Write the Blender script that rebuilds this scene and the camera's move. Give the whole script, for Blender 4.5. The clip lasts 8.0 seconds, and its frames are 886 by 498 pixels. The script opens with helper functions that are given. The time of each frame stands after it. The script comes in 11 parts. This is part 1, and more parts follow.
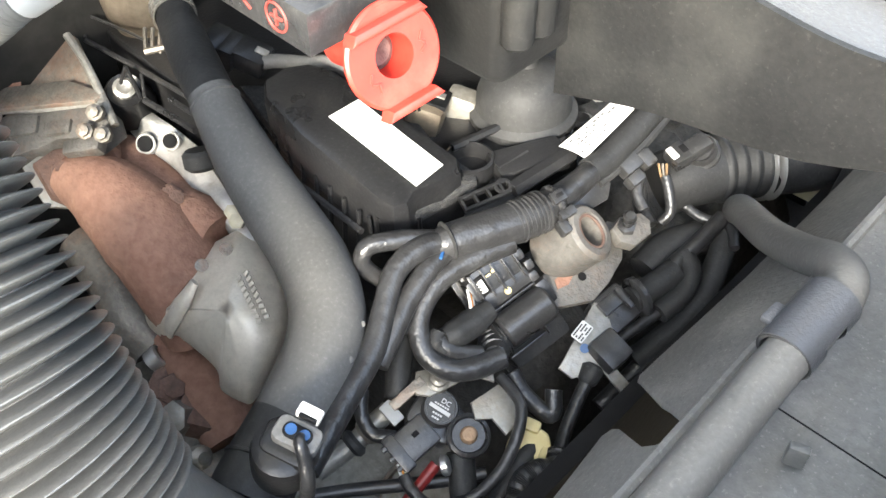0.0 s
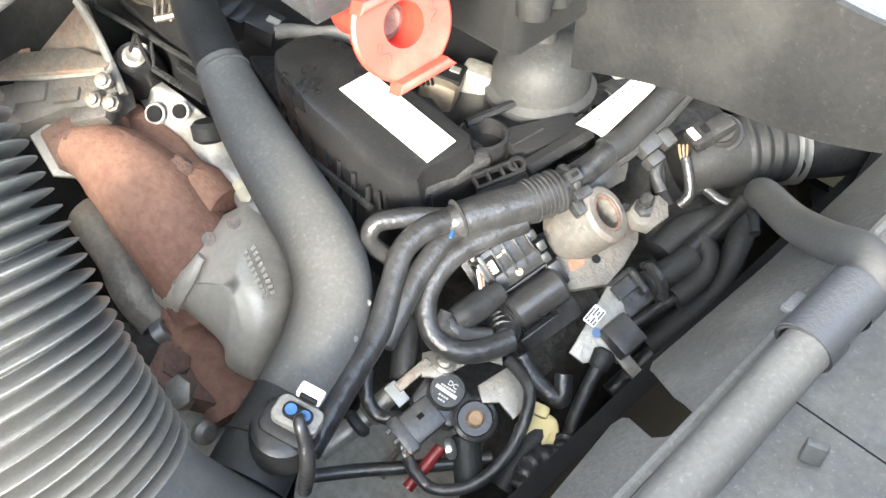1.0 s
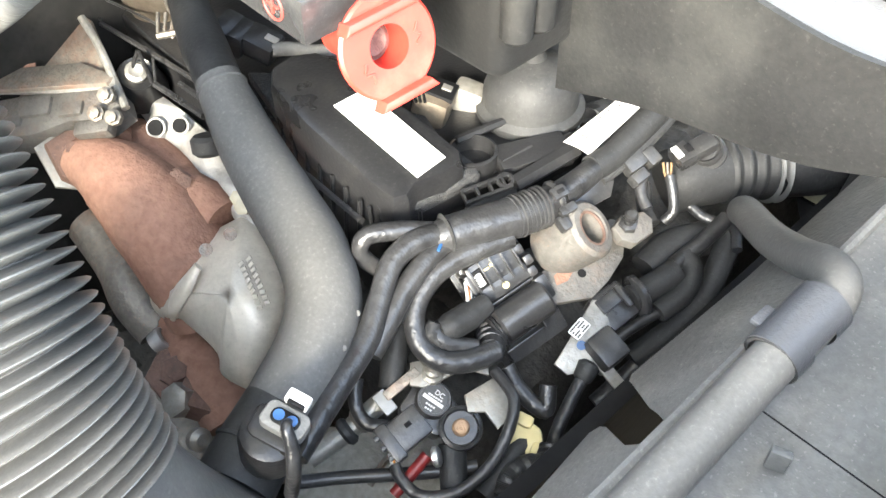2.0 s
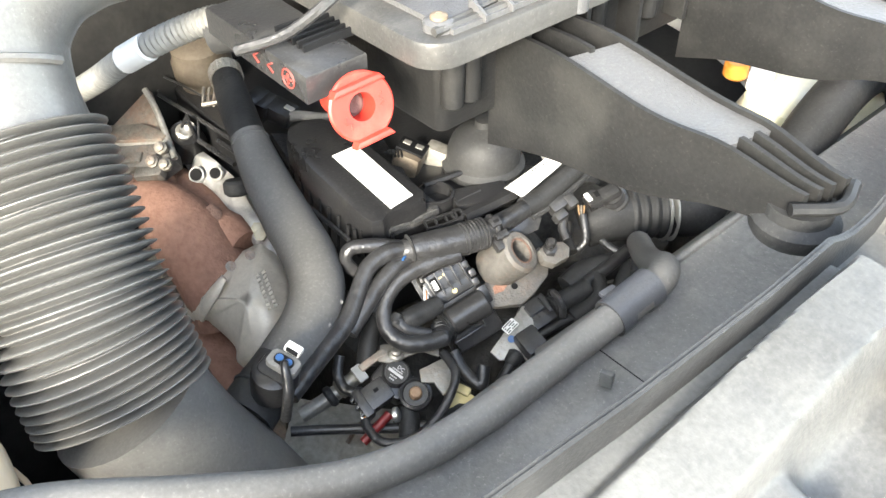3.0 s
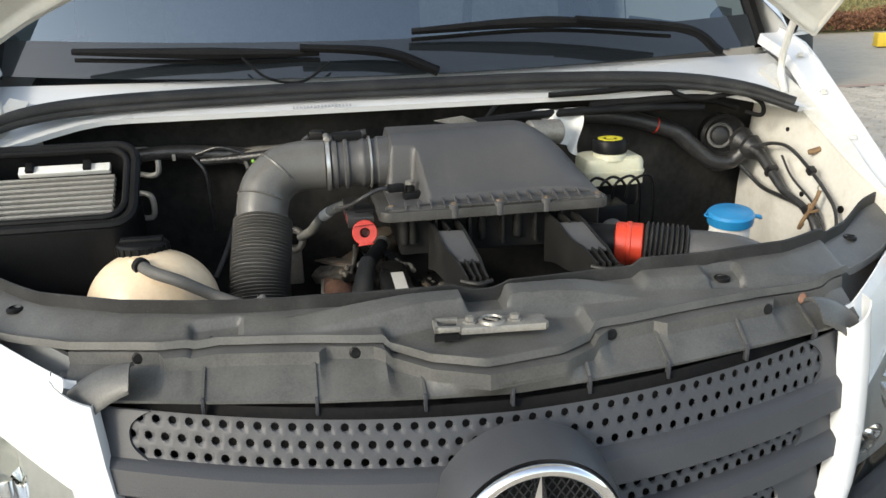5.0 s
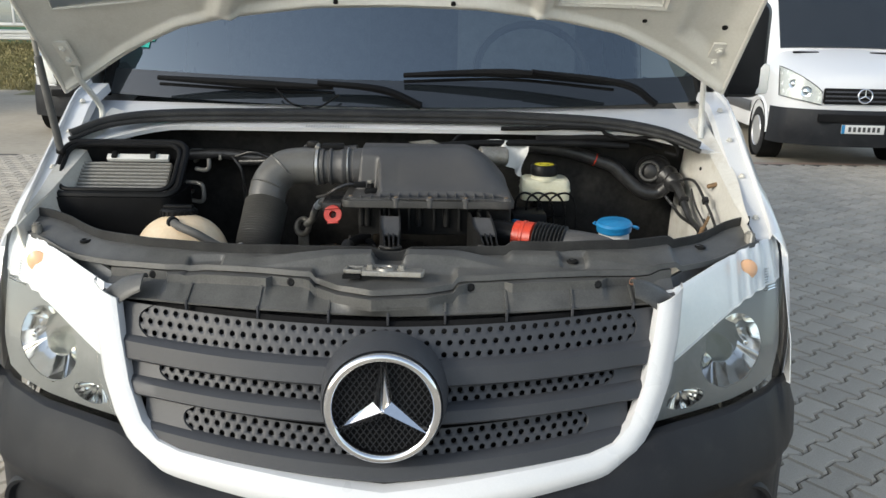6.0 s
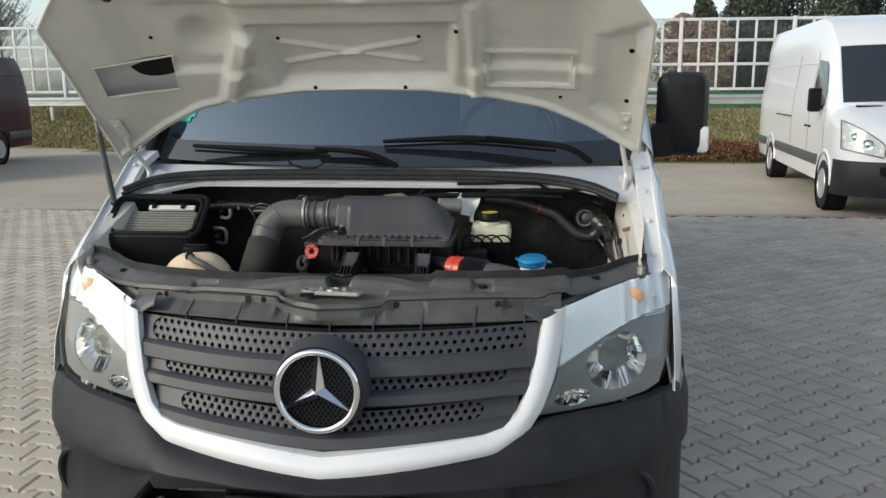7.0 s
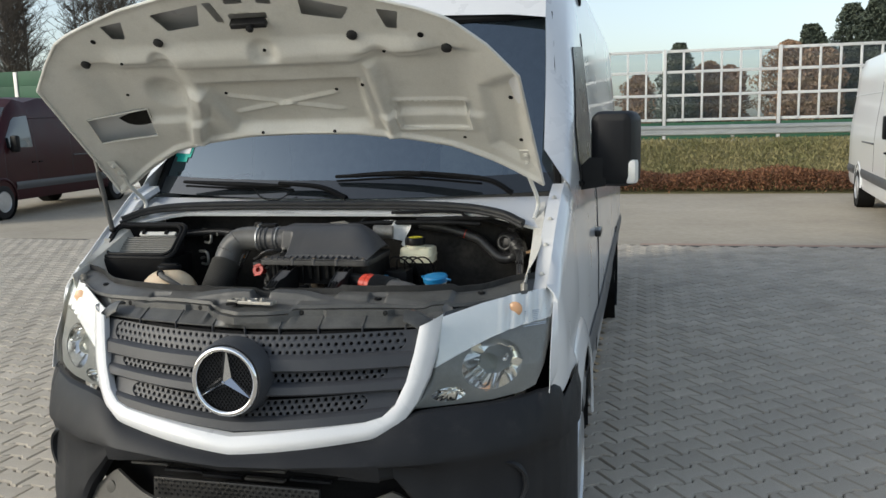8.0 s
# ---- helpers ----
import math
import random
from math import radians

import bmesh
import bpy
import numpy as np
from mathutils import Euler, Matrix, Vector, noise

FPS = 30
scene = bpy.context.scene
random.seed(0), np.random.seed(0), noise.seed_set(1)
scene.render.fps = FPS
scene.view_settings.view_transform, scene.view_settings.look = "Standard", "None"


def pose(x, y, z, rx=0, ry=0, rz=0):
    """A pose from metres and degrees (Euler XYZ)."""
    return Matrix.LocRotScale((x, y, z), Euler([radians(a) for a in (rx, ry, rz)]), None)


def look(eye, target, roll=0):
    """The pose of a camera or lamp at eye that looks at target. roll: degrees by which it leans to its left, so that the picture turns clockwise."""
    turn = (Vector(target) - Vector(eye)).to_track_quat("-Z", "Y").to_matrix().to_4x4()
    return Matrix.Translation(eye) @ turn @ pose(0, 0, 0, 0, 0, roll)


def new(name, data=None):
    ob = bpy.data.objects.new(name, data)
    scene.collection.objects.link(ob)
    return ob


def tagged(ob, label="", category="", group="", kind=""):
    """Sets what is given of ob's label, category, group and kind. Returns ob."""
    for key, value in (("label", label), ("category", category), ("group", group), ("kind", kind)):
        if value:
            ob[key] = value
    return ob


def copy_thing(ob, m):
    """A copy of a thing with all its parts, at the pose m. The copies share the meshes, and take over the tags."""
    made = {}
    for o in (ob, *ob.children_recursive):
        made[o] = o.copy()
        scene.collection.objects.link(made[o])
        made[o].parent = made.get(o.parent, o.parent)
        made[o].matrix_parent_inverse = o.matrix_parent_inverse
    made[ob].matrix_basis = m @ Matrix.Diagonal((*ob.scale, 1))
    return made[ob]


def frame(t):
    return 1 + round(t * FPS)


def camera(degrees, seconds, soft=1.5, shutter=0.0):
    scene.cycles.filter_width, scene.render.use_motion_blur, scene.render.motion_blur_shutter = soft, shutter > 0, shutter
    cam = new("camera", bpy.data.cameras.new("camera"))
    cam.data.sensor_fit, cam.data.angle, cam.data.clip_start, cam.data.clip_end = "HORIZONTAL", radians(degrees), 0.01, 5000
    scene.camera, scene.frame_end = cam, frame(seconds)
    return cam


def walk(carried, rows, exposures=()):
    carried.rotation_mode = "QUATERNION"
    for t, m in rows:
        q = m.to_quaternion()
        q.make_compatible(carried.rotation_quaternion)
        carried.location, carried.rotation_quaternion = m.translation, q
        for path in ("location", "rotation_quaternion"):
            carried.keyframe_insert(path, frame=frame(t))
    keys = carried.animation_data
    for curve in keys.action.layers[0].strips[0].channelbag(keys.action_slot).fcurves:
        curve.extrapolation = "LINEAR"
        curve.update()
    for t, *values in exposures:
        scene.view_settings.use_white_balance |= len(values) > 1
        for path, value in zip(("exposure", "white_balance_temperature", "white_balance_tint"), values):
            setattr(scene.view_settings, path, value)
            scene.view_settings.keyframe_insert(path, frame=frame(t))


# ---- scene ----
cam = camera(56.6, 8.0, shutter=0.0)
PATH = [
    (0, (-0.337, 0.331, 1.387), (0.619, 1.336, -0.053), -2.3),
    (0.5, (-0.327, 0.335, 1.377), (0.568, 1.354, -0.094), -2.9),
    (1, (-0.328, 0.335, 1.378), (0.571, 1.341, -0.098), -2.3),
    (1.5, (-0.326, 0.33, 1.378), (0.573, 1.347, -0.091), -2.6),
    (1.7, (-0.324, 0.326, 1.382), (0.582, 1.345, -0.082), -2.4),
    (2.8, (-0.379, 0.244, 1.432), (0.568, 1.369, 0.076), -1.2),
    (3, (-0.403, 0.18, 1.467), (0.580, 1.337, 0.166), -1.1),
    (3.5, (-0.479, -0.035, 1.579), (0.576, 1.242, 0.458), -0.2),
    (4, (-0.467, -0.253, 1.647), (0.446, 1.259, 0.71), -0.2),
    (4.5, (-0.331, -0.55, 1.636), (0.253, 1.185, 0.83), -0.2),
    (4.7, (-0.297, -0.659, 1.642), (0.166, 1.142, 0.907), -1.0),
    (5.8, (-0.009, -1.302, 1.637), (0.058, 0.624, 1.101), 0.5),
    (6, (0.088, -1.398, 1.641), (0.113, 0.534, 1.126), 0.9),
    (6.5, (0.298, -1.673, 1.665), (0.222, 0.272, 1.203), 0.3),
    (7, (0.507, -1.887, 1.699), (0.303, 0.065, 1.314), -0.3),
    (7.5, (0.853, -2.012, 1.698), (0.515, -0.068, 1.372), -0.4),
    (8, (1.206, -2.176, 1.722), (0.739, -0.255, 1.418), -1.4),
]
EXPO = [(0.0, 3.8, 6700, 6), (0.5, 4.18, 6700, 5), (1.7, 4.33, 6700, 5), (3.0, 3.75, 6800, 6), (3.5, 2.55, 6900, 8), (4.0, 1.42, 6900, 7), (4.5, 1.36, 6900, 6), (5.8, 0.9, 6600, 6), (8.0, 0.53, 6600, 6)]
walk(cam, [(t, look(eye, target, roll)) for t, eye, target, roll in PATH], EXPO)

# ---- sky and sun: a low hazy autumn sun from ahead and the driver's far side ----
SUN_EL, SUN_AZ = 26.0, 237.0      # degrees; azimuth clockwise from +y
world = bpy.data.worlds.new("sky")
scene.world = world
world.use_nodes = True
wn = world.node_tree.nodes
sky = wn.new("ShaderNodeTexSky")
sky.sky_type, sky.sun_disc = "NISHITA", False
sky.sun_elevation, sky.sun_rotation = radians(SUN_EL), radians(SUN_AZ)
sky.air_density, sky.dust_density, sky.ozone_density = 1.0, 1.6, 2.0
wn["Background"].inputs["Strength"].default_value = 0.15
haze = wn.new("ShaderNodeHueSaturation")
haze.inputs["Saturation"].default_value = 0.65
world.node_tree.links.new(sky.outputs["Color"], haze.inputs["Color"])
world.node_tree.links.new(haze.outputs["Color"], wn["Background"].inputs["Color"])
sun_dir = Vector((math.sin(radians(SUN_AZ)) * math.cos(radians(SUN_EL)), math.cos(radians(SUN_AZ)) * math.cos(radians(SUN_EL)), math.sin(radians(SUN_EL))))
sun = new("sun", bpy.data.lights.new("sun", "SUN"))
sun.data.energy, sun.data.angle, sun.data.color = 1.05, radians(12.0), (1.0, 0.93, 0.83)
sun.matrix_world = look(sun_dir * 50, (0, 0, 0))

# ---- materials ----
def mat(name, c1, c2=None, rough=0.5, metal=0.0, scale=6.0, fine=120.0, bump=0.15, spots=0.0, spot_col=(0.45, 0.42, 0.37), coat=0.0, rough_var=0.12, spot_scale=9.0, island=0.0, objvar=0.0, sub=0.0, spec=0.5):
    """Two noises mix c1 and c2; a fine one gives relief; spots of dust or wear lie over them."""
    c2 = c2 or tuple(min(1, v * 1.25 + 0.01) for v in c1)
    m = bpy.data.materials.new(name)
    m.use_nodes = True
    nt, N = m.node_tree, m.node_tree.nodes
    b = N["Principled BSDF"]
    L = nt.links.new
    co = N.new("ShaderNodeTexCoord")
    def nz(s, d=4.0, r=0.6):
        n = N.new("ShaderNodeTexNoise")
        n.inputs["Scale"].default_value, n.inputs["Detail"].default_value, n.inputs["Roughness"].default_value = s, d, r
        L(co.outputs["Object"], n.inputs["Vector"])
        return n.outputs["Fac"]
    def ramp(src, a, z):
        n = N.new("ShaderNodeMapRange")
        n.inputs["From Min"].default_value, n.inputs["From Max"].default_value = a, z
        L(src, n.inputs["Value"])
        return n.outputs["Result"]
    def mix(f, a, z):
        n = N.new("ShaderNodeMix")
        n.data_type = "RGBA"
        if isinstance(f, float):
            n.inputs["Factor"].default_value = f
        else:
            L(f, n.inputs["Factor"])
        for sock, v in ((n.inputs["A"], a), (n.inputs["B"], z)):
            if isinstance(v, tuple):
                sock.default_value = (*v, 1)
            else:
                L(v, sock)
        return n.outputs["Result"]
    large, small = nz(scale), nz(fine, 2.0)
    both = N.new("ShaderNodeMath")
    both.operation = "MULTIPLY_ADD"
    L(small, both.inputs[0])
    both.inputs[1].default_value = 0.35
    sh = N.new("ShaderNodeMath")
    sh.operation = "MULTIPLY"
    L(large, sh.inputs[0])
    sh.inputs[1].default_value = 0.65
    L(sh.outputs[0], both.inputs[2])
    col = mix(ramp(both.outputs[0], 0.36, 0.64), c1, c2)
    if spots > 0:
        sp = ramp(nz(spot_scale, 6.0, 0.7), 0.56 - 0.12 * spots, 0.74 - 0.1 * spots)
        sm = N.new("ShaderNodeMath")
        sm.operation = "MULTIPLY"
        L(sp, sm.inputs[0])
        sm.inputs[1].default_value = min(1.0, spots)
        col = mix(sm.outputs[0], col, spot_col)
        if fine >= 150:      # specks of dust and grit
            gm = N.new("ShaderNodeMath")
            gm.operation = "MULTIPLY"
            L(ramp(nz(420.0, 3.0, 0.65), 0.60, 0.70), gm.inputs[0])
            gm.inputs[1].default_value = min(0.5, spots * 0.6)
            col = mix(gm.outputs[0], col, tuple(min(0.9, v * 1.5) for v in spot_col))
    if island or objvar:
        src = N.new("ShaderNodeNewGeometry").outputs["Random Per Island"] if island else N.new("ShaderNodeObjectInfo").outputs["Random"]
        hv = N.new("ShaderNodeHueSaturation")
        mr = N.new("ShaderNodeMapRange")
        k = island or objvar
        mr.inputs["To Min"].default_value, mr.inputs["To Max"].default_value = 1 - k, 1 + k
        L(src, mr.inputs["Value"])
        L(mr.outputs["Result"], hv.inputs["Value"])
        L(col, hv.inputs["Color"])
        col = hv.outputs["Color"]
    L(col, b.inputs["Base Color"])
    rr = N.new("ShaderNodeMapRange")
    rr.inputs["To Min"].default_value, rr.inputs["To Max"].default_value = max(0.02, rough - rough_var), min(1.0, rough + rough_var)
    L(large, rr.inputs["Value"])
    L(rr.outputs["Result"], b.inputs["Roughness"])
    b.inputs["Metallic"].default_value = metal
    b.inputs["Specular IOR Level"].default_value = spec
    b.inputs["Coat Weight"].default_value = coat
    b.inputs["Coat Roughness"].default_value = 0.06
    if sub:
        b.inputs["Subsurface Weight"].default_value = sub
        b.inputs["Subsurface Radius"].default_value = (0.02, 0.015, 0.01)
    if bump:
        bp = N.new("ShaderNodeBump")
        bp.inputs["Strength"].default_value, bp.inputs["Distance"].default_value = bump, 0.002
        L(small, bp.inputs["Height"])
        L(bp.outputs["Normal"], b.inputs["Normal"])
    return m


def glass(name, tint, clear, rough=0.02, ior=1.45):
    """Thin glass: a tinted see-through sheet with a glossy skin."""
    m = bpy.data.materials.new(name)
    m.use_nodes = True
    nt, N = m.node_tree, m.node_tree.nodes
    N.remove(N["Principled BSDF"])
    tr, gl, mx, fr = N.new("ShaderNodeBsdfTransparent"), N.new("ShaderNodeBsdfGlossy"), N.new("ShaderNodeMixShader"), N.new("ShaderNodeFresnel")
    tr.inputs["Color"].default_value = (*[v * clear for v in tint], 1)
    gl.inputs["Roughness"].default_value = rough
    # windscreen only: blue of the reflected sky put into the gloss colour
    gl.inputs["Color"].default_value = (0.80, 0.92, 1.0, 1) if ior > 2.5 else (1, 1, 1, 1)
    fr.inputs["IOR"].default_value = ior
    nt.links.new(fr.outputs[0], mx.inputs[0])
    nt.links.new(tr.outputs[0], mx.inputs[1])
    nt.links.new(gl.outputs[0], mx.inputs[2])
    nt.links.new(mx.outputs[0], N["Material Output"].inputs["Surface"])
    return m


WHITE = mat("white_paint", (0.67, 0.68, 0.69), (0.73, 0.735, 0.74), 0.3, scale=3, fine=300, bump=0.02, coat=0.8, spots=0.04, spot_col=(0.6, 0.585, 0.56))
WHITE_IN = mat("primer_white", (0.60, 0.59, 0.54), (0.69, 0.68, 0.63), 0.42, scale=4, fine=160, bump=0.04, coat=0.25, spots=0.3, spot_col=(0.42, 0.40, 0.35))
APRON = mat("apron_white", (0.56, 0.545, 0.5), (0.66, 0.645, 0.6), 0.4, scale=5, bump=0.05, spots=0.35, spot_col=(0.36, 0.29, 0.2), spot_scale=14)
DASH = mat("black_plastic", (0.0055, 0.0057, 0.0062), (0.011, 0.0113, 0.0123), 0.42, scale=9, fine=320, bump=0.12, spots=0.15, spot_col=(0.04, 0.039, 0.037), spec=0.14)
TRIM = mat("dusty_grey_plastic", (0.055, 0.0555, 0.0545), (0.1, 0.1, 0.0965), 0.42, scale=11, fine=300, bump=0.14, spots=0.2, spot_col=(0.13, 0.128, 0.12), spot_scale=60, rough_var=0.12, spec=0.4)
GRILLE = mat("dark_grey_plastic", (0.04, 0.0425, 0.049), (0.054, 0.057, 0.064), 0.42, scale=4, fine=500, bump=0.2, spots=0.1, spot_col=(0.09, 0.09, 0.09), spec=0.35)
BUMPER = mat("bumper_plastic", (0.014, 0.015, 0.0175), (0.022, 0.0235, 0.027), 0.5, scale=4, fine=500, bump=0.3, spots=0.15, spot_col=(0.09, 0.088, 0.085), spec=0.22)
# black parts, and sheets or discs that paint the shade of gaps and holes
BLACK = mat("black_and_gap_shade", (0.006, 0.006, 0.007), (0.013, 0.013, 0.013), 0.75, bump=0.2, spec=0.12)
FIREWALL = mat("black_insulation", (0.013, 0.0128, 0.0125), (0.032, 0.031, 0.029), 0.85, scale=7, fine=60, bump=0.5, spots=0.3, spot_col=(0.06, 0.055, 0.048), spec=0.12)
RUBBER = mat("rubber", (0.016, 0.0163, 0.0168), (0.032, 0.0325, 0.033), 0.55, scale=14, fine=320, bump=0.15, spots=0.3, spot_col=(0.09, 0.088, 0.083), spec=0.25)
HOSE = mat("hose_rubber", (0.07, 0.069, 0.066), (0.108, 0.106, 0.102), 0.55, scale=12, fine=420, bump=0.12, spots=0.3, spot_col=(0.155, 0.15, 0.14), spec=0.3)
DUCT = mat("duct_plastic", (0.076, 0.075, 0.072), (0.118, 0.116, 0.11), 0.36, scale=9, fine=400, bump=0.1, spots=0.4, spot_col=(0.15, 0.147, 0.14), spot_scale=16)
WIRE = mat("cable_tape", (0.013, 0.013, 0.0137), (0.036, 0.036, 0.037), 0.33, scale=34, fine=160, bump=0.5, spots=0.25, spot_col=(0.1, 0.097, 0.092), spot_scale=25, spec=0.5)
COVER = mat("cover_plastic", (0.009, 0.009, 0.0095), (0.02, 0.02, 0.021), 0.3, scale=9, fine=420, bump=0.1, spots=0.3, spot_col=(0.045, 0.043, 0.039), spot_scale=30, spec=0.32)
RUST = mat("rusty_cast_iron", (0.2, 0.105, 0.075), (0.31, 0.18, 0.13), 0.85, scale=16, fine=180, bump=0.7, spots=0.4, spot_col=(0.12, 0.078, 0.062), spot_scale=20, spec=0.2)
SHIELD = mat("heat_shield_steel", (0.5, 0.45, 0.37), (0.64, 0.585, 0.49), 0.36, 0.25, scale=14, fine=160, bump=0.2, spots=0.45, spot_col=(0.2, 0.17, 0.135), spot_scale=14)
STEEL = mat("dull_steel", (0.20, 0.19, 0.17), (0.33, 0.32, 0.29), 0.5, 0.55, scale=22, fine=220, bump=0.3, spots=0.5, spot_col=(0.2, 0.13, 0.085), spot_scale=24)
ZINC = mat("zinc_plate", (0.22, 0.213, 0.197), (0.34, 0.33, 0.305), 0.42, 0.55, scale=30, fine=240, bump=0.3, spots=0.4, spot_col=(0.3, 0.25, 0.18), spot_scale=22)
ALU = mat("cast_aluminium", (0.34, 0.335, 0.315), (0.5, 0.49, 0.47), 0.5, 0.4, scale=22, fine=150, bump=0.6, spots=0.4, spot_col=(0.22, 0.19, 0.15), spot_scale=26)
CHROME = mat("chrome", (0.82, 0.83, 0.85), (0.9, 0.9, 0.91), 0.1, 1.0, bump=0.0, rough_var=0.05)
MIRRORED = mat("lamp_reflector", (0.88, 0.89, 0.9), (0.94, 0.94, 0.94), 0.11, 1.0, bump=0.0, rough_var=0.06)
LAMPGREY = mat("lamp_bezel_grey", (0.185, 0.19, 0.192), (0.235, 0.24, 0.243), 0.38, bump=0.05)
STRAP = mat("rusty_wire", (0.11, 0.065, 0.03), (0.24, 0.15, 0.075), 0.7, scale=60, bump=0.3)
WHITE_FAR = mat("clean_white_paint", (0.69, 0.7, 0.71), (0.715, 0.72, 0.73), 0.32, scale=0.7, fine=40, bump=0.0, coat=0.6, rough_var=0.03)
LAMPSILVER = mat("lamp_silver", (0.6, 0.62, 0.63), (0.8, 0.82, 0.83), 0.25, 0.35, scale=14, bump=0.05)
PEARL = mat("silver_lacquer", (0.8, 0.82, 0.84), (0.87, 0.88, 0.9), 0.25, 0.15, bump=0.02)
RED = mat("red_plastic", (0.5, 0.042, 0.02), (0.6, 0.06, 0.03), 0.35, scale=12, bump=0.08, spots=0.12, spot_col=(0.6, 0.2, 0.15))
REDCAP = mat("orange_red_plastic", (0.36, 0.022, 0.014), (0.43, 0.03, 0.019), 0.45, scale=22, bump=0.12, spots=0.25, spot_col=(0.6, 0.14, 0.1), spot_scale=30)
BLUE = mat("blue_plastic", (0.012, 0.18, 0.4), (0.025, 0.225, 0.47), 0.35, bump=0.06)
MILK = mat("yellowed_tank_plastic", (0.70, 0.54, 0.36), (0.80, 0.67, 0.49), 0.38, scale=5, bump=0.08, spots=0.35, spot_col=(0.62, 0.42, 0.25), spot_scale=5, sub=0.15)
MILKW = mat("milky_white_plastic", (0.7, 0.7, 0.66), (0.78, 0.78, 0.74), 0.4, scale=6, bump=0.06, spots=0.2, spot_col=(0.5, 0.48, 0.4), sub=0.1)
BRAKE = mat("brake_tank_plastic", (0.58, 0.56, 0.4), (0.68, 0.66, 0.52), 0.35, scale=8, bump=0.06, spots=0.3, spot_col=(0.5, 0.46, 0.22), sub=0.15)
COOLANT = mat("pink_coolant", (0.42, 0.1, 0.09), (0.5, 0.16, 0.13), 0.4)
YELLOW = mat("yellow_print", (0.62, 0.55, 0.03), (0.68, 0.6, 0.05), 0.5, bump=0.0)
YELLOWP = mat("old_yellow_plastic", (0.46, 0.38, 0.17), (0.56, 0.48, 0.26), 0.5, scale=20, spots=0.3, spot_col=(0.3, 0.22, 0.1))
LABEL = mat("white_label", (0.6, 0.6, 0.585), (0.68, 0.68, 0.66), 0.45, scale=10, bump=0.02, spots=0.1)
INK = mat("label_ink", (0.03, 0.03, 0.03), (0.06, 0.06, 0.06), 0.6, bump=0.0)
SILVERINK = mat("moulded_grey_print", (0.42, 0.42, 0.42), (0.5, 0.5, 0.5), 0.5, bump=0.0)
AMBER = mat("amber_lamp", (0.78, 0.42, 0.22), (0.84, 0.5, 0.3), 0.25, bump=0.0)
COPPER = mat("orange_wire", (0.6, 0.22, 0.03), (0.68, 0.27, 0.05), 0.5, bump=0.0)
TYRE = mat("tyre_rubber", (0.016, 0.016, 0.017), (0.03, 0.03, 0.03), 0.8, scale=20, bump=0.4, spots=0.2, spot_col=(0.07, 0.065, 0.06), spec=0.2)
RIM = mat("silver_rim", (0.5, 0.51, 0.52), (0.6, 0.61, 0.62), 0.35, 0.6, bump=0.05, spots=0.2, spot_col=(0.2, 0.19, 0.18))
MAROON = mat("maroon_paint", (0.026, 0.0045, 0.007), (0.036, 0.006, 0.009), 0.45, scale=3, bump=0.02, coat=0.1, spec=0.25)
GREYSTRIP = mat("grey_rub_strip", (0.06, 0.063, 0.068), (0.08, 0.083, 0.088), 0.5, bump=0.2)
BOXRIM = mat("dusty_box_rim", (0.03, 0.0295, 0.0285), (0.052, 0.051, 0.049), 0.45, scale=12, fine=320, bump=0.15, spots=0.35, spot_col=(0.1, 0.095, 0.085), spot_scale=25, spec=0.3)
PAVER = mat("paver_concrete", (0.37, 0.325, 0.26), (0.49, 0.44, 0.365), 0.85, scale=3.0, fine=160, bump=0.6, spots=0.35, spot_col=(0.25, 0.225, 0.195), spot_scale=2.0, island=0.1)
PAVER1 = mat("paver_single", (0.37, 0.325, 0.26), (0.49, 0.44, 0.365), 0.85, scale=3.0, fine=160, bump=0.6, spots=0.35, spot_col=(0.25, 0.225, 0.195), spot_scale=2.0, objvar=0.1)
JOINT = mat("joint_sand", (0.05, 0.044, 0.036), (0.09, 0.08, 0.066), 0.95, scale=12, bump=0.5)
GRASS = mat("autumn_grass", (0.15, 0.14, 0.05), (0.25, 0.215, 0.1), 0.9, scale=0.6, fine=14, bump=0.5, spots=0.4, spot_col=(0.2, 0.15, 0.08), spot_scale=1.5)
BLADE = mat("grass_blades", (0.15, 0.145, 0.05), (0.28, 0.235, 0.11), 0.8, scale=0.7, fine=9, bump=0.0, island=0.18)
SHRUB = mat("red_brown_leaves", (0.11, 0.05, 0.026), (0.23, 0.1, 0.046), 0.8, scale=0.5, fine=9, bump=0.0, island=0.4)
NEEDLE = mat("dark_conifer", (0.05, 0.066, 0.048), (0.09, 0.11, 0.078), 0.85, scale=0.8, fine=8, bump=0.0, island=0.3)
AUTUMN = mat("autumn_leaves", (0.27, 0.16, 0.095), (0.4, 0.26, 0.165), 0.8, scale=0.8, fine=8, bump=0.0, island=0.3)
BARK = mat("bark", (0.07, 0.06, 0.05), (0.12, 0.1, 0.085), 0.9, scale=6, fine=40, bump=0.5)
FRAMEW = mat("barrier_frame", (0.62, 0.63, 0.63), (0.7, 0.7, 0.7), 0.45, scale=2, bump=0.05)
GREENP = mat("barrier_green", (0.02, 0.085, 0.045), (0.032, 0.115, 0.062), 0.65, scale=1.0, bump=0.1)
GALV = mat("galvanised_rail", (0.42, 0.43, 0.43), (0.52, 0.53, 0.52), 0.45, 0.5, scale=1.5, bump=0.1)
GLASSW = glass("windscreen_glass", (0.5, 0.66, 0.75), 0.75, 0.02, 3.0)
GLASSC = glass("clear_lamp_glass", (0.95, 0.96, 0.94), 1.0, 0.03, 1.22)
GLASSB = glass("barrier_sheet", (0.84, 0.87, 0.89), 0.95, 0.08)
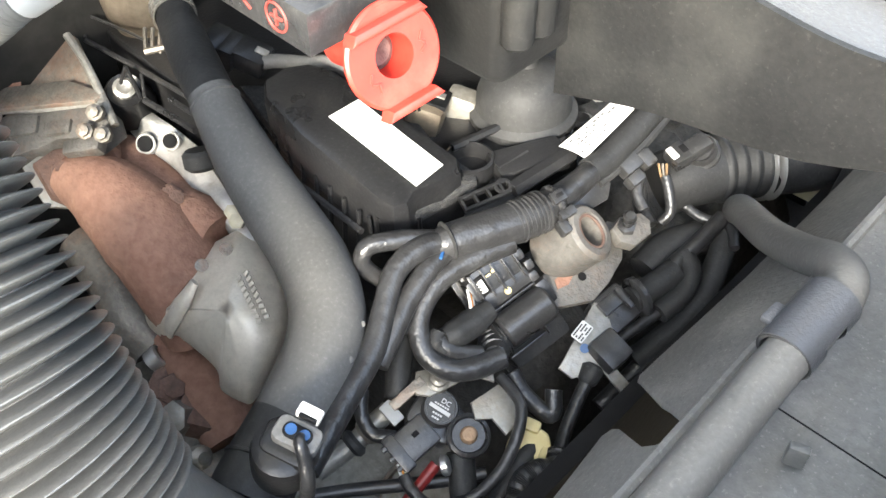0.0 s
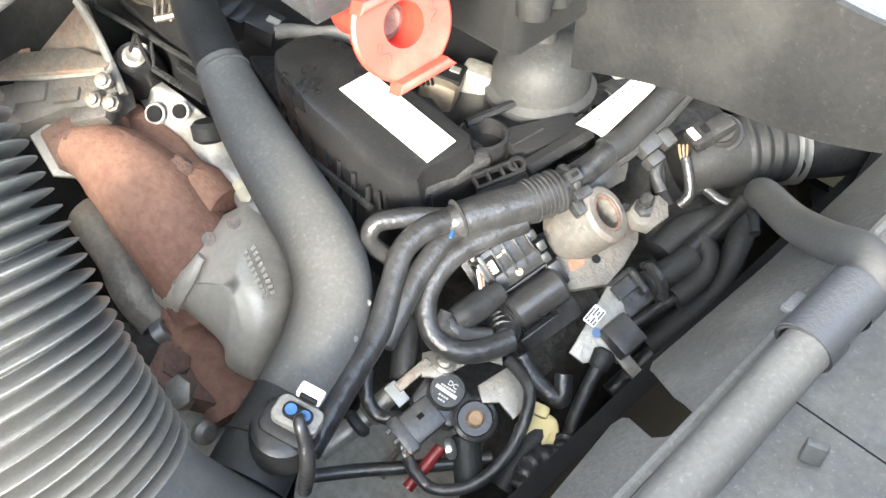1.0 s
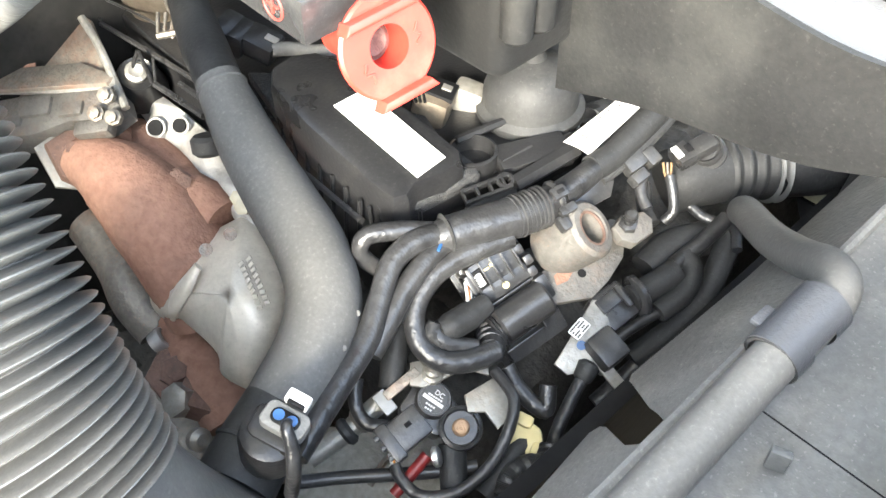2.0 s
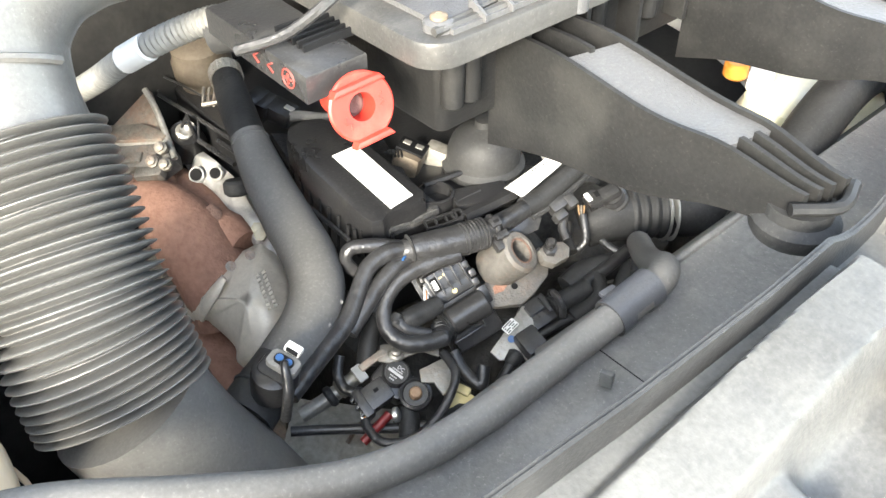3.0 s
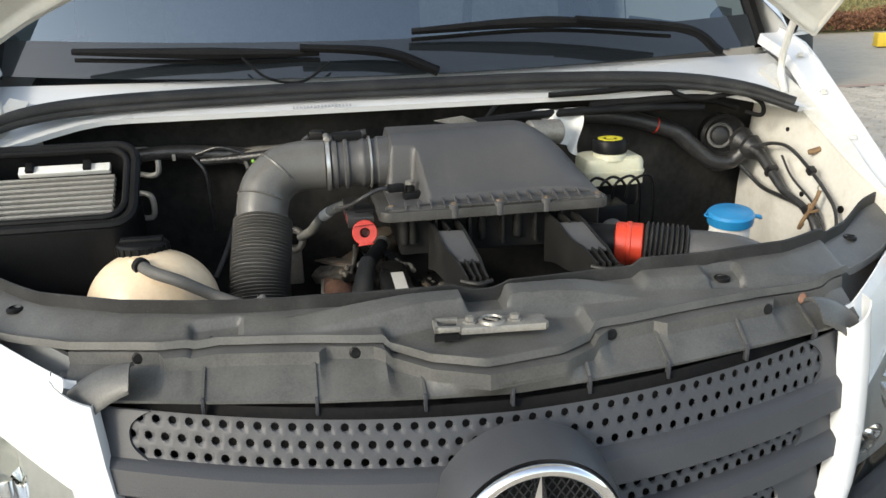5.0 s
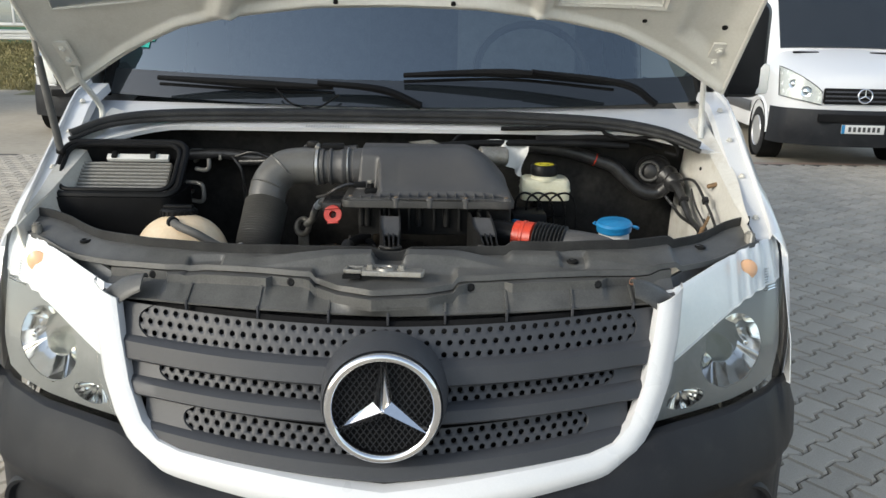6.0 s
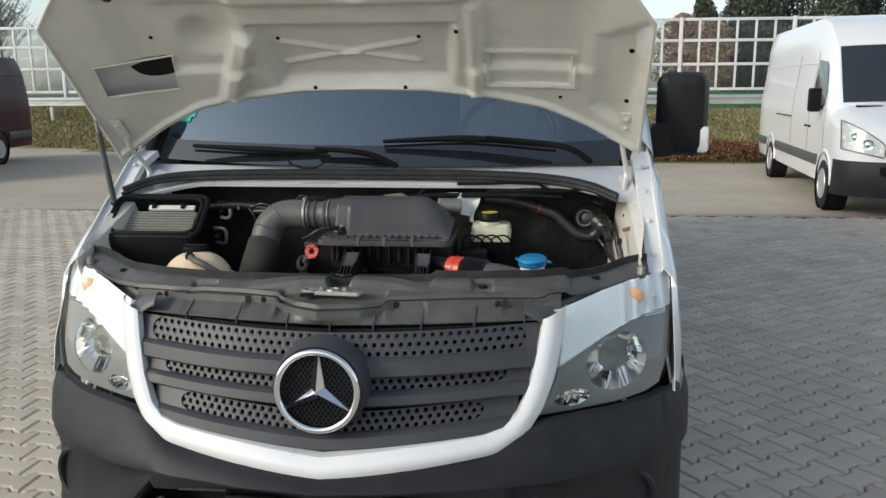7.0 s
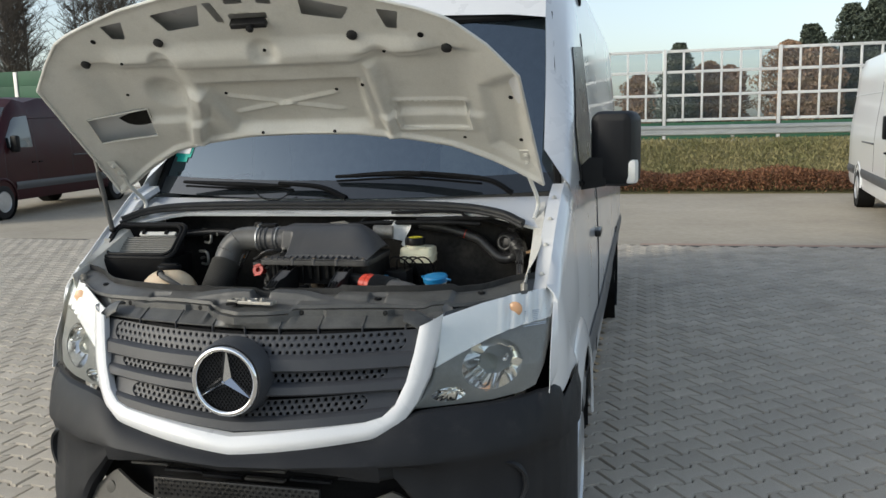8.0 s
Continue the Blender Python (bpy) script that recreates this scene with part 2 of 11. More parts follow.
GLASSV = mat("dark_car_glass", (0.012, 0.015, 0.018), (0.018, 0.022, 0.026), 0.06, bump=0.0, rough_var=0.03, coat=1.0)
YELLOWK = mat("kerb_yellow", (0.62, 0.42, 0.02), (0.7, 0.5, 0.05), 0.6, spots=0.3, spot_col=(0.3, 0.24, 0.1))
SKID = mat("dusty_brown_grey_plastic", (0.065, 0.062, 0.056), (0.1, 0.095, 0.086), 0.6, scale=6, fine=300, bump=0.3, spots=0.3, spot_col=(0.22, 0.2, 0.17))
TAN = mat("worn_tan_concrete", (0.34, 0.295, 0.225), (0.44, 0.39, 0.31), 0.9, scale=0.4, fine=9.0, bump=0.3, spots=0.35, spot_col=(0.26, 0.235, 0.2), spot_scale=0.6)
REDLINE = mat("faded_red_line", (0.34, 0.22, 0.17), (0.40, 0.29, 0.23), 0.9, scale=2.0, spots=0.6, spot_col=(0.3, 0.27, 0.23), spot_scale=4)
BRASS = mat("dull_brass_screw", (0.12, 0.09, 0.06), (0.19, 0.145, 0.1), 0.6, 0.3, scale=40, bump=0.3)
CLAMPM = mat("bright_clamp_steel", (0.5, 0.5, 0.49), (0.62, 0.62, 0.61), 0.32, 0.8, scale=30, bump=0.1, spots=0.3, spot_col=(0.3, 0.27, 0.22))
TEAL = mat("teal_sticker", (0.0, 0.34, 0.27), (0.01, 0.4, 0.32), 0.5, bump=0.0)
MIRRORCASE = mat("mirror_plastic", (0.008, 0.0082, 0.009), (0.014, 0.0145, 0.016), 0.45, scale=5, fine=500, bump=0.25, spec=0.2)
# satin black plastic, the sky's sheen put into its paler colour
LID = mat("lit_satin_black", (0.056, 0.056, 0.058), (0.082, 0.081, 0.082), 0.42, scale=5, fine=420, bump=0.3, spots=0.2, spot_col=(0.12, 0.118, 0.11))
DUSTY = mat("dust_covered_plastic", (0.095, 0.095, 0.092), (0.15, 0.148, 0.142), 0.7, scale=9, fine=260, bump=0.4, spots=0.4, spot_col=(0.27, 0.262, 0.245), spot_scale=20)
CASTING = mat("dirty_casting", (0.13, 0.118, 0.1), (0.23, 0.21, 0.18), 0.5, 0.35, scale=25, fine=200, bump=0.6, spots=0.5, spot_col=(0.28, 0.13, 0.07), spot_scale=18)
EYE = mat("weathered_steel", (0.09, 0.085, 0.077), (0.15, 0.142, 0.13), 0.6, 0.3, scale=40, fine=260, bump=0.5, spots=0.35, spot_col=(0.2, 0.12, 0.075), spot_scale=45)
SANDED = mat("grit_covered_plastic", (0.016, 0.016, 0.0165), (0.03, 0.03, 0.03), 0.55, scale=14, fine=900, bump=0.6, spots=0.5, spot_col=(0.11, 0.105, 0.095), spot_scale=160)
OILY = mat("oily_brown", (0.075, 0.06, 0.045), (0.15, 0.125, 0.095), 0.4, 0.2, scale=24, fine=220, bump=0.3, spots=0.4, spot_col=(0.04, 0.033, 0.025), spot_scale=20)
DARKRUST = mat("dark_rust", (0.075, 0.045, 0.035), (0.15, 0.085, 0.062), 0.8, scale=26, fine=240, bump=0.7, spots=0.3, spot_col=(0.2, 0.14, 0.11), spot_scale=30)
BLUESEAL = mat("blue_seal", (0.014, 0.06, 0.17), (0.022, 0.085, 0.22), 0.5, bump=0.0)
REDMARK = mat("worn_red_paint", (0.17, 0.02, 0.016), (0.24, 0.04, 0.03), 0.6, scale=60, bump=0.1, spots=0.4, spot_col=(0.1, 0.05, 0.045), spot_scale=90)
REDCABLE = mat("dark_red_cable", (0.14, 0.012, 0.012), (0.2, 0.02, 0.02), 0.4, bump=0.05)
TANRUST = mat("tan_rust", (0.24, 0.15, 0.085), (0.36, 0.24, 0.15), 0.7, scale=60, fine=300, bump=0.5, spots=0.3, spot_col=(0.2, 0.1, 0.05), spot_scale=60)
BRASSY = mat("dull_brassy_steel", (0.3, 0.27, 0.19), (0.42, 0.39, 0.3), 0.45, 0.5, scale=40, bump=0.2, spots=0.4, spot_col=(0.16, 0.13, 0.09), spot_scale=40)
TANCAST = mat("dirty_tan_casting", (0.2, 0.185, 0.155), (0.34, 0.32, 0.275), 0.75, scale=22, fine=180, bump=0.6, spots=0.5, spot_col=(0.1, 0.09, 0.075), spot_scale=30)
# red plastic with the shade of the bore in its colour
DARKRED = mat("shaded_dark_red", (0.06, 0.028, 0.024), (0.14, 0.085, 0.075), 0.8, scale=90, fine=300, bump=0.5)
CONDUIT = mat("dusty_conduit", (0.12, 0.118, 0.108), (0.19, 0.187, 0.175), 0.6, scale=20, bump=0.1, spots=0.3, spot_col=(0.25, 0.24, 0.215))
PLUG = mat("grey_black_plug_plastic", (0.018, 0.018, 0.0187), (0.036, 0.036, 0.037), 0.3, scale=20, fine=420, bump=0.1, spots=0.3, spot_col=(0.09, 0.087, 0.08), spot_scale=40, spec=0.5)
# the same dusty box plastic, darkened for its shaded walls and webs
BOXWALL = mat("shaded_dusty_black", (0.0088, 0.0088, 0.009), (0.018, 0.0178, 0.0175), 0.42, scale=9, fine=320, bump=0.12, spots=0.25, spot_col=(0.055, 0.053, 0.049), spec=0.2)
GRIME = mat("grimy_engine_metal", (0.02, 0.0185, 0.0165), (0.075, 0.07, 0.062), 0.6, scale=34, fine=200, bump=0.6, spots=0.4, spot_col=(0.1, 0.09, 0.075), spot_scale=30, spec=0.3)
SEAT = mat("seat_cloth", (0.09, 0.095, 0.105), (0.15, 0.155, 0.16), 0.9, scale=20, bump=0.4, spec=0.2)
PAPER = mat("filter_paper", (0.2, 0.195, 0.18), (0.28, 0.275, 0.26), 0.85, bump=0.2)

# ---- building helpers ----
PLACE = {}


def thing(name, loc, label, category, group="", kind=""):
    ob = new(name)
    ob.empty_display_size = 0.05
    ob.location = loc
    PLACE[ob] = Vector(loc)
    return tagged(ob, label, category, group, kind)


def finish(bm, name, material, angle=38, smooth=True):
    bmesh.ops.recalc_face_normals(bm, faces=bm.faces)
    me = bpy.data.meshes.new(name)
    bm.to_mesh(me)
    bm.free()
    me.materials.append(material)
    if smooth:
        me.shade_smooth()
        me.set_sharp_from_angle(angle=radians(angle))
    return me


def part(name, bm, material, parent, label="", angle=38):
    """One mesh object under a thing or a part; the bmesh is in world metres."""
    base = PLACE[parent]
    bmesh.ops.translate(bm, verts=bm.verts, vec=-base)
    ob = new(name, finish(bm, name, material, angle))
    ob.parent = parent
    PLACE[ob] = base.copy()
    if label:
        ob["label"] = label
    return ob


def solo(name, bm, material, loc, label, category, group="", kind="", angle=38):
    """A thing of a single mesh, its origin at loc."""
    bmesh.ops.translate(bm, verts=bm.verts, vec=-Vector(loc))
    ob = new(name, finish(bm, name, material, angle))
    ob.location = loc
    PLACE[ob] = Vector(loc)
    return tagged(ob, label, category, group, kind)


def spline(pts, n=8):
    """Points along a Catmull-Rom curve."""
    P = [Vector(p) for p in pts]
    if len(P) < 3:
        return [P[0].lerp(P[-1], i / n) for i in range(n + 1)]
    P = [2 * P[0] - P[1], *P, 2 * P[-1] - P[-2]]
    out = []
    for i in range(1, len(P) - 2):
        a, b, c, d = P[i - 1:i + 3]
        for k in range(n):
            t = k / n
            out.append(0.5 * (2 * b + (c - a) * t + (2 * a - 5 * b + 4 * c - d) * t * t + (3 * b - 3 * c + d - a) * t ** 3))
    return out + [P[-2]]


def sweep(bm, pts, r, seg=12, n=8, flat=1.0, raw=False, cap=True):
    """A tube along a curve; r is a number, a list along the points, or a function of the way (0 to 1)."""
    C = [Vector(p) for p in pts] if raw else spline(pts, n)
    m = len(C)
    def rad(i):
        w = i / (m - 1)
        if callable(r):
            return r(w)
        if isinstance(r, (list, tuple)):
            f = w * (len(r) - 1)
            k = min(int(f), len(r) - 2)
            return r[k] + (r[k + 1] - r[k]) * (f - k)
        return r
    t0 = (C[1] - C[0]).normalized()
    side = t0.cross(Vector((0, 0, 1)))
    if side.length < 0.1:
        side = t0.cross(Vector((0, 1, 0)))
    side.normalize()
    rings = []
    for i in range(m):
        t = (C[min(i + 1, m - 1)] - C[max(i - 1, 0)]).normalized()
        side = (side - t * side.dot(t)).normalized()
        up = t.cross(side)
        q = rad(i)
        rings.append([bm.verts.new(C[i] + side * q * math.cos(2 * math.pi * k / seg) + up * q * flat * math.sin(2 * math.pi * k / seg)) for k in range(seg)])
    for a, b in zip(rings, rings[1:]):
        for k in range(seg):
            bm.faces.new((a[k], a[(k + 1) % seg], b[(k + 1) % seg], b[k]))
    if cap:
        bm.faces.new(rings[0][::-1])
        bm.faces.new(rings[-1])
    return bm


def tube(pts, r, seg=12, n=8, flat=1.0):
    return sweep(bmesh.new(), pts, r, seg, n, flat)


def lathe(bm, profile, m, seg=24, cap=True):
    """Turns (radius, height) pairs about the local z of the pose m."""
    rings = []
    for r, h in profile:
        if r < 1e-5:
            rings.append([bm.verts.new(m @ Vector((0, 0, h)))])
        else:
            rings.append([bm.verts.new(m @ Vector((r * math.cos(2 * math.pi * k / seg), r * math.sin(2 * math.pi * k / seg), h))) for k in range(seg)])
    for a, b in zip(rings, rings[1:]):
        for k in range(seg):
            q = (k + 1) % seg
            if len(a) == 1 and len(b) > 1:
                bm.faces.new((a[0], b[k], b[q]))
            elif len(b) == 1 and len(a) > 1:
                bm.faces.new((a[k], a[q], b[0]))
            elif len(a) > 1:
                bm.faces.new((a[k], a[q], b[q], b[k]))
    for ring, turn in ((rings[0], True), (rings[-1], False)):
        if cap and len(ring) > 1:
            bm.faces.new(ring[::-1] if turn else ring)
    return bm


def along(p, q):
    """A pose at p whose z points to q."""
    d = Vector(q) - Vector(p)
    return Matrix.Translation(p) @ d.to_track_quat("Z", "Y").to_matrix().to_4x4()


def basis(o, a, b):
    """A pose at o whose x points to a and whose y leans to b; z is turned upwards."""
    o, a, b = Vector(o), Vector(a), Vector(b)
    x = (a - o).normalized()
    z = x.cross(b - o).normalized()
    if z.z < 0:
        z = -z
    y = z.cross(x)
    if y.dot(b - o) < 0:
        y = -y
    return Matrix(((x.x, y.x, z.x, o.x), (x.y, y.y, z.y, o.y), (x.z, y.z, z.z, o.z), (0, 0, 0, 1)))


def rod(bm, p, q, r, seg=16, r2=None, bev=0.0):
    L = (Vector(q) - Vector(p)).length
    r2 = r if r2 is None else r2
    e = min(bev, L / 3, r / 2)
    prof = [(r, 0), (r2, L)] if not e else [(r - e, 0), (r, e), (r2, L - e), (r2 - e, L)]
    return lathe(bm, prof, along(p, q), seg)


def prism(bm, poly, h0, h1, m=Matrix(), bev=0.0):
    """A polygon in the local xy of m, pushed from h0 to h1 with bevelled edges at h1."""
    def ring(pts, h):
        return [bm.verts.new(m @ Vector((x, y, h))) for x, y in pts]
    rows = [ring(poly, h0)]
    if bev:
        n, inner = len(poly), []
        area = sum(poly[i][0] * poly[(i + 1) % n][1] - poly[(i + 1) % n][0] * poly[i][1] for i in range(n))
        sgn = 1 if area > 0 else -1
        for i in range(n):
            a, b, c = Vector(poly[i - 1]), Vector(poly[i]), Vector(poly[(i + 1) % n])
            u, v = (b - a).normalized(), (c - b).normalized()
            nu, nv = Vector((-u.y, u.x)) * sgn, Vector((-v.y, v.x)) * sgn
            k = nu + nv
            inner.append(tuple(b + k * (bev / max(0.35, 0.5 * k.length_squared))))
        s = 1 if h1 > h0 else -1
        rows += [ring(poly, h1 - s * bev), ring([tuple(Vector(p) + (Vector(q) - Vector(p)) * 0.3) for p, q in zip(poly, inner)], h1 - s * bev * 0.3), ring(inner, h1)]
    else:
        rows.append(ring(poly, h1))
    for a, b in zip(rows, rows[1:]):
        for k in range(len(poly)):
            q = (k + 1) % len(poly)
            bm.faces.new((a[k], a[q], b[q], b[k]))
    bm.faces.new(rows[0][::-1])
    bm.faces.new(rows[-1])
    return bm


def rounded(w, d, r, n=4):
    """A rectangle with round corners about the origin."""
    out = []
    for cx, cy, a0 in ((w / 2 - r, d / 2 - r, 0), (-w / 2 + r, d / 2 - r, 90), (-w / 2 + r, -d / 2 + r, 180), (w / 2 - r, -d / 2 + r, 270)):
        out += [(cx + r * math.cos(radians(a0 + 90 * k / n)), cy + r * math.sin(radians(a0 + 90 * k / n))) for k in range(n + 1)]
    return out


def box(bm, c, s, m=None, bev=0.003):
    """A block with softened edges: centre, size, and a turn."""
    t = bmesh.new()
    bmesh.ops.create_cube(t, size=1.0)
    bmesh.ops.scale(t, vec=s, verts=t.verts)
    e = min(bev, min(s) * 0.45)
    if e > 0:
        bmesh.ops.bevel(t, geom=t.edges[:], offset=e, segments=2, profile=0.6, affect="EDGES")
    t.transform(Matrix.Translation(c) @ (m or Matrix()))
    add(bm, t)
    return bm


def add(bm, other):
    me = bpy.data.meshes.new("tmp")
    other.to_mesh(me)
    other.free()
    bm.from_mesh(me)
    bpy.data.meshes.remove(me)
    return bm


def sheet(f, us, vs, thick=0.0, keep=None, push=None):
    """A grid of f(u, v); with thickness along push or the face normals. keep(u, v) tells which cells stay."""
    bm = bmesh.new()
    V = [[bm.verts.new(f(u, v)) for v in vs] for u in us]
    for i in range(len(us) - 1):
        for j in range(len(vs) - 1):
            if keep is None or keep((us[i] + us[i + 1]) / 2, (vs[j] + vs[j + 1]) / 2):
                bm.faces.new((V[i][j], V[i + 1][j], V[i + 1][j + 1], V[i][j + 1]))
    bmesh.ops.delete(bm, geom=[v for v in bm.verts if not v.link_faces], context="VERTS")
    if thick:
        bm.normal_update()
        geo = bmesh.ops.extrude_face_region(bm, geom=bm.faces[:])
        new_verts = [g for g in geo["geom"] if isinstance(g, bmesh.types.BMVert)]
        bm.normal_update()
        moves = [(v, (Vector(push) if push else v.normal.copy()) * thick) for v in new_verts]
        for v, d in moves:
            v.co += d
    return bm


def lin(a, b, n):
    return [a + (b - a) * i / n for i in range(n + 1)]


def lerp_table(table, x):
    """Straight-line reading of a table of (x, value)."""
    if x <= table[0][0]:
        return table[0][1]
    for (a, p), (b, q) in zip(table, table[1:]):
        if x <= b:
            return p + (q - p) * (x - a) / (b - a)
    return table[-1][1]


def smooth(a, b, x):
    t = min(1.0, max(0.0, (x - a) / (b - a)))
    return t * t * (3 - 2 * t)


def ring_bead(bm, c, axis, R, r, seg=28, s2=8):
    """A torus about the axis."""
    m = along(c, Vector(c) + Vector(axis))
    P = [m @ Vector((R * math.cos(2 * math.pi * k / seg), R * math.sin(2 * math.pi * k / seg), 0)) for k in range(seg)]
    rings = []
    for k in range(seg):
        out, up = (P[k] - Vector(c)).normalized(), (m.to_3x3() @ Vector((0, 0, 1))).normalized()
        rings.append([bm.verts.new(P[k] + out * r * math.cos(2 * math.pi * j / s2) + up * r * math.sin(2 * math.pi * j / s2)) for j in range(s2)])
    for k in range(seg):
        a, b = rings[k], rings[(k + 1) % seg]
        for j in range(s2):
            bm.faces.new((a[j], b[j], b[(j + 1) % s2], a[(j + 1) % s2]))
    return bm

# ---- ground and surroundings ----
BANK = 0.92


def build_ground():
    bm = bmesh.new()
    xs = [-400, -120, -50, -25, -10, 0, 10, 25, 50, 120, 400]
    ys = [-200, -60, -20, -5, 5, 13, 17.5, 19, 21, 23.5, 26, 30, 60, 400]
    def zed(x, y):
        edge = 17.5 - 0.02 * x + (max(0, -x - 6) * 0.42)
        return BANK * smooth(edge, edge + 7.5, y) - 0.02
    bm = sheet(lambda u, v: (u, v, zed(u, v)), lin(-60, 60, 60), lin(-60, 60, 90))
    for f in bm.faces:
        f.material_index = 1 if f.calc_center_median().z > 0.0 else 0
    g = solo("ground", bm, TAN, (0, 0, 0), "worn tan concrete yard with grass bank behind", "ground", kind="structure")
    g.data.materials.append(GRASS)
    far = sheet(lambda u, v: (u, v, -0.06), lin(-1500, 1500, 8), lin(-1500, 1500, 8))
    solo("ground_far", far, GRASS, (0, 0, 0), "flat grassy land out to the horizon", "ground", kind="structure")


PAVER_OUT = [(-0.1, 0.0825), (-0.1, -0.0825), (-0.0625, -0.0825), (-0.035, -0.055), (0.035, -0.055), (0.0625, -0.0825), (0.1, -0.0825), (0.1, 0.0825), (0.0625, 0.0825), (0.035, 0.055), (-0.035, 0.055), (-0.0625, 0.0825)]


def inward(poly):
    """Unit-inset shift of every corner of a polygon, towards its inside."""
    out, n = [], len(poly)
    area = sum(poly[i][0] * poly[(i + 1) % n][1] - poly[(i + 1) % n][0] * poly[i][1] for i in range(n))
    for i in range(n):
        a, b, c = Vector(poly[i - 1]), Vector(poly[i]), Vector(poly[(i + 1) % n])
        u, v = (b - a).normalized(), (c - b).normalized()
        k = (Vector((-u.y, u.x)) + Vector((-v.y, v.x))) * (1 if area > 0 else -1)
        out.append(tuple(k / max(0.3, 0.5 * k.length_squared)))
    return out


PAVER_IN = inward(PAVER_OUT)


def paver_rings(cx, cy, ang, dz):
    c, s = math.cos(ang), math.sin(ang)
    out = []
    for inset, h in ((0.0034, 0.002), (0.0038, 0.021), (0.0105, 0.030)):
        ring = []
        for (x, y), (nx, ny) in zip(PAVER_OUT, PAVER_IN):
            px, py = x + nx * inset, y + ny * inset
            ring.append((cx + px * c - py * s, cy + px * s + py * c, h + dz))
        out.append(ring)
    return out


def build_pavers():
    """Double-T pavers in two fields laid at different angles, on a bed of sand."""
    rng = random.Random(5)
    bed = bmesh.new()
    prism(bed, [(-9, -6), (11, -6), (11, 9.2), (-9, 9.2)], -0.01, 0.012)
    line = prism(bmesh.new(), [(1.2, 9.21), (11, 9.21), (11, 9.42), (1.2, 9.42)], -0.015, 0.004)
    solo("kerb_line", line, REDLINE, (5, 9.3, 0), "faded reddish strip where pavers meet concrete", "pavement edge", kind="structure")
    bed_ob = solo("pavement", bed, JOINT, (0, 0, 0), "grey double-T concrete pavers with sandy joints", "pavement", kind="structure")
    spots = []
    for ang, lo, hi in ((radians(-4), -9.0, -0.2), (radians(36), -0.2, 10.0)):
        c, s = math.cos(ang), math.sin(ang)
        for j in range(-120, 121):
            for i in range(-80, 81):
                u, v = i * 0.2 + (j % 2) * 0.1, j * 0.1375
                x, y = u * c - v * s, u * s + v * c
                if lo < x < hi and -5.8 < y < 9.05:
                    spots.append((x, y, ang))
    def near(p):
        x, y, _ = p
        return (1.05 < x < 2.9 and 0.6 < y < 4.6) or (-2.4 < x < -1.15 and 0.5 < y < 2.6)
    single, rest = [], []
    for p in spots:
        (single if near(p) else rest).append(p)
    while len(single) > 300:
        rest.append(single.pop())
    verts, faces = [], []
    for x, y, ang in rest:
        if abs(x) < 0.85 and 0.4 < y < 6.5:
            continue
        b = len(verts)
        rings = paver_rings(x, y, ang + rng.uniform(-0.012, 0.012), rng.uniform(-0.002, 0.002))
        for r in rings:
            verts += r
        for a in range(2):
            for k in range(12):
                q = (k + 1) % 12
                faces.append((b + a * 12 + k, b + a * 12 + q, b + a * 12 + 12 + q, b + a * 12 + 12 + k))
        faces.append(tuple(range(b + 24, b + 36)))
    me = bpy.data.meshes.new("pavers")
    me.from_pydata(verts, [], faces)
    me.materials.append(PAVER)
    far = new("pavers", me)
    far.parent = bed_ob
    tagged(far, kind="stuff")
    one = bpy.data.meshes.new("paver")
    v1 = [p for r in paver_rings(0, 0, 0, 0) for p in r]
    f1 = [(a * 12 + k, a * 12 + (k + 1) % 12, a * 12 + 12 + (k + 1) % 12, a * 12 + 12 + k) for a in range(2) for k in range(12)] + [tuple(range(24, 36))]
    one.from_pydata(v1, [], f1)
    one.materials.append(PAVER1)
    for x, y, ang in single:
        ob = new("paver", one)
        ob.location, ob.rotation_euler = (x, y, rng.uniform(-0.002, 0.002)), (0, 0, ang + rng.uniform(-0.012, 0.012))
        ob.parent = bed_ob


FENCE_Y = 30.0


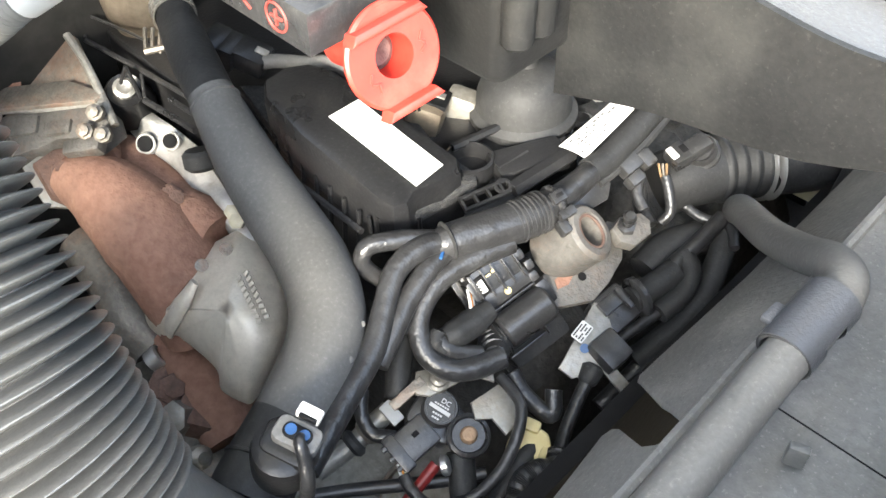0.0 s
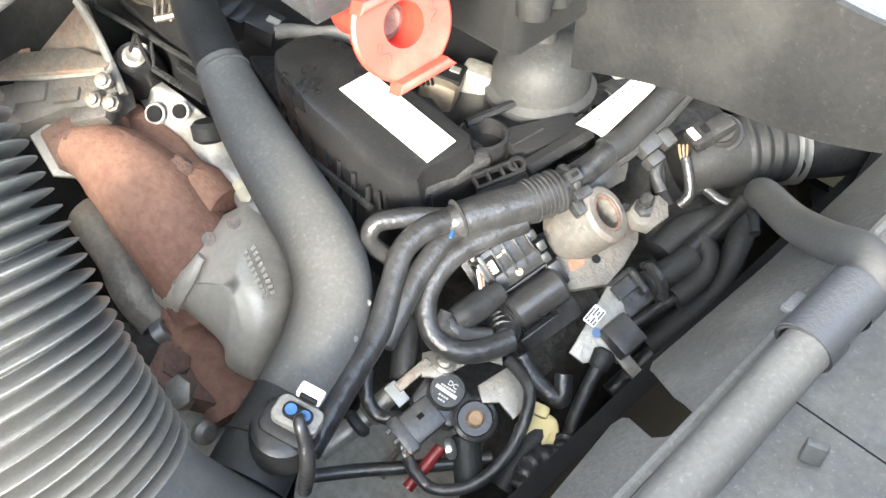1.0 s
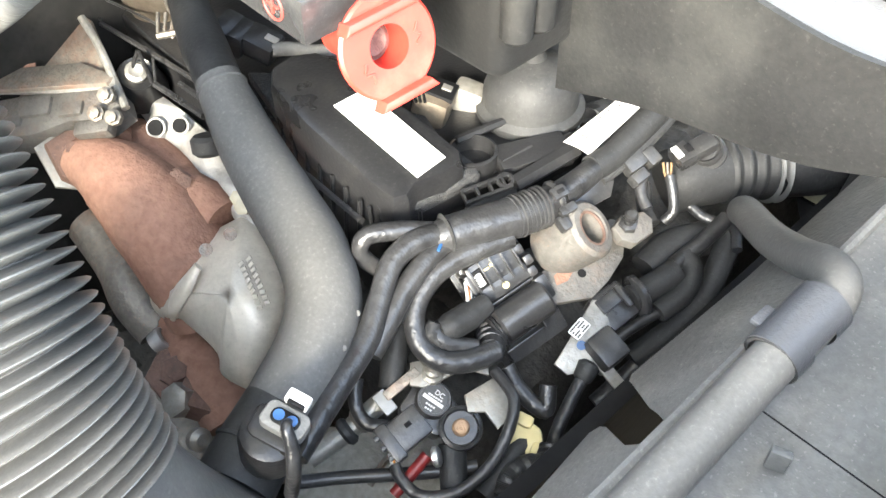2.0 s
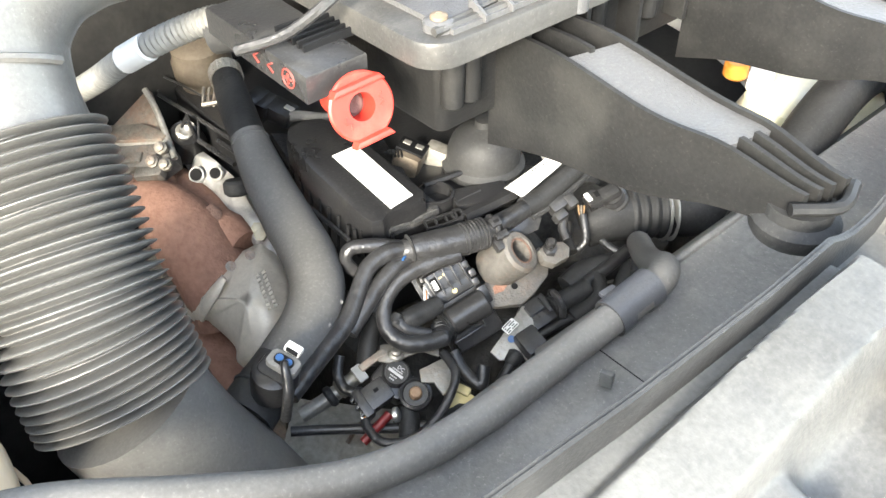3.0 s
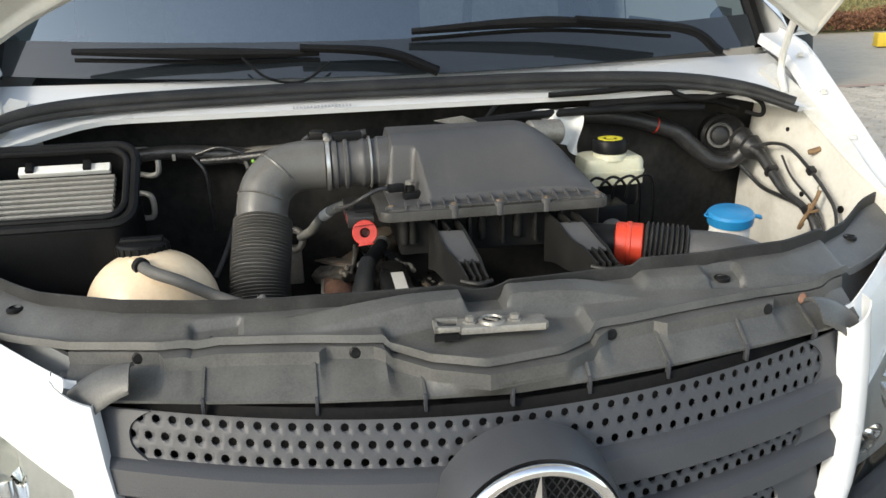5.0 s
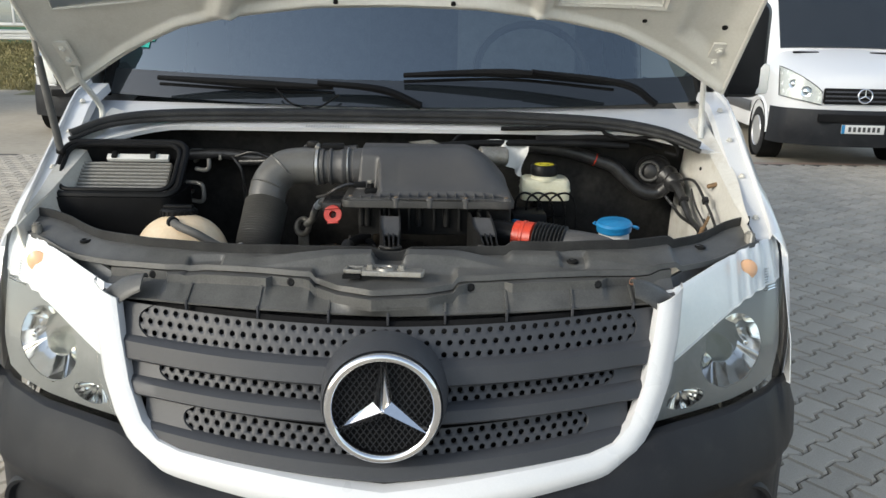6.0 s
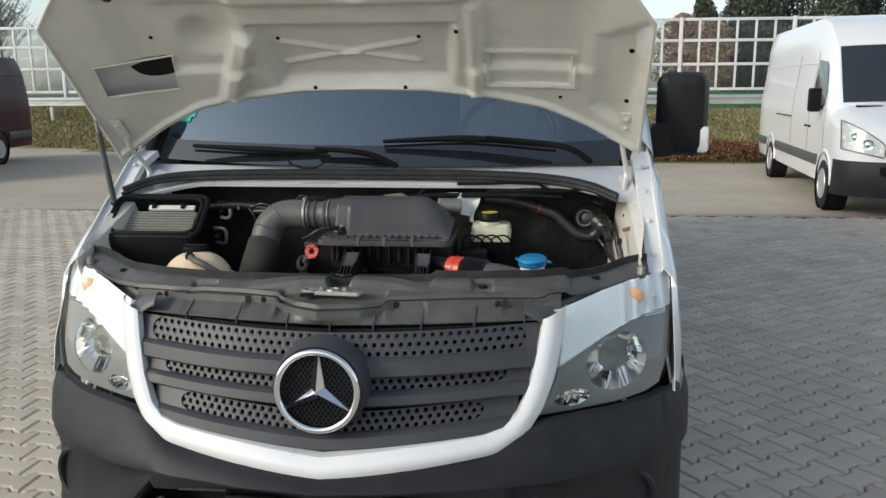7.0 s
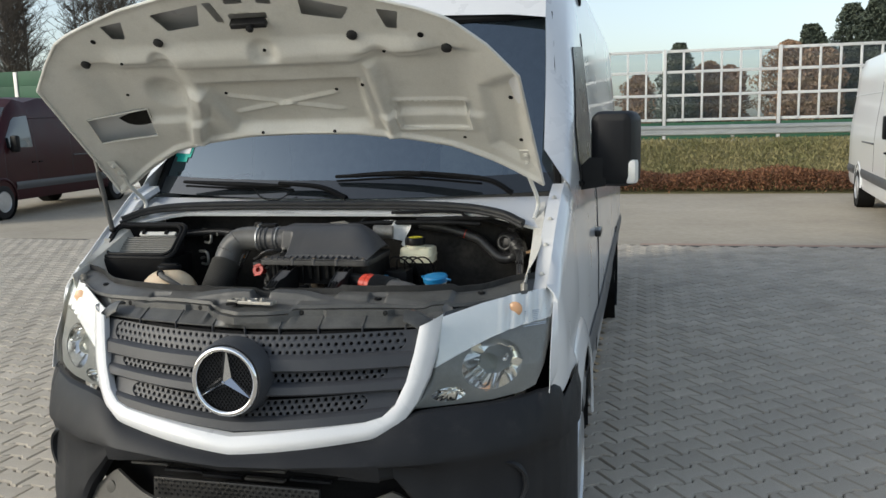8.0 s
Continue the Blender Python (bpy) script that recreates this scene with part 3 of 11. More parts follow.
def build_barrier():
    """See-through noise barrier: posts, rails, sheets, a green plinth; solid green boards further along."""
    x0, x1, step = -22.0, 42.0, 4.0
    z0, z1 = 1.2, 4.35
    n = int((x1 - x0) / step)
    bay = thing("noise_barrier", (x0, FENCE_Y, 1.0), "transparent noise barrier bay with white frame and green plinth", "noise barrier", "noise barrier bays")
    def bx(name, c, s, m, label=""):
        part(name, box(bmesh.new(), c, s, bev=0.01), m, bay, label)
    bx("post", (x0, FENCE_Y, 2.3), (0.11, 0.2, 3.75), FRAMEW)
    bx("plinth", (x0 + step / 2, FENCE_Y, 1.0), (step - 0.17, 0.14, 1.0), GREENP, "green plinth board")
    for k, z in enumerate((1.6, 2.5, 3.35, 4.1)):
        bx("rail", (x0 + step / 2, FENCE_Y, z), (step - 0.17, 0.09, 0.1), FRAMEW)
    for k in range(1, 6):
        bx("mullion", (x0 + k * step / 6, FENCE_Y - 0.01, 2.85), (0.075, 0.07, 2.6), FRAMEW)
    for z, h in ((2.05, 0.8), (2.925, 0.74), (3.72, 0.64)):
        bx("pane", (x0 + step / 2, FENCE_Y + 0.03, z), (step - 0.18, 0.015, h), GLASSB)
    for i in range(1, n):
        copy_thing(bay, pose(x0 + i * step, FENCE_Y, 1.0))
    g = thing("green_barrier", (x0 - 0.1, FENCE_Y, 1.0), "solid green noise barrier board on posts", "noise barrier", "green barrier boards")
    part("post", box(bmesh.new(), (x0 - 0.1, FENCE_Y, 2.6), (0.18, 0.22, 3.6), bev=0.01), GALV, g)
    for z in (1.35, 2.05, 2.75, 3.45, 4.1):
        part("board", box(bmesh.new(), (x0 - 2.1, FENCE_Y, z), (3.8, 0.16, 0.66), bev=0.03), GREENP, g)
    for i in range(1, 9):
        copy_thing(g, pose(x0 - 0.1 - i * 4.0, FENCE_Y, 1.0))


def build_rail():
    """Crash barrier along the bank."""
    y = 25.5
    prof = [(0.0, 0.0), (0.05, 0.03), (0.05, 0.1), (0.0, 0.14), (0.0, 0.18), (0.05, 0.22), (0.05, 0.29), (0.0, 0.32)]
    for k in range(14):
        x = -18 + k * 4.0
        t = thing("guard_rail", (x, y, 1.0), "galvanised steel crash barrier on the grass bank", "guard rail", "guard rail lengths")
        z = 1.12
        bm = sheet(lambda u, v: (u, y - prof[int(v)][0], z + prof[int(v)][1]), [x, x + 2.0, x + 4.0], list(range(8)), 0.006, push=(0, 1, 0))
        part("beam", bm, GALV, t)
        part("post", box(bmesh.new(), (x + 2.0, y + 0.06, 1.05), (0.1, 0.08, 0.8), bev=0.005), GALV, t)


def leaves(n, box_fn, size, rng, up=0.3):
    """Many small leaf clumps as crossed slips."""
    verts, faces = [], []
    for _ in range(n):
        p = Vector(box_fn(rng))
        s = size * rng.uniform(0.5, 1.4)
        a = Vector((rng.uniform(-1, 1), rng.uniform(-1, 1), rng.uniform(-1, 1) + up)).normalized()
        b = a.cross(Vector((rng.uniform(-1, 1), rng.uniform(-1, 1), rng.uniform(-1, 1)))).normalized()
        i = len(verts)
        verts += [p - a * s, p - b * s * 0.45, p + a * s, p + b * s * 0.45]
        faces.append((i, i + 1, i + 2, i + 3))
    me = bpy.data.meshes.new("leaves")
    me.from_pydata(verts, [], faces)
    return me


def build_growth():
    rng = random.Random(11)
    def bank(r):
        x = r.uniform(-24, 22)
        edge = 17.5 - 0.02 * x + (max(0, -x - 6) * 0.42)
        y = edge + 0.2 + 6.5 * r.random()
        return (x, y, BANK * smooth(edge, edge + 7.5, y) + r.uniform(0, 0.2))
    g = new("bank_grass", leaves(130000, bank, 0.042, rng, 1.6))
    g.data.materials.append(BLADE)
    tagged(g, "rough yellow-green autumn grass on a bank", "grass", kind="stuff")
    def hedge(r):
        x = r.uniform(-3, 16)
        h = 0.42 + 0.18 * noise.noise(Vector((x * 0.8, 0, 0)))
        return (x, 18.0 - 0.02 * x + r.gauss(0, 0.35), 0.05 + h * r.random() ** 0.8)
    s = new("low_shrubs", leaves(60000, hedge, 0.033, rng))
    s.data.materials.append(SHRUB)
    tagged(s, "low red-brown shrubs along the yard edge", "shrub", kind="stuff")
    # trees behind the barrier
    spots = [(14.9, 45.5, 8.3, "n"), (16.3, 44.5, 7.7, "n"), (12.6, 44.2, 7.3, "n"), (17.6, 46.5, 8.6, "n"), (20.5, 45, 8.0, "n"), (11.6, 45, 7.0, "n"), (13.4, 46, 7.8, "n"), (10.4, 47.5, 5.9, "n"), (3.0, 42, 5.2, "n"), (9.5, 44, 6.0, "n"), (12.5, 46, 4.6, "a"), (15.5, 43, 5.0, "a"), (8.3, 43, 5.2, "a"), (9.6, 42, 4.8, "a"), (4.6, 44, 4.4, "a"), (19, 47, 7.4, "n"), (23, 45, 8.2, "n"), (27, 47, 8.6, "n"), (31, 46, 7.6, "n"),
             (6.0, 48, 4.4, "a"), (-4, 52, 4.6, "n"), (-12, 55, 6.0, "n"), (1.0, 50, 4.2, "a"), (36, 48, 8.0, "n")]
    for x, y, h, kind in spots:
        t = thing("conifer_tree" if kind == "n" else "autumn_tree", (x, y, 0.0), "dark green pine behind the barrier" if kind == "n" else "tree with orange-brown autumn leaves", "tree", "trees behind the barrier")
        part("trunk", tube([(x, y, -0.1), (x + 0.1, y, h * 0.5), (x, y, h * 0.95)], [0.18, 0.1, 0.03], 8, 4), BARK, t)
        w = h * (0.36 if kind == "n" else 0.34)
        ph = rng.uniform(0, 6)
        def crown(r, x=x, y=y, h=h, w=w, ph=ph, kind=kind):
            k = r.random() ** 0.8
            a = r.uniform(0, 6.283)
            lump = 0.75 + 0.35 * math.sin(a * 3 + ph + k * 9) * math.sin(k * 14 + ph)
            if kind == "n":
                q = w * (1.05 - k) ** 0.72 * lump * math.sqrt(r.random()) + 0.1
            else:
                q = w * math.sqrt(max(0.02, 1 - (2 * k - 1) ** 2)) * lump * math.sqrt(r.random())
            return (x + q * math.cos(a), y + q * math.sin(a), h * (0.1 + 0.93 * k))
        me = leaves(9000, crown, 0.095, rng, -0.2)
        me.materials.append(NEEDLE if kind == "n" else AUTUMN)
        c = new("crown", me)
        c.parent = t
        c.location = -Vector((x, y, 0.0))
    # bare trees beyond the green boards
    for k in range(30):
        x, y, h = -26.5 - 1.2 * k + rng.uniform(-1, 1), 40 + rng.uniform(-2, 6), rng.uniform(11, 15)
        t = thing("bare_tree", (x, y, 0.0), "leafless grey birch beyond the green boards", "tree", "bare trees")
        bm = tube([(x, y, -0.1), (x + rng.uniform(-0.2, 0.2), y, h * 0.5), (x + rng.uniform(-0.3, 0.3), y, h)], [0.11, 0.06, 0.015], 6, 4)
        part("trunk", bm, BARK, t)
        tw = bmesh.new()
        for _ in range(120):
            z = h * rng.uniform(0.22, 0.97)
            a, L = rng.uniform(0, 6.283), rng.uniform(0.9, 2.6) * (1.2 - z / h)
            p = Vector((x, y, z))
            d = Vector((math.cos(a), math.sin(a), rng.uniform(0.5, 1.4)))
            q = p + d * L
            sweep(tw, [p, p.lerp(q, 0.5) + Vector((0, 0, -0.05)), q], [0.03, 0.018, 0.01], 3, 2, cap=False)
            for _ in range(7):
                m = p.lerp(q, rng.uniform(0.4, 1.0))
                e = m + Vector((rng.uniform(-1, 1), rng.uniform(-1, 1), rng.uniform(0.1, 1))) * 0.7
                sweep(tw, [m, e], [0.013, 0.008], 3, 1, cap=False)
        part("twig_crown", tw, BARK, t)

# ---- the van ----
def nose(x, z):
    """How far back the front skin lies at a width and height."""
    return 0.02 + 0.42 * x * x + 0.25 * (z - 0.85) + max(0, abs(x) - 0.6) * max(0, z - 0.95)


def wheel(parent, x, y, side, r=0.345, name="wheel"):
    """Tyre and pressed steel rim; side is +1 where the rim faces +x."""
    t = bmesh.new()
    m = along((x - side * 0.11, y, r), (x + side, y, r))
    lathe(t, [(0.2, 0.0), (r - 0.05, 0.0), (r - 0.012, 0.02), (r, 0.05), (r, 0.18), (r - 0.012, 0.21), (r - 0.05, 0.225), (0.215, 0.222), (0.2, 0.2)], m, 40)
    tyre = part(name, t, TYRE, parent, "black tyre on a silver steel rim")
    b = bmesh.new()
    lathe(b, [(0.212, 0.222), (0.205, 0.232), (0.19, 0.215), (0.175, 0.17), (0.12, 0.15), (0.1, 0.185), (0.075, 0.195), (0.06, 0.19), (0.0, 0.19)], m, 40)
    for k in range(12):
        a = 2 * math.pi * k / 12
        c = m @ Vector((0.15 * math.cos(a), 0.15 * math.sin(a), 0.163))
        box(b, c, (0.02, 0.03, 0.03), Matrix.Rotation(0, 4, "X"), 0.006)
    part("rim", b, RIM, tyre)


def loft(stations, n=3):
    """Skin through half-sections mirrored over x = 0; each station is y and a list of (x, z) from sill to roof."""
    bm = bmesh.new()
    rows = []
    for y, sec in stations:
        pts = [(x, y, z) for x, z in sec] + [(-x, y, z) for x, z in reversed(sec)]
        rows.append([bm.verts.new(p) for p in pts])
    for a, b in zip(rows, rows[1:]):
        for k in range(len(a) - 1):
            bm.faces.new((a[k], a[k + 1], b[k + 1], b[k]))
    bm.faces.new(rows[-1])
    return bm, rows


def cab_section(y, roof=2.62):
    """Half-section of the cab and load body behind the screen."""
    top = lerp_table([(1.0, 1.46), (1.3, 1.83), (1.56, 2.17), (1.75, 2.36), (2.0, 2.5), (2.5, roof - 0.02), (3.0, roof), (6.8, roof), (6.95, roof - 0.06)], y)
    w = lerp_table([(1.0, 0.965), (1.4, 0.985), (2.2, 0.992), (6.6, 0.992), (6.95, 0.95)], y)
    sec = [(w * 0.95, 0.32), (w * 0.985, 0.45), (w, 0.7), (w, 1.0), (w - 0.01, 1.3)]
    a, b = 1.36, top
    for k in range(1, 9):
        q = k / 8
        z = a + (b - a) * q
        lean = 0.10 * min(1.0, (z - 1.3) / 1.0)
        edge = max(0.0, (q - 0.72) / 0.28)
        x = (w - 0.012 - lean) - (0.10 * edge ** 2.2 if top > 1.6 else 0.03 * edge)
        sec.append((x, z))
    xl, zl = sec[-1]
    sec += [(xl * 0.8, zl + 0.025 * min(1, (top - 1.4))), (xl * 0.4, zl + 0.04 * min(1, (top - 1.4))), (0.001, zl + 0.045 * min(1, (top - 1.4)))]
    return sec


def screen_point(u, v):
    """Windscreen: u across from -1 to 1, v up from 0 to 1."""
    x = u * (0.885 - 0.085 * v)
    y = 0.955 + 0.13 * u * u + 0.595 * v - 0.05 * v * u * u
    z = 1.425 + 0.02 * u * u + 0.745 * v + 0.05 * math.sin(math.pi * v) * 0.6
    return (x, y, z)


def grille_parts(van):
    Lz = ((1.092, 1.03, 0.986, 0.548, 0.505, 0.006), (0.998, 0.953, 0.92, 0.53, 0.455, 0.012), (0.915, 0.868, 0.832, 0.49, 0.40, 0.03))
    def vee(x, k):
        return -k * max(0.0, 1 - abs(x) / 0.45)
    # black back sheet, standing in for the shade behind the louvres
    frame = sheet(lambda u, v: (u, nose(u, v) + 0.075, v + vee(u, 0.02)), lin(-0.56, 0.56, 20), lin(0.80, 1.10, 4), 0.004, push=(0, 1, 0))
    g = part("grille", frame, BLACK, van, "dark grey plastic grille with perforated louvres")
    for zt, zb, zl, W, Wp, k in Lz:
        sec = [(zb + 0.004, 0.004), (zb, -0.006), (zb - 0.006, -0.014), (zl + 0.006, -0.016), (zl, -0.008), (zl + 0.004, 0.05)]
        part("slat", sheet(lambda u, v: (u, nose(u, sec[v][0]) + sec[v][1], sec[v][0] + vee(u, k)), lin(-W, W, 28), list(range(6)), 0.003, push=(0, 1, 0)), GRILLE, g)
        def face(u, v, d):
            z = zt - v * (zt - zb)
            return (u, nose(u, z) + 0.012 * (1 - v) + d, z + vee(u, k))
        def reach(v):
            return Wp + 0.002 - 0.03 * abs(2 * v - 1) ** 2.4
        for s in (-1, 1):   # plain end panel round the rounded end of the perforated sheet
            part("end_panel", sheet(lambda a, v: face(s * (reach(v) + (W - reach(v)) * a), v, 0.0035 if a < 0.01 else 0.0), [0, 0.03, 0.2, 0.5, 0.8, 1.0], lin(0, 1, 12), 0.003, push=(0, 1, 0)), GRILLE, g)
        rows, px = 3, 0.0221
        bm = bmesh.new()
        def at(x, q, d):
            z = zt - q * (zt - zb)
            return bm.verts.new((x, nose(x, z) + 0.012 * (1 - q) + 0.0035 + d, z + vee(x, k)))
        n = int(2 * Wp / px)
        px = 2 * Wp / n
        for r in range(rows):
            off = (r % 2) * px / 2 - n * px / 2
            q0, q1 = r / rows, (r + 1) / rows
            hz = (zt - zb) / rows
            for i in range(-(r % 2), n):
                x0, x1 = off + i * px, off + (i + 1) * px
                cx, cq = (x0 + x1) / 2, (q0 + q1) / 2
                rim = [(x0, q0), (cx, q0), (x1, q0), (x1, cq), (x1, q1), (cx, q1), (x0, q1), (x0, cq)]
                hole = [(cx + 0.0058 * math.cos(radians(a)), cq - 0.0058 / hz / rows * math.sin(radians(a))) for a in (135, 90, 45, 0, -45, -90, -135, 180)]
                A = [at(x, q, 0) for x, q in rim]
                B = [at(x, q, 0.001) for x, q in hole]
                C = [at(x, q, 0.005) for x, q in hole]
                for j in range(8):
                    jj = (j + 1) % 8
                    bm.faces.new((A[j], A[jj], B[jj], B[j]))
                    bm.faces.new((B[j], B[jj], C[jj], C[j]))
        bmesh.ops.remove_doubles(bm, verts=bm.verts, dist=0.0004)
        part("perforated_sheet", bm, GRILLE, g, angle=60)
        # added black sheet that paints the shade inside the holes
        part("sheet_backing", sheet(lambda u, v: face(u, v, 0.034), lin(-Wp, Wp, 20), lin(0, 1, 3), 0.002, push=(0, 1, 0)), BLACK, g)
    # emblem
    m = along((0, 0.03, 0.97), (0, -1, 0.99))
    e = part("emblem", lathe(bmesh.new(), [(0.10, -0.03), (0.122, -0.03), (0.120, 0.0), (0.115, 0.035), (0.111, 0.046), (0.106, 0.035), (0.0, 0.03)], m, 48), GRILLE, van, "round emblem with chrome ring and three chrome arms")
    part("ring", ring_bead(bmesh.new(), m @ Vector((0, 0, 0.052)), m.to_3x3() @ Vector((0, 0, 1)), 0.1, 0.0085, 56, 10), CHROME, e)
    dish = lathe(bmesh.new(), [(0.1, 0.036), (0.05, 0.038), (0.0, 0.04)], m, 40)
    part("dish", dish, BLACK, e)
    mesh = bmesh.new()
    for i in range(-9, 10):
        L = math.sqrt(max(0, 0.092 ** 2 - (i * 0.0098) ** 2))
        if L > 0.02:
            for s in (1, -1):
                p, q = Vector((i * 0.0098, -L, 0)), Vector((i * 0.0098, L, 0))
                R = Matrix.Rotation(radians(35 * s), 3, "Z")
                p, q = R @ p, R @ q
                rod(mesh, m @ (p + Vector((0, 0, 0.041))), m @ (q + Vector((0, 0, 0.041))), 0.0012, 5)
    part("mesh", mesh, BUMPER, e)
    for k in range(3):
        a = radians(90 + 120 * k)
        d, n = Vector((math.cos(a), math.sin(a), 0)), Vector((-math.sin(a), math.cos(a), 0))
        bm = bmesh.new()
        w0, w1 = 0.020, 0.005
        base = [d * -0.006 + n * w0, d * 0.098 + n * w1, d * 0.098 - n * w1, d * -0.006 - n * w0]
        V = [bm.verts.new(m @ (p + Vector((0, 0, 0.044)))) for p in base]
        T = [bm.verts.new(m @ (d * -0.004 + Vector((0, 0, 0.066)))), bm.verts.new(m @ (d * 0.098 + Vector((0, 0, 0.056))))]
        for f in ((V[0], V[1], T[1], T[0]), (T[0], T[1], V[2], V[3]), (V[1], V[2], T[1]), (V[3], V[0], T[0]), (V[0], V[3], V[2], V[1])):
            bm.faces.new(f)
        part("arm", bm, CHROME, e, angle=10)


def surround(van):
    inner = [(0.548, 1.105), (0.535, 1.03), (0.515, 0.945), (0.485, 0.878), (0.45, 0.848), (0.40, 0.836), (0.229, 0.822), (0.0, 0.798)]
    outer = [(0.612, 1.135), (0.603, 1.04), (0.585, 0.955), (0.555, 0.882), (0.515, 0.824), (0.45, 0.786), (0.23, 0.761), (0.0, 0.734)]
    def f(u, v):
        i = abs(u)
        s = 1 if u >= 0 else -1
        k = min(int(i), 6)
        a = Vector(inner[7 - k]).lerp(Vector(inner[6 - k]), i - k)
        b = Vector(outer[7 - k]).lerp(Vector(outer[6 - k]), i - k)
        p = a.lerp(b, v)
        return (s * p.x, nose(p.x, p.y) - 0.02 - 0.014 * math.sin(math.pi * v) + (0.02 if v < 0.01 or v > 0.99 else 0), p.y)
    part("grille_surround", sheet(f, lin(-7, 7, 70), [0, 0.05, 0.2, 0.4, 0.6, 0.8, 0.95, 1.0], 0.004, push=(0, 1, 0)), WHITE, van, "white painted grille surround")


PLAN = [(0.0, -0.03), (0.2, -0.01), (0.4, 0.035), (0.58, 0.105), (0.74, 0.2), (0.86, 0.3), (0.925, 0.38), (0.955, 0.43), (0.972, 0.48), (0.985, 0.54), (0.994, 0.6), (0.996, 0.665)]


def plan_point(s):
    """Bumper plan: s from -1 to 1."""
    f = abs(s) * (len(PLAN) - 1)
    k = min(int(f), len(PLAN) - 2)
    a, b = PLAN[k], PLAN[k + 1]
    return (a[0] + (b[0] - a[0]) * (f - k)) * (1 if s >= 0 else -1), a[1] + (b[1] - a[1]) * (f - k)


def bumper_parts(van):
    def tops(x, y):
        if x < 0.86:
            return lerp_table([(0, 0.748), (0.42, 0.785), (0.5, 0.835), (0.56, 0.858), (0.76, 0.856), (0.86, 0.86)], x)
        return lerp_table([(0.3, 0.86), (0.40, 0.868), (0.43, 0.85), (0.455, 0.816), (0.5, 0.835), (0.6, 0.872), (0.665, 0.876)], y)
    upper = [(0.0, 0.02), (0.04, 0.004), (0.2, -0.012), (0.45, -0.026), (0.7, -0.036), (0.9, -0.042), (1.0, -0.040)]
    lower = [(0.03, -0.032), (0.08, -0.018), (0.16, -0.004), (0.3, 0.004), (0.45, 0.006), (0.6, 0.006), (0.75, 0.008), (0.9, 0.022), (1.0, 0.06)]
    rows = [(0, *r) for r in upper] + [(1, *r) for r in lower]
    def f(s, k):
        x, y = plan_point(s)
        a = abs(x)
        top, bottom = tops(a, y), lerp_table([(0, 0.704), (0.2, 0.712), (0.36, 0.69), (0.46, 0.672), (0.49, 0.655), (0.585, 0.52), (0.66, 0.37), (0.70, 0.34)], a)
        crease = min(top - 0.012, lerp_table([(0, 0.722), (0.3, 0.722), (0.7, 0.715), (0.9, 0.712), (1, 0.70)], a))
        half, q, d = rows[k]
        z = top + (crease - top) * q if half == 0 else crease + (bottom - crease) * q
        amp = 1.0 - 0.55 * smooth(0.90, 0.99, a)
        fl = 1 if a < 0.9 else 0.3
        if a < 0.47 and half:
            d = -0.04 + 0.02 * q
        return (x + (0.012 * (1 if x > 0 else -1) * smooth(0.9, 0.98, a) * (d < -0.02)), y + 0.2 * (z - 0.75) * fl + d * amp, z)
    b = part("bumper", sheet(f, lin(-1, 1, 132), list(range(len(rows))), 0.006, None, (0, 1, 0)), BUMPER, van, "dark grey moulded plastic bumper", 30)
    part("inlet_liner", sheet(lambda u, v: (u, nose(u, 0.55) + 0.14, v), lin(-0.66, 0.66, 10), lin(0.34, 0.74, 4), 0.01, push=(0, 1, 0)), BLACK, b)
    for z in (0.69, 0.662, 0.634):
        for k in range(6):
            x = -0.36 + 0.145 * k
            part("inlet_slat", box(bmesh.new(), (x, nose(x, z) + 0.085, z), (0.135, 0.02, 0.008), None, 0.002), SKID if (k + int(z * 100)) % 3 == 0 else BUMPER, b)
    def skid(u, v):
        a = abs(u)
        hi = lerp_table([(0, 0.545), (0.28, 0.55), (0.36, 0.566), (0.475, 0.608), (0.487, 0.606), (0.585, 0.53), (0.66, 0.37)], a)
        lo = lerp_table([(0, 0.36), (0.6, 0.36), (0.66, 0.345)], a)
        z = hi + (lo - hi) * v
        return (u, nose(u, z) + 0.034 - 0.012 * v, z)
    sk = part("skid_panel", sheet(skid, lin(-0.65, 0.65, 60), lin(0, 1, 8), 0.012, push=(0, 1, 0)), SKID, b, "dusty grey-brown lower inlet panel")
    for s in (-1, 1):
        p = Vector(skid(s * 0.5, 0.2))
        part("tow_cover", lathe(bmesh.new(), [(0.022, -0.002), (0.022, 0.003), (0.019, 0.004), (0, 0.0045)], along(p, p + Vector((s * 0.3, -1, 0.1))), 24), SKID, sk)
    hold = box(bmesh.new(), (0.02, -0.045, 0.575), (0.55, 0.014, 0.17), Matrix.Rotation(radians(-6), 4, "X"), 0.006)
    ph = part("plate_holder", hold, COVER, b, "black textured number plate holder")
    for r in range(4):
        for k in range(26):
            part("holder_rib", box(bmesh.new(), (-0.24 + 0.021 * k + 0.0105 * (r % 2), -0.0545 - 0.0015 * r + 0.004, 0.652 - 0.013 * r), (0.009, 0.003, 0.006), Matrix.Rotation(radians(35), 4, "Y"), 0.001), DASH, ph)
    part("number_plate", box(bmesh.new(), (0.02, -0.06, 0.54), (0.52, 0.004, 0.112), Matrix.Rotation(radians(-4), 4, "X"), 0.0015), LABEL, ph, "white number plate")
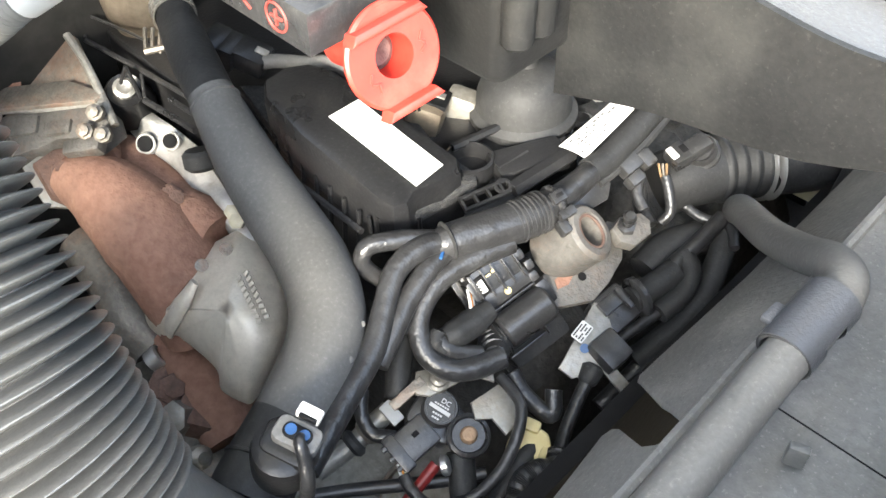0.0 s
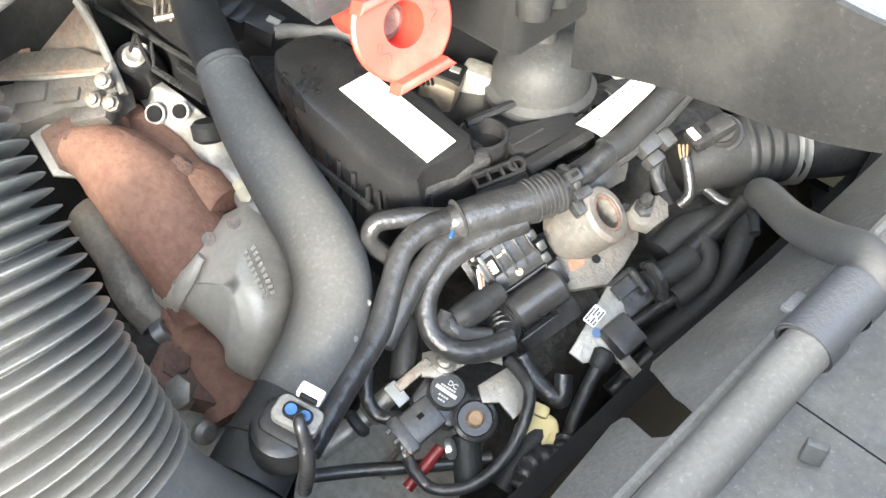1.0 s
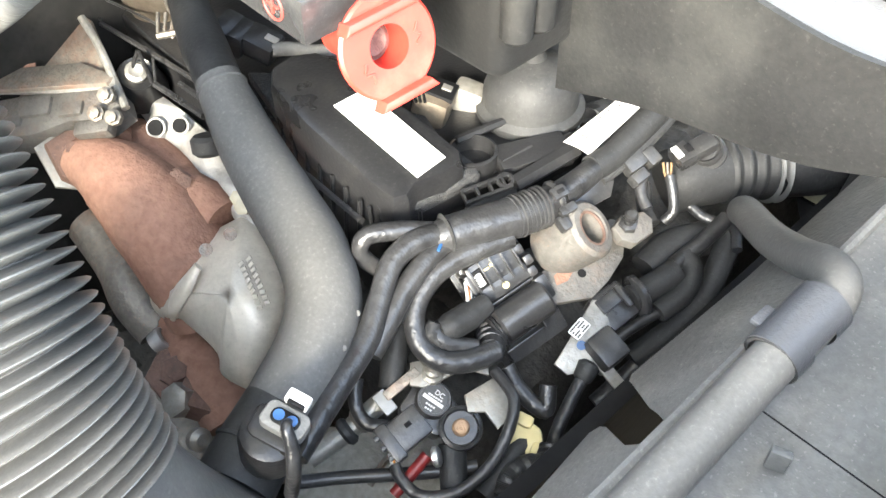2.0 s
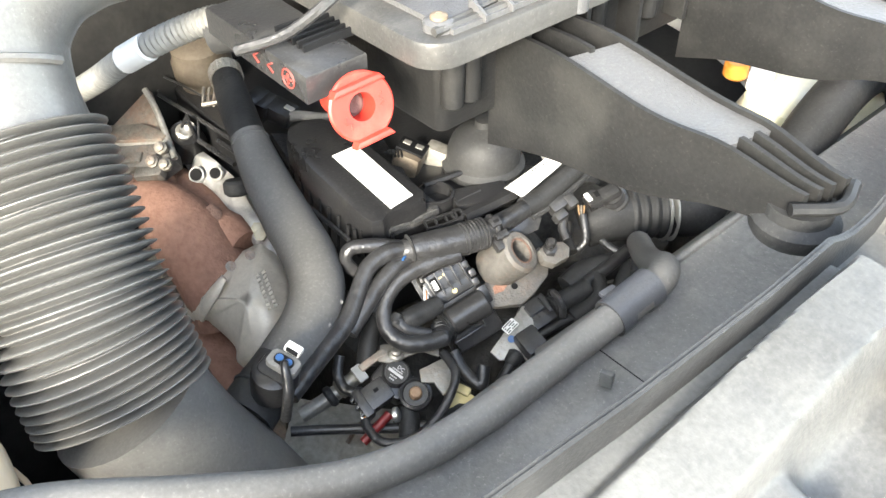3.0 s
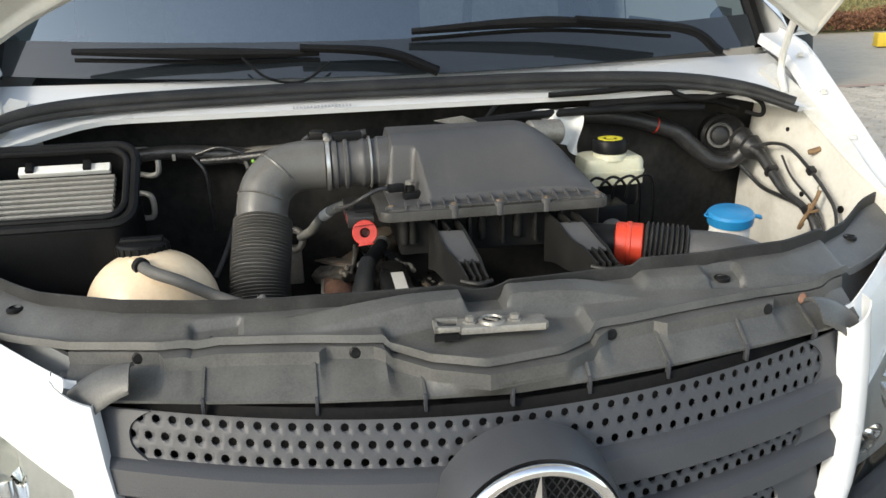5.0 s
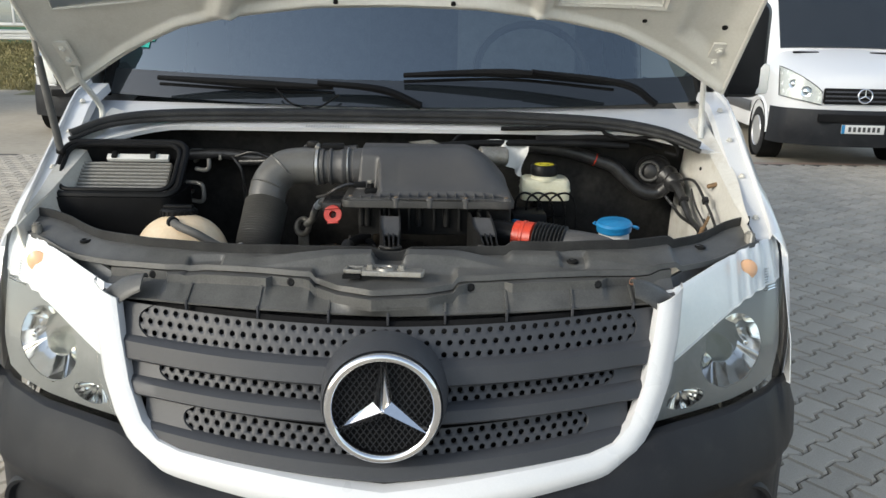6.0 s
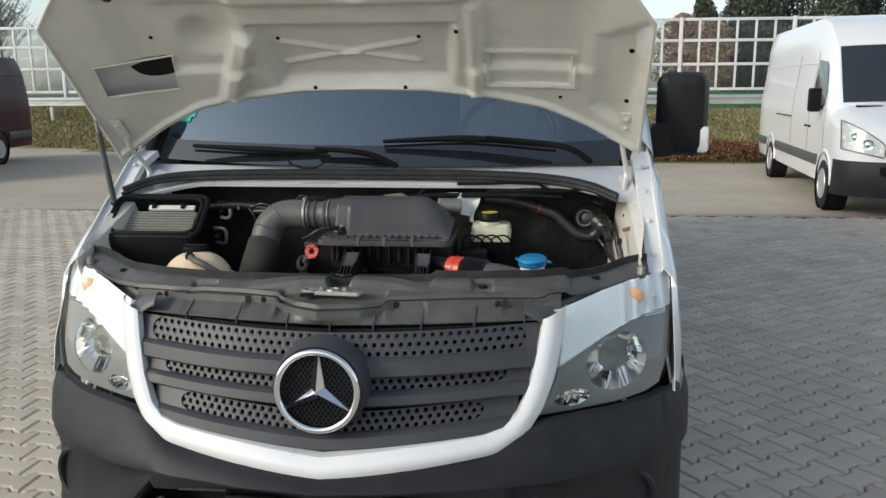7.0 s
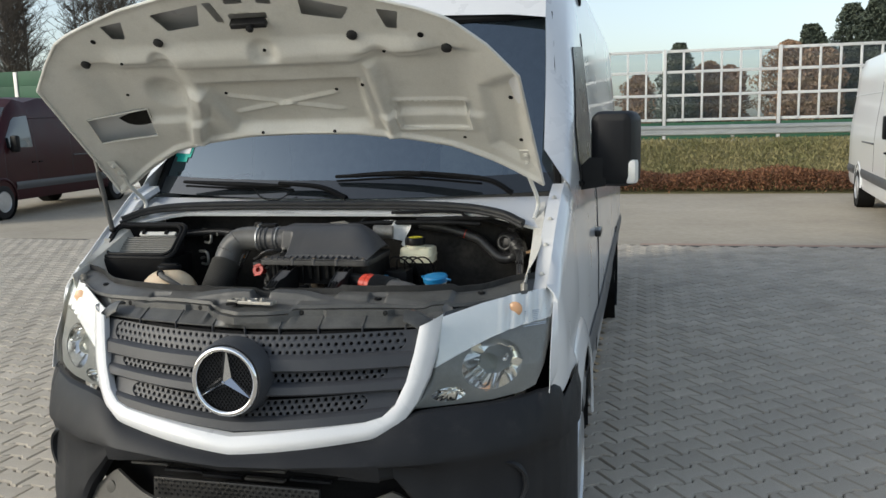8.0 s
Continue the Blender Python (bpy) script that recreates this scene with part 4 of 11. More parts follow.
    for s in (-1, 1):
        c = Vector((s * 0.79, nose(0.79, 0.59) + 0.02, 0.592))
        m = along(c, c + Vector((s * 0.42, -0.9, 0)))
        fo = part("fog_lamp", lathe(bmesh.new(), [(0.088, -0.03), (0.088, 0.008), (0.08, 0.018), (0.072, 0.014), (0.068, -0.004), (0.06, -0.012), (0.0, -0.008)], m, 36), BUMPER, b, "round black fog lamp blank")
        part("blank", lathe(bmesh.new(), [(0.056, -0.01), (0.05, 0.0), (0.02, 0.006), (0, 0.007)], m, 28), COVER, fo)


def headlight(van, s):
    tops = [(0.530, 0.858), (0.556, 0.902), (0.582, 0.952), (0.594, 1.02), (0.602, 1.122), (0.717, 1.151), (0.804, 1.164), (0.914, 1.172), (0.925, 1.168)]
    lows = [(0.530, 0.851), (0.76, 0.853), (0.84, 0.862), (0.882, 0.878), (0.9, 0.925), (0.914, 1.0), (0.925, 1.1)]
    us = [0.530, 0.543, 0.556, 0.57, 0.582, 0.594, 0.602, 0.618, 0.65, 0.69, 0.73, 0.77, 0.81, 0.84, 0.865, 0.885, 0.9, 0.908, 0.914, 0.92, 0.925]
    def shell(d, a=0.0, b=1.0, bulge=0.012):
        def f(u, v):
            lo, hi = lerp_table(lows, u), lerp_table(tops, u)
            v = a + (b - a) * v
            z = lo + (hi - lo) * v
            return (s * u, nose(u, z) - 0.008 + d - bulge * math.sin(math.pi * min(1, max(0, v))), z)
        return f
    back = sheet(shell(0.085, bulge=0.0), us, lin(0, 1, 14), 0.01, push=(0, 1, 0))
    h = part("headlight", back, LAMPGREY, van, "headlight with clear cover, grey bezel and chrome reflectors")
    OVALS = ((0.755, 0.962, 0.087, 0.076), (0.632, 0.886, 0.048, 0.022))
    def line(u):
        return 0.985 + 0.30 * (u - 0.62) + 0.02 * math.sin((u - 0.62) * 10)
    def skin(u, z, d):
        lo, hi = lerp_table(lows, u), lerp_table(tops, u)
        q = min(1.0, max(0.0, (z - lo) / max(1e-4, hi - lo)))
        return (s * u, nose(u, z) - 0.008 + d - 0.012 * math.sin(math.pi * q), z)
    def bezel_uz(u, v):
        lo = lerp_table(lows, u) + 0.002
        hi = max(lo, min(lerp_table(tops, u) - 0.002, line(u)))
        return u, lo + (hi - lo) * v
    def bezel(u, v):
        u, z = bezel_uz(u, v)
        for cx, cz, rx, rz in OVALS:
            a, b = (u - cx) / rx, (z - cz) / rz
            q = math.hypot(a, b)
            if 0.95 < q < 1.06:
                u, z = cx + a / q * rx, cz + b / q * rz
        return skin(u, z, 0.03)
    def bezel_keep(u, v):
        u, z = bezel_uz(u, v)
        return all(((u - cx) / rx) ** 2 + ((z - cz) / rz) ** 2 > 1 for cx, cz, rx, rz in OVALS)
    dense = lin(0.533, 0.924, 94)
    part("bezel", sheet(bezel, dense, lin(0, 1, 60), 0.004, bezel_keep, (0, 1, 0)), LAMPGREY, h)
    def chamber(u, v):
        hi = max(1.118 if u < 0.603 else 0.0, lerp_table(tops, u) - 0.002)
        lo = min(hi, max(line(u) + 0.002, lerp_table(lows, u) + 0.002))
        x, y, z = skin(u, lo + (hi - lo) * v, 0.026)
        return (x, y + 0.005 * math.sin(u * 160) * smooth(0.74, 0.8, u) - 0.004 * (v < 0.02), z)
    part("indicator_chamber", sheet(chamber, lin(0.580, 0.924, 78), [0, 0.015, 0.03, 0.2, 0.4, 0.6, 0.8, 1.0], 0.003, None, (0, 1, 0)), PEARL, h, "silver indicator chamber")
    def bowl(cx, cz, rx, rz, depth, name):
        def f(a, r):
            x, z = cx + rx * r * math.cos(a), cz + rz * r * math.sin(a)
            fac = 0.004 * math.cos(a * 9) * r
            return (s * x, nose(x, z) + 0.026 + depth * (1 - r * r) + fac, z)
        part(name, sheet(f, lin(0, 2 * math.pi, 36), [0.001, 0.25, 0.5, 0.75, 0.9, 1.0, 1.04]), MIRRORED, h, "chrome reflector")
    bowl(0.755, 0.962, 0.088, 0.077, 0.075, "main_reflector")
    bowl(0.632, 0.886, 0.049, 0.023, 0.035, "side_reflector")
    yc = nose(0.755, 0.95)
    part("projector", lathe(bmesh.new(), [(0.03, 0), (0.031, 0.03), (0.028, 0.036), (0.02, 0.044), (0.0, 0.05)], along((s * 0.735, yc + 0.07, 0.955), (s * 0.735, yc - 1, 0.955)), 24), GLASSC, h)
    part("bulb", lathe(bmesh.new(), [(0.008, 0), (0.009, 0.03), (0.006, 0.045), (0.0, 0.048)], along((s * 0.79, yc + 0.08, 0.975), (s * 0.79, yc - 1, 0.975)), 12), CHROME, h)
    part("indicator_bulb", lathe(bmesh.new(), [(0.024, 0), (0.024, 0.006), (0.016, 0.012), (0.0, 0.016)], along((s * 0.812, nose(0.812, 1.115) + 0.02, 1.118), (s * 0.812, -1, 1.118)), 16), AMBER, h, "amber indicator bulb")
    rods = bmesh.new()
    for k in range(9):
        z = 1.062 + k * 0.0055
        sweep(rods, [(s * 0.84, nose(0.84, z) + 0.012, z), (s * 0.875, nose(0.875, z) + 0.012, z), (s * 0.905, nose(0.905, z) + 0.012, z)], 0.002, 5, 3)
    part("ribbed_optic", rods, MIRRORED, h)
    lens = part("lens", sheet(shell(0.0), us, lin(0, 1, 14)), GLASSC, h, "clear plastic cover")
    lens.visible_shadow = False


def fender(van, s):
    def top(y):
        return lerp_table([(0.36, 1.14), (0.5, 1.174), (0.7, 1.31), (0.93, 1.455), (1.1, 1.5)], y)
    def f(q, v):
        y0 = 0.39 + 0.03 * smooth(0, 0.3, v) + 0.09 * v
        y = y0 + (1.06 - y0) * q
        lo = lerp_table([(0.40, 0.835), (0.45, 0.812), (0.52, 0.84), (0.6, 0.872), (0.66, 0.872), (0.672, 0.66), (0.72, 0.71), (0.8, 0.765), (0.9, 0.805), (1.06, 0.82)], y)
        z = lo + (top(y) - lo) * v
        x = 0.972 - 0.02 * smooth(1.0, 1.45, z) - 0.05 * max(0, 0.95 - y) * smooth(0.9, 1.2, z) - 2.0 * max(0, 0.56 - y) ** 2 - 0.035 * smooth(0.86, 1.0, v) ** 2
        x += 0.022 * smooth(0.25, 0.0, v) * smooth(0.5, 0.7, y)
        return (s * x, y, z)
    ys = [0, 0.02, 0.05, 0.08, 0.12, 0.16, 0.2, 0.25, 0.3, 0.34, 0.37, 0.39, 0.402, 0.42, 0.46, 0.52, 0.6, 0.7, 0.8, 0.9, 1.0]
    w = part("fender", sheet(f, ys, lin(0, 1, 16), 0.004, push=(-s, 0, 0)), WHITE, van, "white painted front fender")
    def back_to_lamp(v, a):
        x, y, z = f(0, v)
        return tuple(Vector((x, y, z)).lerp(Vector((s * 0.928, nose(0.925, z) - 0.008, z)), a))
    part("fender_return", sheet(back_to_lamp, lin(0.06, 1, 14), lin(0, 1, 3), 0.002, push=(-s, 0, 0)), WHITE, w)
    def flange(y, v):
        x, yy, z = f(y, 1.0)
        return (x - s * v * 0.055, yy + 0.004, z - 0.003 - 0.012 * (v > 0.05) - 0.02 * (v > 0.9))
    part("fender_flange", sheet(flange, ys, [0, 0.08, 0.5, 0.9, 1.0], 0.003, push=(0, 0, -1)), WHITE, w)
    for q in (0.1, 0.32, 0.54, 0.74):
        x, y, z = flange(q, 0.5)
        part("fender_bolt", lathe(bmesh.new(), [(0.009, 0), (0.009, 0.004), (0.006, 0.005), (0.006, 0.009), (0, 0.01)], pose(x, y, z), 8), APRON, w)


def build_van():
    van = thing("van", (0, 3.0, 0.0), "white panel van with its bonnet propped open", "van")
    # body behind the screen
    ys = [1.04, 1.12, 1.2, 1.3, 1.42, 1.5, 1.56, 1.66, 1.76, 1.88, 2.0, 2.2, 2.5, 3.0, 4.0, 5.0, 6.0, 6.6, 6.85, 6.95]
    bm, _ = loft([(y, cab_section(y)) for y in ys])
    drop = [f for f in bm.faces if 1.04 < f.calc_center_median().y < 1.56 and abs(f.calc_center_median().x) < 0.80 and f.calc_center_median().z > 1.42]
    bmesh.ops.delete(bm, geom=drop, context="FACES")
    body = part("body", bm, WHITE, van, "white high-roof cab and load body")
    # screen, frame and cab
    part("windscreen", sheet(screen_point, lin(-1, 1, 24), lin(0, 1, 14)), GLASSW, van, "tinted windscreen glass").visible_shadow = False
    rim = bmesh.new()
    for a, b in (((-1, 0), (-1, 1)), ((-1, 1), (1, 1)), ((1, 1), (1, 0))):
        P = [Vector(screen_point(a[0] + (b[0] - a[0]) * k / 16, a[1] + (b[1] - a[1]) * k / 16)) for k in range(17)]
        sweep(rim, P, 0.017, 6, raw=True)
    part("windscreen_seal", rim, BLACK, van)
    part("screen_frit", sheet(lambda u, v: tuple(Vector(screen_point(u, v * 0.085)) + Vector((0, -0.004, 0.002))), lin(-0.99, 0.99, 20), lin(0, 1, 2)), GLASSV, van, "black lower screen band")
    for s in (-1, 1):
        part("pillar", sheet(lambda v, w: tuple(Vector(screen_point(s * 1.0, v)) + Vector((s * (0.012 + 0.05 * w), 0.02 + 0.11 * w * w, -0.008 * w))), lin(-0.02, 1.02, 10), lin(0, 1, 5), 0.004, push=(0, 0.6, 0)), WHITE, van)
    part("dashboard", sheet(lambda u, v: (u, 1.08 + 0.38 * v, 1.40 + 0.05 * math.sin(2.6 * v) - 0.02 * u * u), lin(-0.84, 0.84, 12), lin(0, 1, 6), 0.01, push=(0, 0, -1)), SEAT, van, "dark dashboard behind the screen")
    for x in (-0.42, 0.42):
        sb = bmesh.new()
        box(sb, (x, 2.05, 1.5), (0.48, 0.16, 0.75), Matrix.Rotation(radians(-10), 4, "X"), 0.06)
        seat = part("seat_back", sb, SEAT, van, "grey cloth seat back")
        hb = bmesh.new()
        box(hb, (x, 2.13, 1.98), (0.26, 0.1, 0.2), None, 0.04)
        part("headrest", hb, SEAT, seat)
    part("bulkhead", box(bmesh.new(), (0, 2.45, 1.5), (1.7, 0.03, 1.9), bev=0.01), SEAT, van)
    part("steering_wheel", ring_bead(bmesh.new(), (0.42, 1.5, 1.5), (0, -1, 0.6), 0.19, 0.014), COVER, van)
    part("sticker", sheet(lambda u, v: tuple(Vector(screen_point(-0.965 + 0.10 * u, 0.16 + 0.14 * v)) + Vector((0, -0.003, 0.002))), lin(0, 1, 6), lin(0, 1, 6), keep=lambda u, v: (u - 0.5) ** 2 + (v - 0.5) ** 2 < 0.25), TEAL, van, "round green emission sticker")
    part("sticker_band", sheet(lambda u, v: tuple(Vector(screen_point(-0.955 + 0.08 * u, 0.2 + 0.04 * v)) + Vector((0, -0.006, 0.004))), lin(0, 1, 3), lin(0, 1, 2)), LABEL, van)
    # side windows, seams and mirrors
    for s in (-1, 1):
        def side(y, z, d):
            sec = cab_section(y)
            for (xa, za), (xb, zb) in zip(sec, sec[1:]):
                if za <= z <= zb:
                    return (s * (xa + (xb - xa) * (z - za) / (zb - za) + d), y, z)
            return (s * (sec[-4][0] + d), y, z)
        win = sheet(lambda y, v: side(y, 1.46 + v * (lerp_table([(1.3, 0.18), (1.62, 0.58), (2.1, 0.62)], y)), 0.004), lin(1.34, 2.1, 8), lin(0, 1, 6), 0.003, push=(s, 0, 0))
        w = part("side_window", win, COVER, van, "dark door window")
        part("window_trim", sweep(bmesh.new(), [side(y, 1.455, 0.006) for y in lin(1.3, 2.12, 8)], 0.012, 6, raw=True), BLACK, w)
        seam = bmesh.new()
        sweep(seam, [side(2.16, z, 0.001) for z in lin(0.5, 2.15, 12)], 0.004, 5, raw=True)
        part("door_seam", seam, BLACK, van)
        part("rub_strip", sheet(lambda y, v: side(y, 0.62 + 0.14 * v, 0.012 * math.sin(math.pi * v) + 0.004), lin(1.3, 6.4, 20), lin(0, 1, 5), 0.003, push=(s, 0, 0)), GREYSTRIP, van)
        part("door_handle", box(bmesh.new(), (s * 1.0, 2.0, 1.16), (0.03, 0.16, 0.035), bev=0.01), COVER, van)
        mb = bmesh.new()
        t = Matrix.Rotation(radians(-s * 14), 4, "Z")
        prism(mb, rounded(0.19, 0.315, 0.045, 5), 0.06, -0.07, Matrix.Translation((s * 1.095, 1.42, 1.595)) @ t @ Matrix.Rotation(radians(-90), 4, "X") @ Matrix.Rotation(0, 4, "Z"), 0.04)
        mi = part("wing_mirror", mb, MIRRORCASE, van, "tall black wing mirror")
        part("mirror_arm", prism(bmesh.new(), [(0.93, 1.42), (1.06, 1.44), (1.06, 1.56), (0.99, 1.56), (0.93, 1.5)], 1.36, 1.46, Matrix(((s, 0, 0, 0), (0, 0, 1, 0), (0, 1, 0, 0), (0, 0, 0, 1))), 0.015), MIRRORCASE, mi)
        part("mirror_lamp", box(bmesh.new(), (s * 1.165, 1.37, 1.50), (0.05, 0.06, 0.1), t, 0.015), MILKW, mi, "clear side repeater")
        for y in (1.02, 5.1):
            wheel(van, s * 0.86, y, s)
        part("wheel_arch_liner", sheet(lambda a, v: (s * (0.982 - 0.3 * v), 1.02 - 0.449 * math.cos(a), 0.37 + 0.449 * math.sin(a)), lin(radians(-4), radians(184), 28), lin(0, 1, 3), 0.004, push=(0, 0, 0.5)), BLACK, van)
        part("wheel_housing", sheet(lambda a, q: (s * 0.68, 1.02 - 0.449 * q * math.cos(a), 0.37 + 0.449 * q * math.sin(a)), lin(radians(-4), radians(184), 28), [0.02, 0.5, 1.0], 0.004, push=(-s, 0, 0)), BLACK, van)
        def flare(a, v):
            r = 0.45 + 0.12 * v
            return (s * (0.975 + 0.034 * (1 - v) ** 0.6 * (1 if v > 0 else 0.8)), 1.02 - r * math.cos(a), 0.37 + r * math.sin(a))
        def above(a, v):
            p = flare(a, v)
            return p[2] > 0.872 or p[1] > 0.672
        part("arch_lip", sheet(flare, lin(radians(25), radians(176), 60), lin(0, 1, 10), 0.006, above, (-s, 0, 0)), WHITE, van)
        part("rear_arch", lathe(bmesh.new(), [(0.42, 0), (0.42, 0.2), (0, 0.2)], along((s * 1.0, 5.1, 0.37), (0, 5.1, 0.37)), 32, False), BLACK, van)
        part("mudflap", box(bmesh.new(), (s * 0.90, 1.50, 0.42), (0.14, 0.015, 0.22), bev=0.005), BLACK, van)
    part("aerial", box(bmesh.new(), (0.86, 2.35, 2.34), (0.05, 0.05, 0.06), bev=0.01), BLACK, van)
    part("floor_pan", box(bmesh.new(), (0, 3.85, 0.42), (1.8, 5.9, 0.1), bev=0.02), BLACK, van)
    grille_parts(van)
    surround(van)
    bumper_parts(van)
    for s in (-1, 1):
        headlight(van, s)
        fender(van, s)
    # cowl and seal
    cowl = sheet(lambda x, v: (x, 0.865 + 0.13 * v + 0.10 * x * x * v - 0.08 * smooth(0.62, 0.88, abs(x)) * (1 - v), 1.375 + 0.05 * v - 0.045 * smooth(0.6, 0.9, abs(x)) * (1 - v)), lin(-0.9, 0.9, 40), [0, 0.06, 0.2, 0.4, 0.6, 0.8, 1.0], 0.004, push=(0, 0.3, -1))
    c = part("cowl", cowl, WHITE, van, "white cowl panel below the screen")
    part("cowl_lip", sheet(lambda x, v: (x, 0.862 - 0.08 * smooth(0.62, 0.88, abs(x)) + 0.004 * v, 1.377 - 0.011 * v - 0.045 * smooth(0.6, 0.9, abs(x))), lin(-0.9, 0.9, 40), [0, 0.5, 1], 0.004, push=(0, 1, 0)), WHITE, c)
    line = [(-0.87, 0.785, 1.36), (-0.78, 0.85, 1.392), (-0.62, 0.893, 1.405), (-0.3, 0.9, 1.41), (0, 0.898, 1.41), (0.3, 0.893, 1.41), (0.55, 0.87, 1.402), (0.7, 0.825, 1.383), (0.79, 0.77, 1.353)]
    seal = part("bonnet_seal", tube(line, 0.013, 10, 10), RUBBER, van, "black rubber bonnet seal")
    part("seal_lip", tube([(x, y + 0.024, z + 0.004) for x, y, z in line], 0.009, 8, 10), RUBBER, seal)
    part("seal_foot", tube([(x, y - 0.014, z - 0.012) for x, y, z in line], 0.007, 8, 10), RUBBER, seal)
    bars = bmesh.new()
    for k in range(17):
        box(bars, (-0.262 + 0.0072 * k, 0.8725, 1.3805), (0.0038, 0.007 if k % 3 else 0.009, 0.002), Matrix.Rotation(radians(21), 4, "X"), 0.0005)
    part("stamped_mark", bars, SILVERINK, c)
    # wipers
    for name, pts, blade in (("wiper", [(0.05, 0.945, 1.432), (-0.06, 0.95, 1.475), (-0.24, 0.955, 1.492)], [(-0.70, 1.0, 1.497), (-0.42, 0.985, 1.484), (-0.2, 0.972, 1.478)]),
                             ("wiper", [(0.72, 0.985, 1.445), (0.62, 0.965, 1.5), (0.36, 0.955, 1.53)], [(0.0, 0.975, 1.515), (0.3, 0.965, 1.525), (0.6, 0.98, 1.5)])):
        w = part(name, sweep(bmesh.new(), pts, [0.016, 0.015, 0.011], 8, 8, 0.7), BLACK, van, "black wiper arm and blade")
        part("wiper_blade", sweep(bmesh.new(), blade, [0.009, 0.017, 0.009], 8, 8, 0.75), BLACK, w)
        rubber = [(x, y + 0.012, z - 0.018) for x, y, z in blade]
        part("wiper_rubber", sweep(bmesh.new(), rubber, 0.005, 6, 8), BLACK, w)
    part("washer_hose", tube([(-0.36, 0.96, 1.475), (-0.31, 0.93, 1.435), (-0.24, 0.93, 1.425), (-0.18, 0.95, 1.46)], 0.0028, 6, 8), BLACK, van)
    for P, r in (([(0.381, 0.85, 1.386), (0.527, 0.85, 1.387), (0.558, 0.848, 1.373), (0.602, 0.846, 1.36), (0.655, 0.84, 1.365), (0.697, 0.83, 1.37), (0.728, 0.82, 1.358), (0.747, 0.82, 1.342), (0.751, 0.83, 1.32), (0.723, 0.85, 1.325)], 0.005), ([(0.27, 0.85, 1.383), (0.381, 0.85, 1.385), (0.451, 0.85, 1.388), (0.531, 0.85, 1.387)], 0.006), ([(0.367, 0.86, 1.354), (0.442, 0.86, 1.357), (0.527, 0.86, 1.36), (0.634, 0.86, 1.357), (0.72, 0.88, 1.333)], 0.009)):
        part("cowl_cable", tube(P, r, 8, 8), BLACK, c)
    # engine bay shell
    part("firewall", sheet(lambda x, z: (x, 0.97 + 0.03 * math.sin(x * 9) * math.sin(z * 7), z), lin(-0.86, 0.86, 24), lin(0.45, 1.36, 12), 0.01, push=(0, 1, 0)), FIREWALL, van, "black insulated bulkhead")
    # plain floor added low down, the bay's deep shade put into its colour
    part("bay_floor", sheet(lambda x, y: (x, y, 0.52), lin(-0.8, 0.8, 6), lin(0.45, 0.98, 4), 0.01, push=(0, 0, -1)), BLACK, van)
    for s in (-1, 1):
        def apron(y, v):
            low = [(0.4, 0.80), (0.55, 0.805), (0.72, 0.80), (0.85, 0.792), (0.97, 0.785)] if s > 0 else [(0.4, 0.80), (0.55, 0.79), (0.72, 0.76), (0.85, 0.735), (0.96, 0.715)]
            x = lerp_table(low, y) + (0.03 if s > 0 else 0.075) * smooth(0.5, 1.0, v)
            x -= 0.012 * s * smooth(0.03, 0.0, abs(y - 0.80)) * smooth(0.35, 0.5, v) * smooth(0.8, 0.7, v)
            z = 0.75 + v * (lerp_table([(0.4, 1.17), (0.6, 1.235), (0.8, 1.33), (0.96, 1.40)], y) - 0.75)
            return (s * x, y, z + 0.0)
        a = part("inner_apron", sheet(apron, lin(0.46, 0.965, 16), lin(0, 1, 12), 0.003, push=(s, 0, 0)), APRON, van, "white inner wing with dirt and drain holes")
        part("apron_ledge", sheet(lambda y, v: (lambda p: (p[0] + s * v * (0.035 - 0.03 * smooth(0.7, 0.5, y)), y, p[2] + 0.004 + 0.01 * v))(apron(y, 1.0)), lin(0.5, 0.965, 12), lin(0, 1, 4), 0.003, push=(0, 0, -1)), APRON, a)
        for y, v, r in ((0.62, 0.82, 0.008), (0.74, 0.74, 0.006), (0.83, 0.9, 0.005), (0.56, 0.62, 0.006), (0.7, 0.45, 0.005)):
            p = Vector(apron(y, v))
            part("drain_hole", lathe(bmesh.new(), [(r, 0), (r, 0.004), (0, 0.004)], along(p + Vector((s * 0.001, 0, 0)), p - Vector((s, 0, 0))), 12), BLACK, a)
    return van


